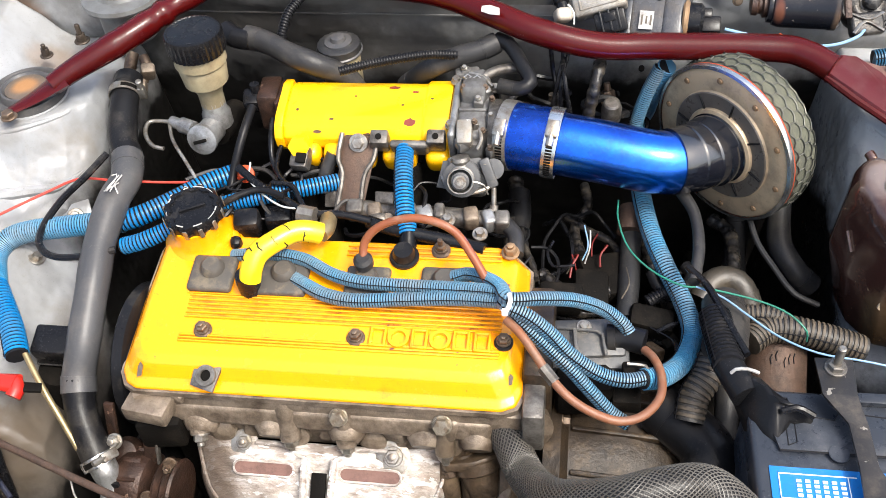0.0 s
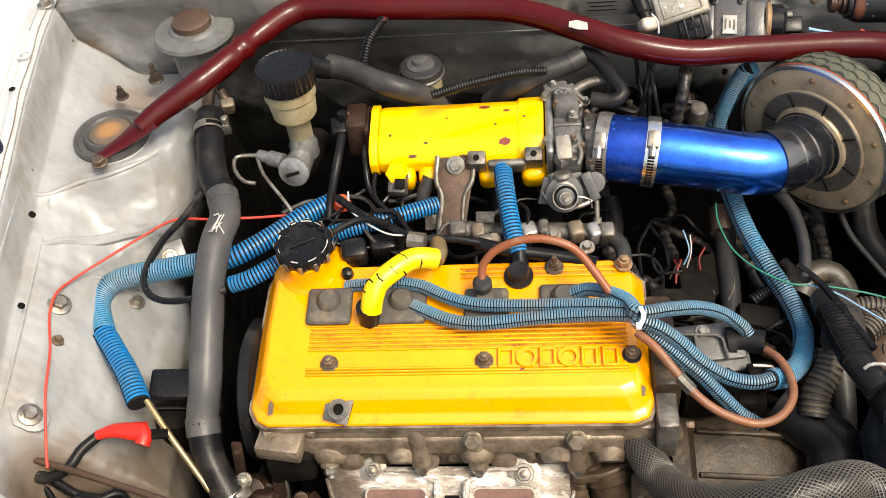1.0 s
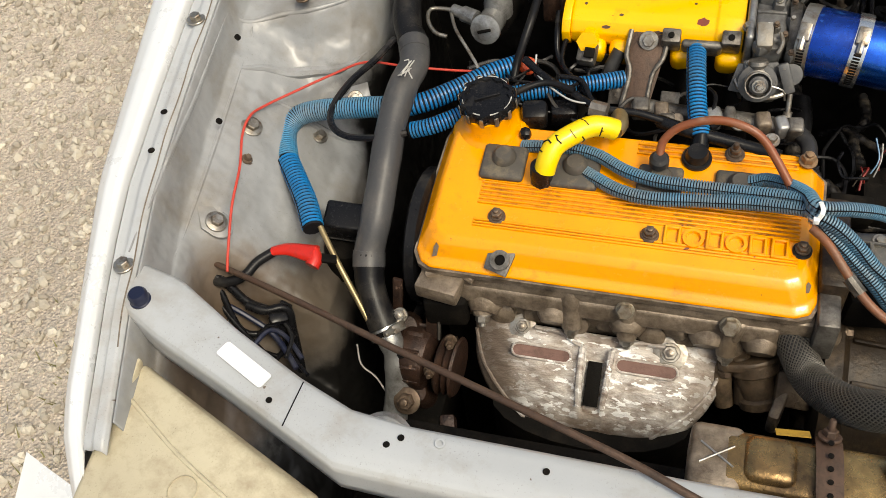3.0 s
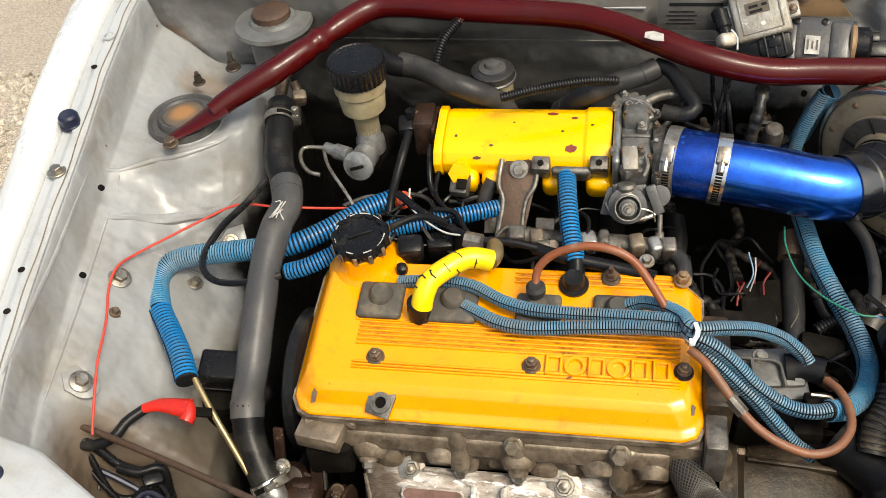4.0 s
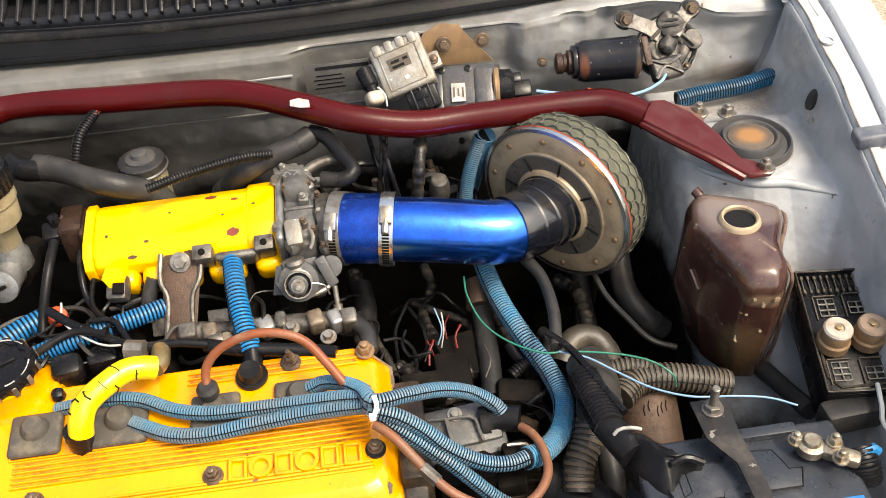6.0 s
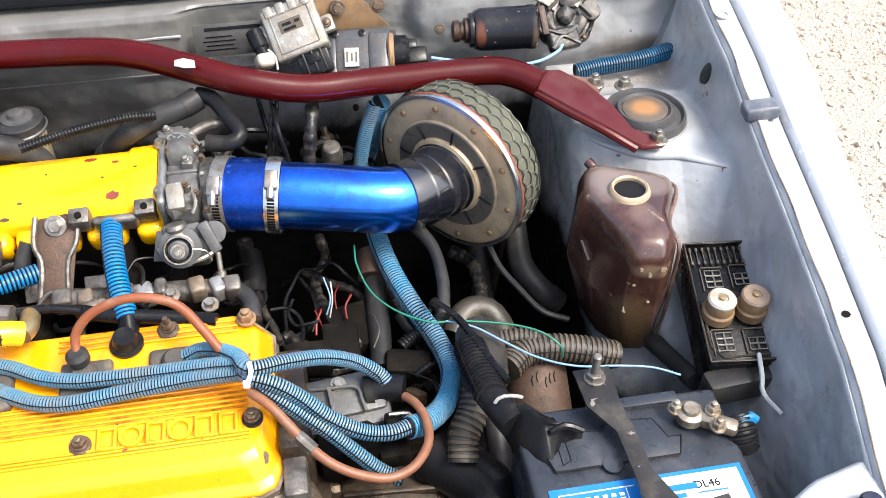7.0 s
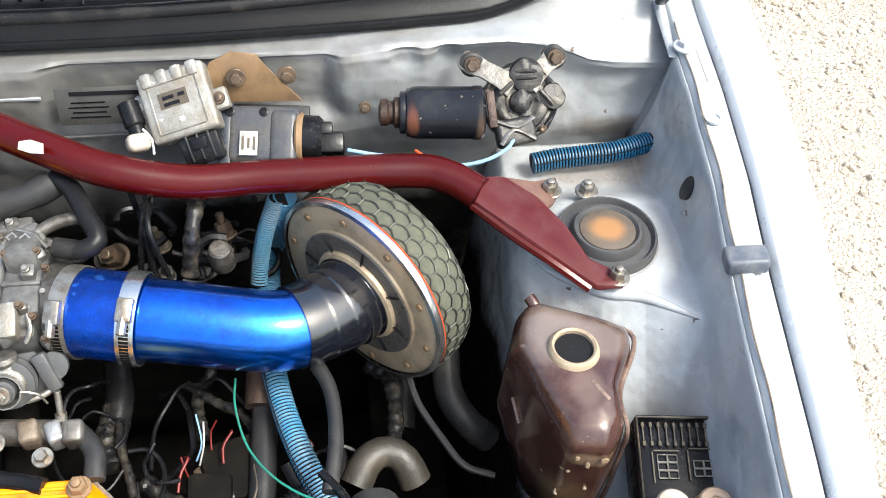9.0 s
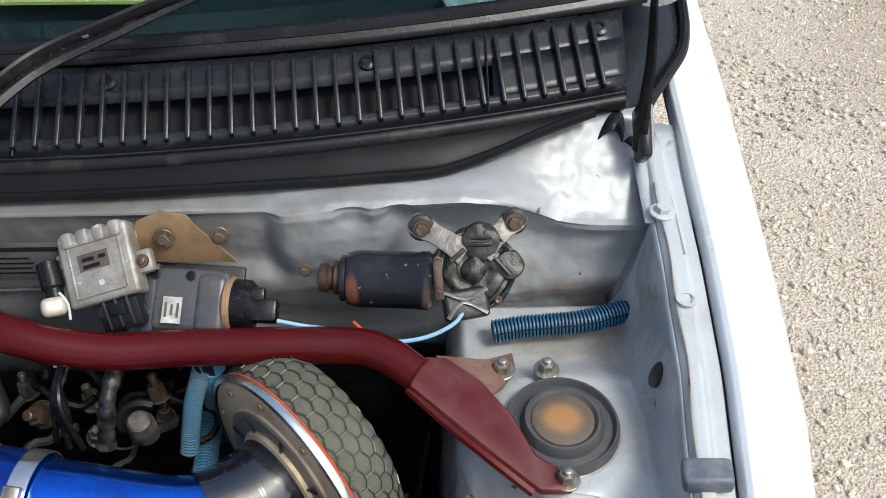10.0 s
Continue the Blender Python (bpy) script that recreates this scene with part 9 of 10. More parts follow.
# loose coloured wires near the engine's end
M["fray_red"] = mat("dull_red_wire_sleeve", (0.16, 0.010, 0.007), (0.11, 0.008, 0.006), 0.5, 0.0, 30, bump=0.0)
for p in ((0.144, 0.605, 0.71), (0.176, 0.642, 0.69)):
    tagged(finish("red_wire_end", sweep([V(p) + V((random.uniform(-0.01, 0.01), -0.014, -0.006)), V(p), V(p) + V((random.uniform(-0.008, 0.012), 0.012, 0.004)), V(p) + V((random.uniform(-0.004, 0.008), 0.020, -0.006))], 0.0013, 8), M["fray_red"]), "bent red wire end among the loose wires", "wire", "red wire ends")
M["loom_tape"] = mat("dusty_wrinkled_loom_tape", (0.008, 0.008, 0.009), (0.016, 0.015, 0.015), 0.30, 0.0, 40, (0.10, 0.082, 0.060), 0.30, 60, bump=0.6, bump_scale=140, spec=0.35)


def taped_loom(pts, r, label):
    """A cable wound with tape: uneven thickness and overlapping turns."""
    wind = lambda k, d: r * (1 + 0.07 * math.sin(d * 520) + 0.08 * math.sin(d * 173 + r * 900) + 0.05 * math.sin(d * 67))
    tagged(finish("taped_loom", sweep(pts, wind, 12, 0.0018), M["loom_tape"]), label, "wiring loom", "taped looms")


for k, pts in enumerate(([(0.084, 0.672, 0.700), (0.088, 0.642, 0.700), (0.098, 0.614, 0.700), (0.104, 0.590, 0.700)],
                        [(0.068, 0.765, 0.690), (0.075, 0.716, 0.690), (0.071, 0.663, 0.690), (0.080, 0.628, 0.690)],
                        [(0.108, 0.618, 0.680), (0.131, 0.596, 0.680), (0.159, 0.588, 0.680), (0.187, 0.596, 0.680)],
                        [(0.112, 0.593, 0.670), (0.146, 0.571, 0.670), (0.181, 0.570, 0.670), (0.196, 0.548, 0.670)],
                        [(0.133, 0.734, 0.660), (0.164, 0.710, 0.660), (0.189, 0.693, 0.660), (0.211, 0.653, 0.660)],
                        [(0.228, 0.705, 0.660), (0.236, 0.658, 0.660), (0.252, 0.638, 0.660), (0.254, 0.595, 0.660)],
                        [(0.176, 0.641, 0.660), (0.193, 0.621, 0.660), (0.211, 0.586, 0.660), (0.232, 0.562, 0.660)],
                        [(0.088, 0.565, 0.670), (0.111, 0.577, 0.670), (0.128, 0.566, 0.670)],
                        [(0.314, 0.751, 0.650), (0.334, 0.728, 0.650), (0.336, 0.680, 0.650), (0.329, 0.644, 0.650)],
                        [(0.155, 0.795, 0.660), (0.160, 0.754, 0.660), (0.145, 0.718, 0.660), (0.153, 0.671, 0.660)])):
    taped_loom(pts, (0.0042, 0.0095, 0.0075, 0.0060, 0.0050, 0.0070, 0.0055, 0.0065, 0.0080, 0.0060)[k], "grimy black taped loom deep beside the engine")
for k, pts in enumerate(([(0.155, 0.623, 0.700), (0.161, 0.632, 0.715), (0.156, 0.655, 0.725)],
                        [(0.158, 0.618, 0.700), (0.163, 0.630, 0.715), (0.163, 0.647, 0.725)],
                        [(0.150, 0.608, 0.690), (0.147, 0.611, 0.705), (0.143, 0.622, 0.710)],
                        [(0.166, 0.639, 0.690), (0.166, 0.651, 0.700), (0.172, 0.657, 0.710)],
                        [(0.138, 0.610, 0.690), (0.143, 0.615, 0.700), (0.147, 0.621, 0.705)],
                        [(0.231, 0.537, 0.690), (0.252, 0.518, 0.695), (0.255, 0.499, 0.700)],
                        [(0.200, 0.576, 0.690), (0.208, 0.590, 0.700), (0.205, 0.615, 0.700)])):
    cable("frayed_wire", pts, 0.0009, M[("blue_wire", "card", "fray_red", "fray_red", "conduit_grey", "plastic", "conduit_grey")[k]], "short frayed coloured wire end among the looms", "wire", 6, "frayed wires")
for k in range(16):
    p = (random.uniform(0.10, 0.27), random.uniform(0.53, 0.66), random.uniform(0.640, 0.672))
    tagged(finish("grimy_connector", box((random.uniform(0.012, 0.026), random.uniform(0.010, 0.018), random.uniform(0.010, 0.016)), tilt(p, random.uniform(-30, 30), random.uniform(-25, 25), random.uniform(0, 180)), 0.0025), M[("dark", "outlet", "plastic", "rust_dark")[k % 4]]), "grimy connector or fitting deep beside the engine", "connector", "deep connectors")
for p, sz in (((0.132, 0.563, 0.7), (0.05, 0.03, 0.03)), ((0.165, 0.591, 0.68), (0.04, 0.05, 0.03)), ((0.233, 0.566, 0.66), (0.05, 0.03, 0.04)), ((0.184, 0.631, 0.66), (0.06, 0.06, 0.03))):
    tagged(finish("sensor_block", box(sz, tilt(p, 10, 8, random.uniform(-20, 20)), 0.006), M["dark"]), "grimy metal sensor block at the gearbox", "sensor", "gearbox sensors")
for pts in ([(0.107, 0.811, 0.87), (0.112, 0.804, 0.83), (0.119, 0.788, 0.8), (0.113, 0.782, 0.77)], [(0.128, 0.809, 0.88), (0.124, 0.803, 0.855), (0.119, 0.78, 0.84), (0.11, 0.772, 0.79)], [(0.126, 0.809, 0.88), (0.123, 0.803, 0.855), (0.127, 0.769, 0.84), (0.136, 0.762, 0.79)], [(0.13, 0.808, 0.88), (0.127, 0.804, 0.85), (0.122, 0.776, 0.835), (0.124, 0.764, 0.79)]):
    cable("black_wire", pts, 0.0028, M["plastic"], "black wires hanging behind the blue pipe", "wire", 8, "hanging wires")
taped_loom([(0.172, 0.816, 0.875), (0.168, 0.813, 0.85), (0.162, 0.78, 0.835), (0.154, 0.765, 0.79)], 0.0075, "black taped cable hanging at the bulkhead")
tagged(finish("bulkhead_plug", lathe([(0.012, -0.02), (0.012, 0.0), (0.0105, 0.003), (0.010, 0.008), (0.008, 0.010)], tilt((0.182, 0.779, 0.8), 15), 20), M["alloy"]), "grimy round plug behind the blue pipe", "plug")

# ---- things on the bulkhead ----
ig = thing("igniter_box", "scuffed grey cast igniter box on a tan bracket", "igniter", at=(0.15, 0.86, 0.91))
IM = Matrix.Translation((0.158, 0.860, 0.910)) @ pose(0, 0, 0, 42, 0, -12) @ pose(0, 0, 0, 0, 0, 23)
part("case", box((0.062, 0.062, 0.022), IM, 0.004, 3), M["igniter"], ig)
for i in range(4):
    part("cooling_fin", box((0.0105, 0.014, 0.0255), IM @ pose(-0.021 + i * 0.0140, 0.0255, 0.0006), 0.003), M["igniter"], ig)
part("stamp", box((0.026, 0.014, 0.001), IM @ pose(-0.002, 0.004, 0.0112), 0), M["conduit_grey"], ig)
bm = bmesh.new()
for x, y, w in ((-0.006, 0.006, 0.010), (0.006, 0.006, 0.006), (-0.004, 0.0, 0.014)):
    box((w, 0.003, 0.001), IM @ pose(x, y, 0.0122), 0, bm=bm)
part("stamp_print", bm, M["plastic"], ig)["kind"] = "stuff"
for x0, y0, x1, y1 in ((-0.022, 0.020, 0.022, 0.020), (-0.022, -0.024, 0.022, -0.024), (-0.022, -0.024, -0.022, 0.020), (0.022, -0.024, 0.022, 0.020)):
    part("case_bead", sweep([IM @ V((x0, y0, 0.0112)), IM @ V(((x0 + x1) / 2, (y0 + y1) / 2, 0.0114)), IM @ V((x1, y1, 0.0112))], 0.0011, 6), M["igniter"], ig)
part("side_ear", box((0.014, 0.046, 0.016), IM @ pose(-0.032, -0.004, -0.005), 0.004, 3), M["igniter"], ig)
part("side_ear", box((0.018, 0.020, 0.010), IM @ pose(0.034, -0.006, -0.002), 0.003), M["igniter"], ig)
part("ear_screw", hexhead(0.0036, 0.002, IM @ pose(0.035, -0.006, 0.003)), M["brownbolt"], ig)
plug = part("plug", box((0.036, 0.026, 0.018), IM @ pose(0.008, -0.043, -0.002, 15), 0.003), M["plastic"], ig, "black wiring plug")
for dx in (-0.010, 0.0, 0.010):
    part("plug_rib", box((0.0022, 0.024, 0.003), IM @ pose(0.008 + dx, -0.043, 0.0078, 15), 0.0008), M["rubber_grey"], plug)
part("latch", box((0.014, 0.010, 0.005), IM @ pose(0.008, -0.040, 0.0085, 15), 0.0012), M["plastic"], plug)
part("white_plug", box((0.020, 0.016, 0.018), tilt((0.121, 0.829, 0.893), 40, 10, 25), 0.005, 3), M["relay_white"], ig, "dirty white plug")
part("plug_wire", sweep([(0.126, 0.836, 0.903), (0.133, 0.830, 0.897), (0.134, 0.822, 0.884)], 0.0012, 6), M["white_wire"], ig)
part("left_plug", lathe([(0.0075, 0.0), (0.0095, 0.001), (0.0095, 0.022), (0.0075, 0.024), (0.0075, 0.034)], along((0.112, 0.862, 0.912), (0.121, 0.838, 0.895)), 16), M["plastic"], ig)
bm = prism([(-0.04, -0.02), (0.06, -0.022), (0.03, 0.012), (0.022, 0.026), (0.0, 0.03), (-0.02, 0.02)], 0, 0.002, Matrix.Translation((0.205, 0.884, 0.915)) @ pose(0, 0, 0, 80), 0.0006)
part("bracket", bm, M["tan"], ig, "tan stained bracket")
part("bracket_bolt", hexhead(0.0055, 0.004, Matrix.Translation((0.207, 0.880, 0.922)) @ pose(0, 0, 0, 75)), M["brownbolt"], ig)
tagged(finish("bulkhead_bolt", hexhead(0.0052, 0.004, Matrix.Translation((0.252, 0.886, 0.918)) @ pose(0, 0, 0, 75), washer=1.7), M["brownbolt"]), "rusty bolt in the bulkhead", "bolt", "bulkhead bolts")
tagged(finish("bulkhead_bolt", hexhead(0.0038, 0.003, Matrix.Translation(V((0.322, 0.876, 0.885))) @ pose(0, 0, 0, 75), washer=1.6), M["brownbolt"]), "small rusty bolt in the bulkhead", "bolt", "bulkhead bolts")
M["plate_grey"] = mat("dull_grey_data_plate", (0.11, 0.108, 0.10), (0.085, 0.083, 0.078), 0.4, 0.3, 20, (0.06, 0.055, 0.05), 0.3, 40, bump=0.1)
vp = thing("data_plate", "grey metal data plate riveted to the bulkhead", "data plate", at=(0.08, 0.885, 0.90))
VM = Matrix.Translation(V((0.084, 0.884, 0.893))) @ pose(0, 0, 0, 80)
part("plate", box((0.080, 0.038, 0.0012), VM, 0.0003), M["plate_grey"], vp)
part("print_bar", box((0.062, 0.004, 0.0006), VM @ pose(0.004, 0.013, 0.0009), 0), M["ink"], vp)
for i in range(4):
    part("print_bar", box((0.030 + 0.006 * (i % 2), 0.0012, 0.0006), VM @ pose(-0.012, 0.004 - i * 0.005, 0.0009), 0), M["plastic"], vp)
M["actuator"] = mat("dusty_black_moulding", (0.042, 0.044, 0.050), (0.060, 0.061, 0.066), 0.28, 0.0, 10, (0.09, 0.075, 0.058), 0.26, 24, bump=0.2, spec=0.4)
va = thing("vacuum_actuator", "black dusty vacuum actuator box with a white label", "actuator", at=(0.21, 0.85, 0.88))
AM = Matrix.Translation(V((0.230, 0.847, 0.877))) @ pose(0, 0, 0, 35, 0, -6)
part("case", box((0.066, 0.054, 0.036), AM @ pose(0, 0, -0.001), 0.007, 3), M["actuator"], va)
part("case_step", box((0.026, 0.050, 0.038), AM @ pose(0.018, -0.002, 0.0005), 0.006, 3), M["actuator"], va)
part("side_flange", box((0.012, 0.060, 0.030), AM @ pose(-0.034, 0.0, 0.001), 0.003), M["battery"], va)
part("back_plate", box((0.080, 0.066, 0.006), AM @ pose(-0.002, 0.002, -0.012), 0.002), M["rubber_grey"], va)
part("tan_ring", lathe([(0.0225, 0.0), (0.0245, 0.002), (0.0245, 0.005), (0.0225, 0.007)], AM @ pose(0.028, 0, 0, 0, 90), 28), M["tan"], va, "tan stained ring")
part("end_drum", lathe([(0.022, 0), (0.022, 0.016), (0.018, 0.020)], AM @ pose(0.032, 0, 0, 0, 90), 22), M["plastic"], va)
part("label", box((0.016, 0.022, 0.001), AM @ pose(-0.012, -0.010, 0.0208), 0), M["card"], va)
for k in range(3):
    part("label_bar", box((0.002, 0.012 - 0.003 * (k % 2), 0.0006), AM @ pose(-0.017 + 0.005 * k, -0.010, 0.0216), 0), M["conduit_grey"], va)
for x in (-0.03, 0.0):
    part("screw", lathe([(0.0042, 0), (0.0042, 0.0012), (0.0026, 0.0016), (0.0024, 0.0004), (0.0006, 0.0004)], AM @ pose(x, 0.020, 0.0170), 16), M["plastic"], va)
part("plug", box((0.034, 0.020, 0.018), Matrix.Translation(V((0.284, 0.838, 0.875))) @ pose(0, 0, 0, 35, 0, -3), 0.003), M["plastic"], va)
part("plug_latch", box((0.022, 0.012, 0.012), Matrix.Translation(V((0.280, 0.846, 0.886))) @ pose(0, 0, 0, 35, 0, -3), 0.002), M["plastic"], va)
cable("blue_wire", [(0.303, 0.817, 0.885), (0.326, 0.815, 0.88), (0.353, 0.814, 0.875), (0.391, 0.801, 0.875), (0.423, 0.804, 0.875), (0.447, 0.815, 0.878), (0.456, 0.826, 0.88)], 0.0018, M["blue_wire"], "pale blue wire to the wiper motor", "wire")
cable("orange_wire", [(0.365, 0.823, 0.875), (0.372, 0.814, 0.875), (0.379, 0.806, 0.87)], 0.0016, M["orange"], "short orange wire behind the brace", "wire")
M["can"] = mat("glossy_black_can_paint", (0.008, 0.009, 0.012), (0.013, 0.014, 0.018), 0.20, 0.0, 10, (0.03, 0.03, 0.03), 0.16, 20, (0.16, 0.13, 0.11), 0.16, 120, 0.10, 200, spec=0.22, coat=0.12)
M["dark_cast"] = mat("grimy_dark_casting", (0.034, 0.032, 0.031), (0.014, 0.013, 0.013), 0.36, 0.4, 30, (0.12, 0.105, 0.085), 0.28, 60, bump=0.5, bump_scale=170)
M["conduit_teal"] = mat("dark_teal_corrugated_plastic", (0.006, 0.075, 0.16), (0.010, 0.11, 0.22), 0.4, 0.0, 14, (0.02, 0.05, 0.07), 0.35, 16, bump=0.1)
M["can"] = stained("rust_edged_can_paint", M["can"], (((0.364, 0.846, 0.892), (0.006, 0.024, 0.016), (0.13, 0.050, 0.030), 0.9), ((0.426, 0.846, 0.886), (0.005, 0.02, 0.02), (0.12, 0.08, 0.055), 0.8)))
wm = thing("wiper_motor", "black wiper motor with rusty end on a cast gear housing", "wiper motor", at=(0.42, 0.865, 0.89))
p0, p1 = V((0.358, 0.862, 0.888)), V((0.432, 0.857, 0.888))
span = (p1 - p0).length
part("motor_can", lathe([(0.017, -0.001), (0.0220, 0.002), (0.0240, 0.008), (0.0245, 0.013), (0.0245, span - 0.012), (0.0252, span - 0.010), (0.0252, span - 0.003), (0.022, span)], along(p0, p1), 40), M["can"], wm)
part("end_collar", lathe([(0.0185, 0.004), (0.0200, 0.0), (0.0195, -0.004), (0.016, -0.005)], along(p0, p1), 28), M["can"], wm)
part("end_bush", lathe([(0.013, 0.0), (0.0145, -0.003), (0.0145, -0.009), (0.0105, -0.011), (0.0105, -0.014), (0.0125, -0.016), (0.0120, -0.022), (0.006, -0.024)], along(p0, p1), 24), M["rust_dark"], wm, "rusty end bush")
gc = V((0.467, 0.864, 0.893))
GM = Matrix.Translation(gc) @ pose(0, 0, 0, 48, 0, 0)


def rough_casting(bm, size):
    """Uneven skin of a sand casting."""
    for v in bm.verts:
        p = v.co * 95
        v.co += Vector((noise.noise(p), noise.noise(p + Vector((9, 0, 0))), noise.noise(p + Vector((0, 9, 0))))) * size
    return bm


part("gear_housing", rough_casting(lathe([(0.033, -0.018), (0.036, -0.010), (0.037, -0.002), (0.036, 0.003), (0.034, 0.005), (0.032, 0.0045), (0.030, 0.002), (0.027, 0.002), (0.025, 0.005), (0.021, 0.0065), (0.016, 0.006), (0.013, 0.004), (0.011, 0.004), (0.010, 0.009), (0.006, 0.011), (0.002, 0.011)], GM, 60), 0.0022), M["dark_cast"], wm, "grimy black gear housing")
part("top_lobe", rough_casting(lathe([(0.016, -0.012), (0.017, 0.0), (0.015, 0.006), (0.010, 0.008), (0.002, 0.008)], GM @ pose(0.006, 0.024, 0.002), 36), 0.0018), M["dark_cast"], wm)
part("side_lobe", rough_casting(lathe([(0.012, -0.012), (0.013, 0.0), (0.011, 0.005), (0.002, 0.006)], GM @ pose(0.030, 0.004, 0.002), 30), 0.0018), M["dark_cast"], wm)
for k, (x0, y0, x1, y1) in enumerate(((-0.004, 0.028, 0.016, 0.028), (-0.004, 0.022, 0.016, 0.022), (-0.020, 0.008, -0.008, 0.018), (0.018, 0.010, 0.030, -0.004))):
    part("cast_bar", sweep([GM @ V((x0, y0, 0.0085)), GM @ V(((x0 + x1) / 2, (y0 + y1) / 2, 0.0098)), GM @ V((x1, y1, 0.0085))], 0.0022, 8), M["dark_cast"], wm)
for k in range(5):
    part("cover_screw", lathe([(0.0036, 0), (0.0036, 0.002), (0.0022, 0.003), (0.001, 0.0024)], GM @ pose(0, 0, 0, 0, 0, 72 * k + 20) @ pose(0.0325, 0, 0.004), 12), M["brownbolt"], wm)
for q in ((0.423, 0.892, 0.918), (0.502, 0.896, 0.920)):
    qv = V(q)
    way = (gc + V((0, 0.004, 0.010)) - qv)
    side = way.cross(V((0, -0.6, 0.8))).normalized()
    up = side.cross(way).normalized() * (1 if side.cross(way).z > 0 else -1)
    rings_a = []
    for k, w in ((-0.22, 0.006), (-0.16, 0.0095), (0.0, 0.0110), (0.25, 0.0085), (0.6, 0.0095), (0.85, 0.0125)):
        c = qv + way * k + up * (0.002 + 0.003 * math.sin(3 * max(k, 0)))
        rings_a.append([c + side * w + up * 0.0016, c - side * w + up * 0.0016, c - side * w - up * 0.0016, c + side * w - up * 0.0016])
    part("mount_arm", loft(rings_a, bevel=0.0008), M["alloy"], wm, "stained steel mounting arm")
    part("grommet", lathe([(0.0115, -0.006), (0.0115, 0.001), (0.009, 0.003)], Matrix.Translation(qv + V((0, -0.002, 0.001))) @ pose(0, 0, 0, 65), 24), M["rubber_grey"], wm)
    part("mount_bolt", hexhead(0.0058, 0.005, Matrix.Translation(qv + V((0, -0.005, 0.003))) @ pose(0, 0, 0, 65), washer=1.35), M["brownbolt"], wm)
BM = Matrix.Translation(gc + V((-0.008, -0.028, -0.012))) @ pose(0, 0, 0, 44, 0, 12)
part("brush_holder", rough_casting(box((0.038, 0.026, 0.014), BM, 0.004, 3), 0.0012), M["dark_cast"], wm)
for a, b, c in (((-0.018, 0.012), (0.0, 0.004), (0.018, 0.010)), ((-0.018, -0.010), (-0.004, 0.002), (0.016, -0.010))):
    part("spring_strip", sweep([BM @ V((a[0], a[1], 0.008)), BM @ V((b[0], b[1], 0.0095)), BM @ V((c[0], c[1], 0.008))], 0.0022, 6, flat=(0.4, 1.0)), M["steel"], wm)
part("motor_strap", box((0.008, 0.034, 0.004), Matrix.Translation((0.436, 0.842, 0.904)) @ pose(0, 0, 0, 44, 0, 5), 0.0015), M["rust_dark"], wm)
conduit([(0.486, 0.86, 0.818), (0.511, 0.863, 0.82), (0.541, 0.864, 0.822), (0.572, 0.866, 0.824), (0.61, 0.876, 0.826)], 0.0108, M["conduit_teal"], "teal blue corrugated conduit lying behind the strut tower", pitch=0.0042)

# ---- radiator and front ----
M["tag"] = mat("faded_orange_tag", (0.42, 0.26, 0.03), (0.34, 0.20, 0.03), 0.6, 0.0, 40, (0.1, 0.07, 0.03), 0.3, 70, bump=0.0)
rad = thing("radiator", "old radiator with browned brass top tank and steel cap", "radiator", at=(0.17, 0.24, 0.70))
part("core", box((0.40, 0.032, 0.38), pose(0.20, 0.225, 0.50), 0.003), M["dark"], rad)
part("top_tank", box((0.40, 0.062, 0.055), pose(0.215, 0.222, 0.712), 0.012, 3), M["brass"], rad, "heat-browned brass tank")
part("end_cap", box((0.048, 0.066, 0.054), pose(0.016, 0.222, 0.712), 0.008, 3), M["head"], rad, "grey soldered end cap")
for a in (35, -35):
    part("cap_bead", sweep([pose(0.016, 0.222, 0.7395, 0, 0, a) @ V((u, 0, 0.0004)) for u in (-0.018, 0, 0.018)], 0.0010, 6), M["alloy_light"], rad)
part("bulge", box((0.046, 0.048, 0.026), pose(0.062, 0.224, 0.734), 0.011, 4), M["brass"], rad)
part("neck", lathe([(0.024, 0), (0.024, 0.012)], pose(0.188, 0.234, 0.735), 24), M["steel"], rad)
capb = lathe([(0.021, 0.010), (0.0225, 0.013), (0.021, 0.017), (0.013, 0.018), (0.012, 0.021), (0.006, 0.021), (0.005, 0.024), (0.001, 0.024)], pose(0.188, 0.234, 0.735), 32)
wing = [((0.0235 + 0.0105 * abs(math.cos(k * math.pi / 24)) ** 5) * math.cos(k * math.pi / 24), (0.0235 + 0.0105 * abs(math.cos(k * math.pi / 24)) ** 5) * math.sin(k * math.pi / 24)) for k in range(48)]
prism(wing, 0.0, 0.003, pose(0.188, 0.234, 0.7475, 0, 0, -8), 0.001, 1, capb)
part("cap", capb, M["bright"], rad, "shiny steel pressure cap")
part("band", sweep([(0.112, 0.175, 0.745), (0.110, 0.20, 0.748), (0.110, 0.23, 0.746), (0.110, 0.258, 0.735), (0.112, 0.262, 0.70)], 0.0115, 8, flat=(0.15, 1.0)), M["rusty"], rad, "brown perforated steel strap")
for i in range(5):
    part("band_hole", lathe([(0.0026, 0), (0.0026, 0.001)], pose(0.110, 0.196 + i * 0.0125, 0.7500 if i else 0.7495), 12), M["dark"], rad)
part("band_bolt", hexhead(0.0075, 0.005, tilt((0.111, 0.180, 0.749)), washer=1.2, stud=0.004), M["brownbolt"], rad)
part("band_bolt", hexhead(0.0065, 0.006, tilt((0.110, 0.256, 0.742), -30), stud=0.01), M["rusty"], rad)
part("sticker", box((0.030, 0.010, 0.001), pose(0.080, 0.258, 0.735, -30, 0, 5), 0), M["tag"], rad, "small yellow sticker")
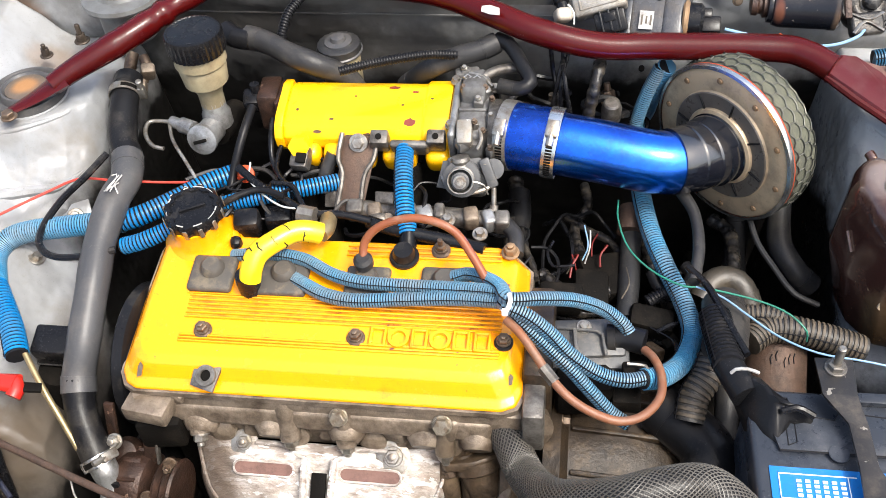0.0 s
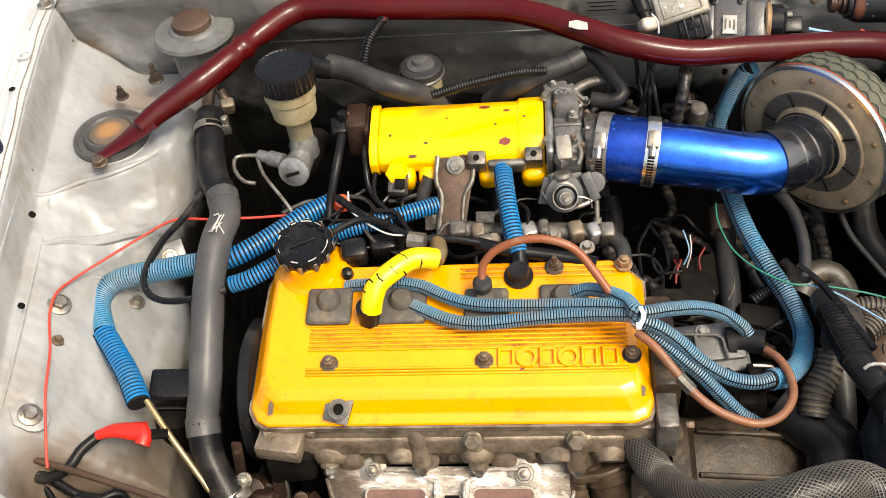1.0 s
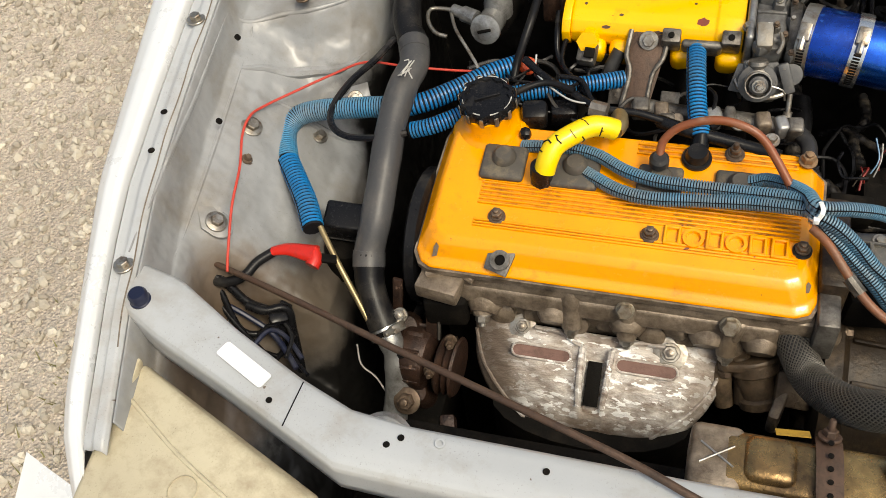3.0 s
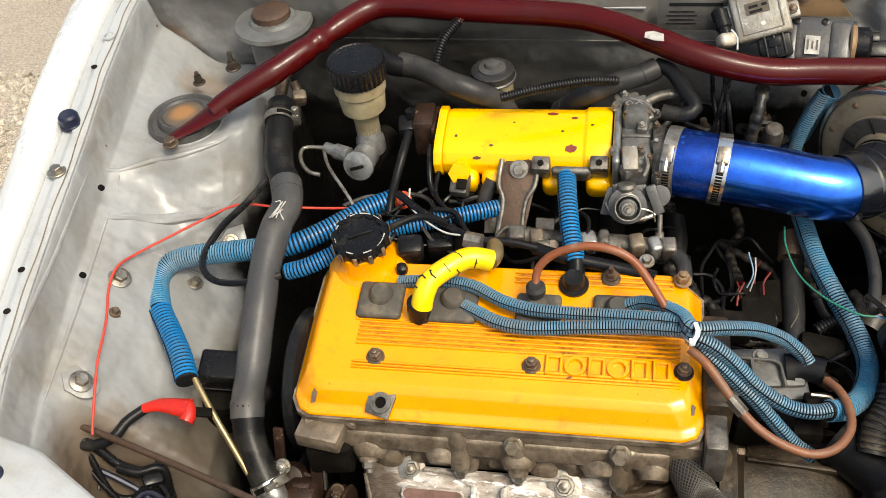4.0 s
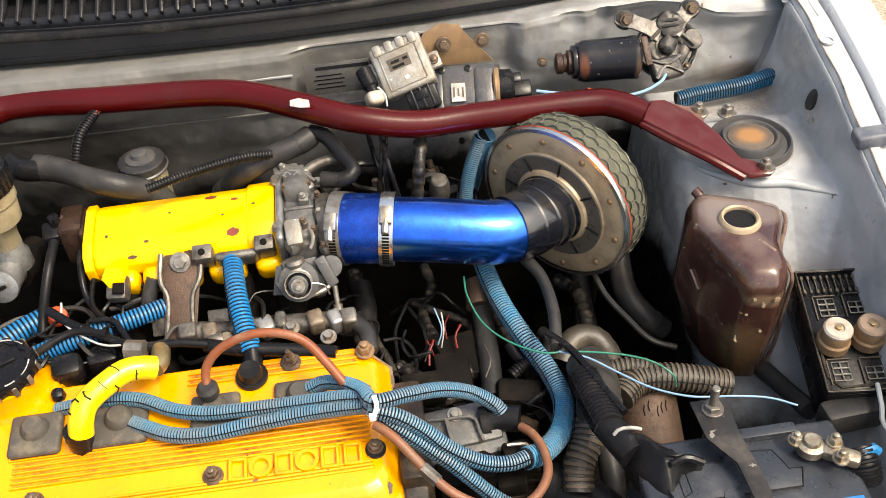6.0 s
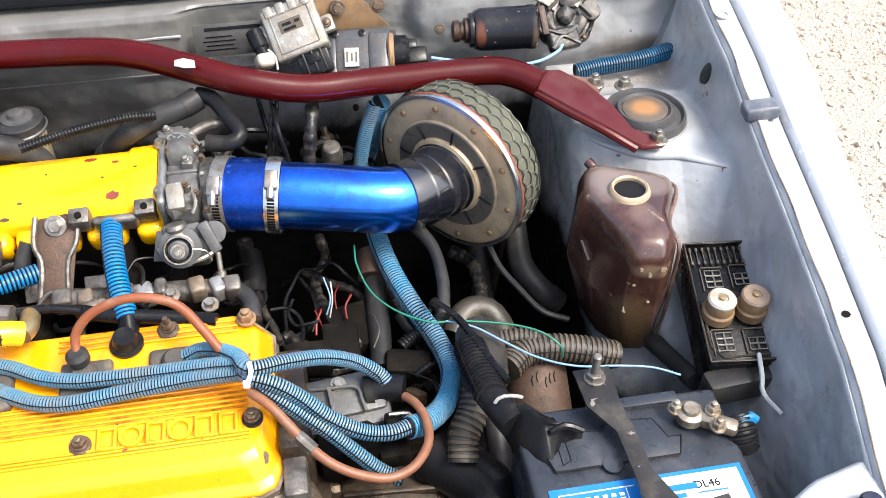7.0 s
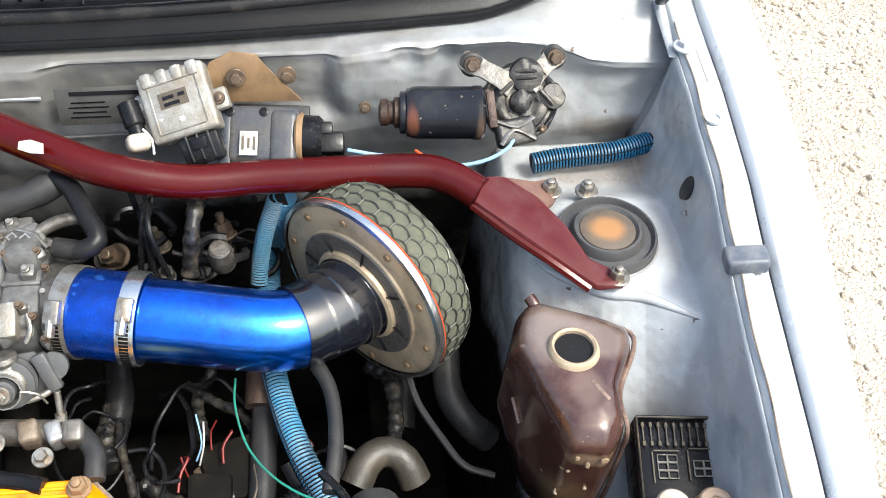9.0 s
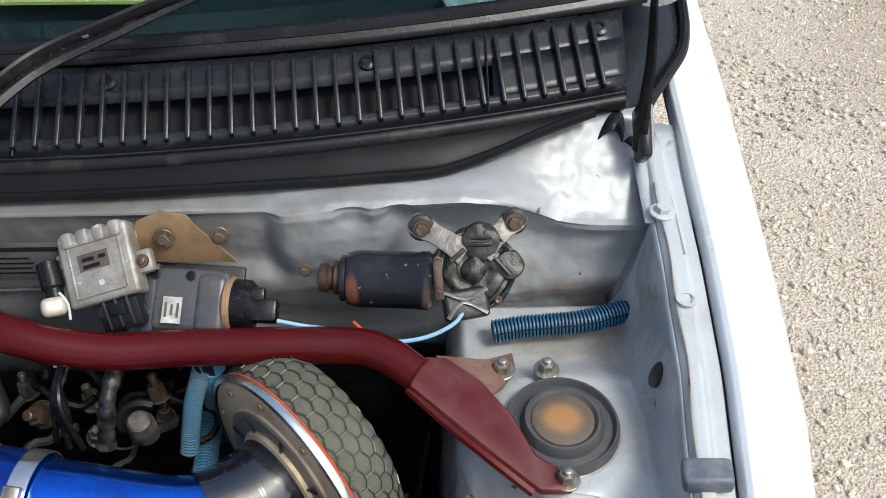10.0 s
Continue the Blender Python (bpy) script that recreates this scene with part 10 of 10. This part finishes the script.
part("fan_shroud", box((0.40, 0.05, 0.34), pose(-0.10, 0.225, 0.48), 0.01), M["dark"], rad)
tagged(finish("cross_panel_sticker", prism([(0.028 * sx + 0.003 * math.cos(radians(a)), 0.0055 * sy + 0.003 * math.sin(radians(a))) for sx, sy, a0 in ((1, 1, 0), (-1, 1, 90), (-1, -1, 180), (1, -1, 270)) for a in (a0, a0 + 30, a0 + 60, a0 + 90)], 0, 0.0008, Matrix.Translation(V((-0.424, 0.202, 0.789))) @ pose(0, 0, 0, 0, 3, -26)), M["white"]), "blank white sticker on the cross panel", "sticker")
tagged(finish("horn", lathe([(0.030, 0), (0.032, 0.004), (0.027, 0.010), (0.010, 0.013), (0.006, 0.016)], tilt((-0.294, 0.189, 0.7), 25), 32), M["alloy_light"]), "pale metal horn disc behind the cross panel", "horn")
hl = thing("headlamp_housing", "dusty cream plastic back of the headlamp in the front corner", "headlamp", at=(-0.47, 0.10, 0.70))
bm = loft([[(-0.57, 0.19, 0.60), (-0.34, 0.09, 0.60), (-0.34, 0.0, 0.60), (-0.57, 0.03, 0.60)], [(-0.575, 0.222, 0.730), (-0.325, 0.112, 0.730), (-0.325, -0.005, 0.730), (-0.555, 0.025, 0.730)], [(-0.566, 0.212, 0.748), (-0.335, 0.102, 0.748), (-0.335, 0.0, 0.748), (-0.55, 0.03, 0.748)]], bevel=0.006)
part("shell", bm, M["lamp_case"], hl)
part("adjuster_rib", sweep([(-0.545, 0.165, 0.748), (-0.47, 0.118, 0.7485), (-0.39, 0.078, 0.748)], 0.0022, 8), M["lamp_case"], hl)
part("lug", box((0.024, 0.048, 0.012), pose(-0.558, 0.181, 0.752, 0, 0, 6), 0.003), M["lamp_case"], hl)
part("lug_bolt", hexhead(0.0085, 0.007, tilt((-0.559, 0.165, 0.757)), washer=1.3), M["navy_rubber"], hl)
part("ring_mark", lathe([(0.014, -0.001), (0.0148, 0.001), (0.014, 0.002)], pose(-0.45, 0.085, 0.748), 24, cap=False), M["lamp_case"], hl)
# black colour paints the corner's shade; the left housing is cream
hr = thing("headlamp_housing", "headlamp housing coloured black for its shaded front corner", "headlamp", at=(0.47, 0.10, 0.70))
part("shell", loft([[(0.57, 0.19, 0.58), (0.38, 0.10, 0.58), (0.38, 0.0, 0.58), (0.57, 0.03, 0.58)], [(0.575, 0.195, 0.705), (0.375, 0.105, 0.705), (0.375, -0.005, 0.705), (0.575, 0.025, 0.705)], [(0.560, 0.175, 0.725), (0.39, 0.09, 0.725), (0.39, 0.0, 0.725), (0.56, 0.03, 0.725)]], bevel=0.006), M["plastic"], hr)
cable("green_wire", [(0.422, 0.268, 0.745), (0.439, 0.264, 0.745), (0.46, 0.265, 0.745), (0.48, 0.28, 0.735)], 0.0018, M["green_wire"], "thin green wire in front of the battery", "wire")

# stubs and fittings beside the left strut tower
for pts, r in (([(-0.435, 0.816, 0.8), (-0.431, 0.824, 0.815), (-0.429, 0.837, 0.825)], 0.008), ([(-0.413, 0.81, 0.8), (-0.409, 0.824, 0.815), (-0.414, 0.832, 0.825)], 0.0065)):
    cable("hose_fitting", pts, r, M["brownbolt"], "rusty pipe stub beside the strut tower", "fitting", 12, "pipe stubs")
for p in ((-0.425, 0.798, 0.81), (-0.41, 0.792, 0.805), (-0.405, 0.816, 0.812)):
    tagged(finish("valve_block", box((0.018, 0.016, 0.020), tilt(p, 20, 10, random.uniform(0, 60)), 0.004), M["head"]), "grimy metal valve block", "valve", "valve blocks")

# tangled engine wiring behind the cover and deep beside the gearbox
def tangle(count, lo, hi, reach, radii, mats, label, group):
    """Wires that wander through a region, bending as they go."""
    for k in range(count):
        p = V([random.uniform(u, v) for u, v in zip(lo, hi)])
        turn, swing = random.uniform(0, 6.28), random.uniform(0.3, 0.75) * random.choice((-1, 1))
        pts = [p.copy()]
        for j in range(random.randint(5, 8)):
            turn += swing + random.uniform(-0.35, 0.35)
            p = p + V((reach[0] * math.cos(turn), reach[1] * math.sin(turn), random.uniform(-1.0, 0.7) * reach[2]))
            pts.append(p.copy())
        cable("tangled_wire", pts, random.uniform(*radii), M[random.choice(mats)], label, "wire", 6, group)


tangle(3, V((0.088, 0.647, 0.72)) - V((0.0, 0.04, 0.03)), V((0.136, 0.606, 0.72)) + V((0, 0.03, 0)), (0.018, 0.020, 0.004), (0.0010, 0.0022), ("plastic", "plastic", "rubber"), "loose thin wire near the engine's end", "loose wires")
tangle(14, (-0.27, 0.605, 0.745), (-0.03, 0.665, 0.775), (0.022, 0.016, 0.010), (0.0012, 0.0034), ("plastic", "plastic", "rubber", "rubber_grey"), "thin black wire tangled behind the cover", "tangled engine wires")
tangle(5, (0.08, 0.52, 0.64), (0.20, 0.64, 0.70), (0.018, 0.024, 0.018), (0.0014, 0.0045), ("plastic", "rubber", "rubber", "plastic"), "dark wire deep beside the gearbox", "deep wires")
tangle(10, (0.02, 0.80, 0.74), (0.24, 0.85, 0.79), (0.014, 0.010, 0.009), (0.0016, 0.005), ("plastic", "rubber", "rubber_grey"), "dark wire in front of the bulkhead", "bulkhead wires")
tangle(4, (0.06, 0.60, 0.70), (0.14, 0.67, 0.73), (0.013, 0.013, 0.010), (0.0012, 0.0026), ("plastic", "rubber", "plastic"), "thin grimy wire below the throttle body", "throttle wires")
tangle(7, (-0.25, 0.63, 0.765), (-0.17, 0.68, 0.785), (0.014, 0.013, 0.009), (0.0014, 0.0030), ("plastic", "rubber", "rubber_grey"), "thin black wire tangled before the plenum", "tangled engine wires")
tangle(4, (0.19, 0.53, 0.66), (0.27, 0.62, 0.69), (0.014, 0.013, 0.010), (0.0014, 0.0034), ("plastic", "rubber"), "dark wire deep beside the gearbox", "deep wires")
for k in range(9):
    p = (random.uniform(-0.26, 0.03), random.uniform(0.605, 0.655), random.uniform(0.745, 0.768))
    tagged(finish("wiring_clip", box((random.uniform(0.010, 0.02), random.uniform(0.010, 0.016), random.uniform(0.008, 0.014)), tilt(p, random.uniform(-20, 30), random.uniform(-20, 20), random.uniform(0, 90)), 0.003), M[("plastic", "alloy", "plastic")[k % 3]]), "small grimy wiring clip behind the cover", "connector", "wiring clips")
for k in range(8):
    p = (random.uniform(0.03, 0.19), random.uniform(0.81, 0.86), random.uniform(0.71, 0.77))
    tagged(finish("pipe_union", hexhead(random.uniform(0.007, 0.012), 0.014, tilt(p, random.uniform(-30, 50), random.uniform(-30, 30)), washer=1.25, stud=0.01), M[("brownbolt", "alloy", "head")[k % 3]]), "grimy pipe union low on the bulkhead", "fitting", "pipe unions")
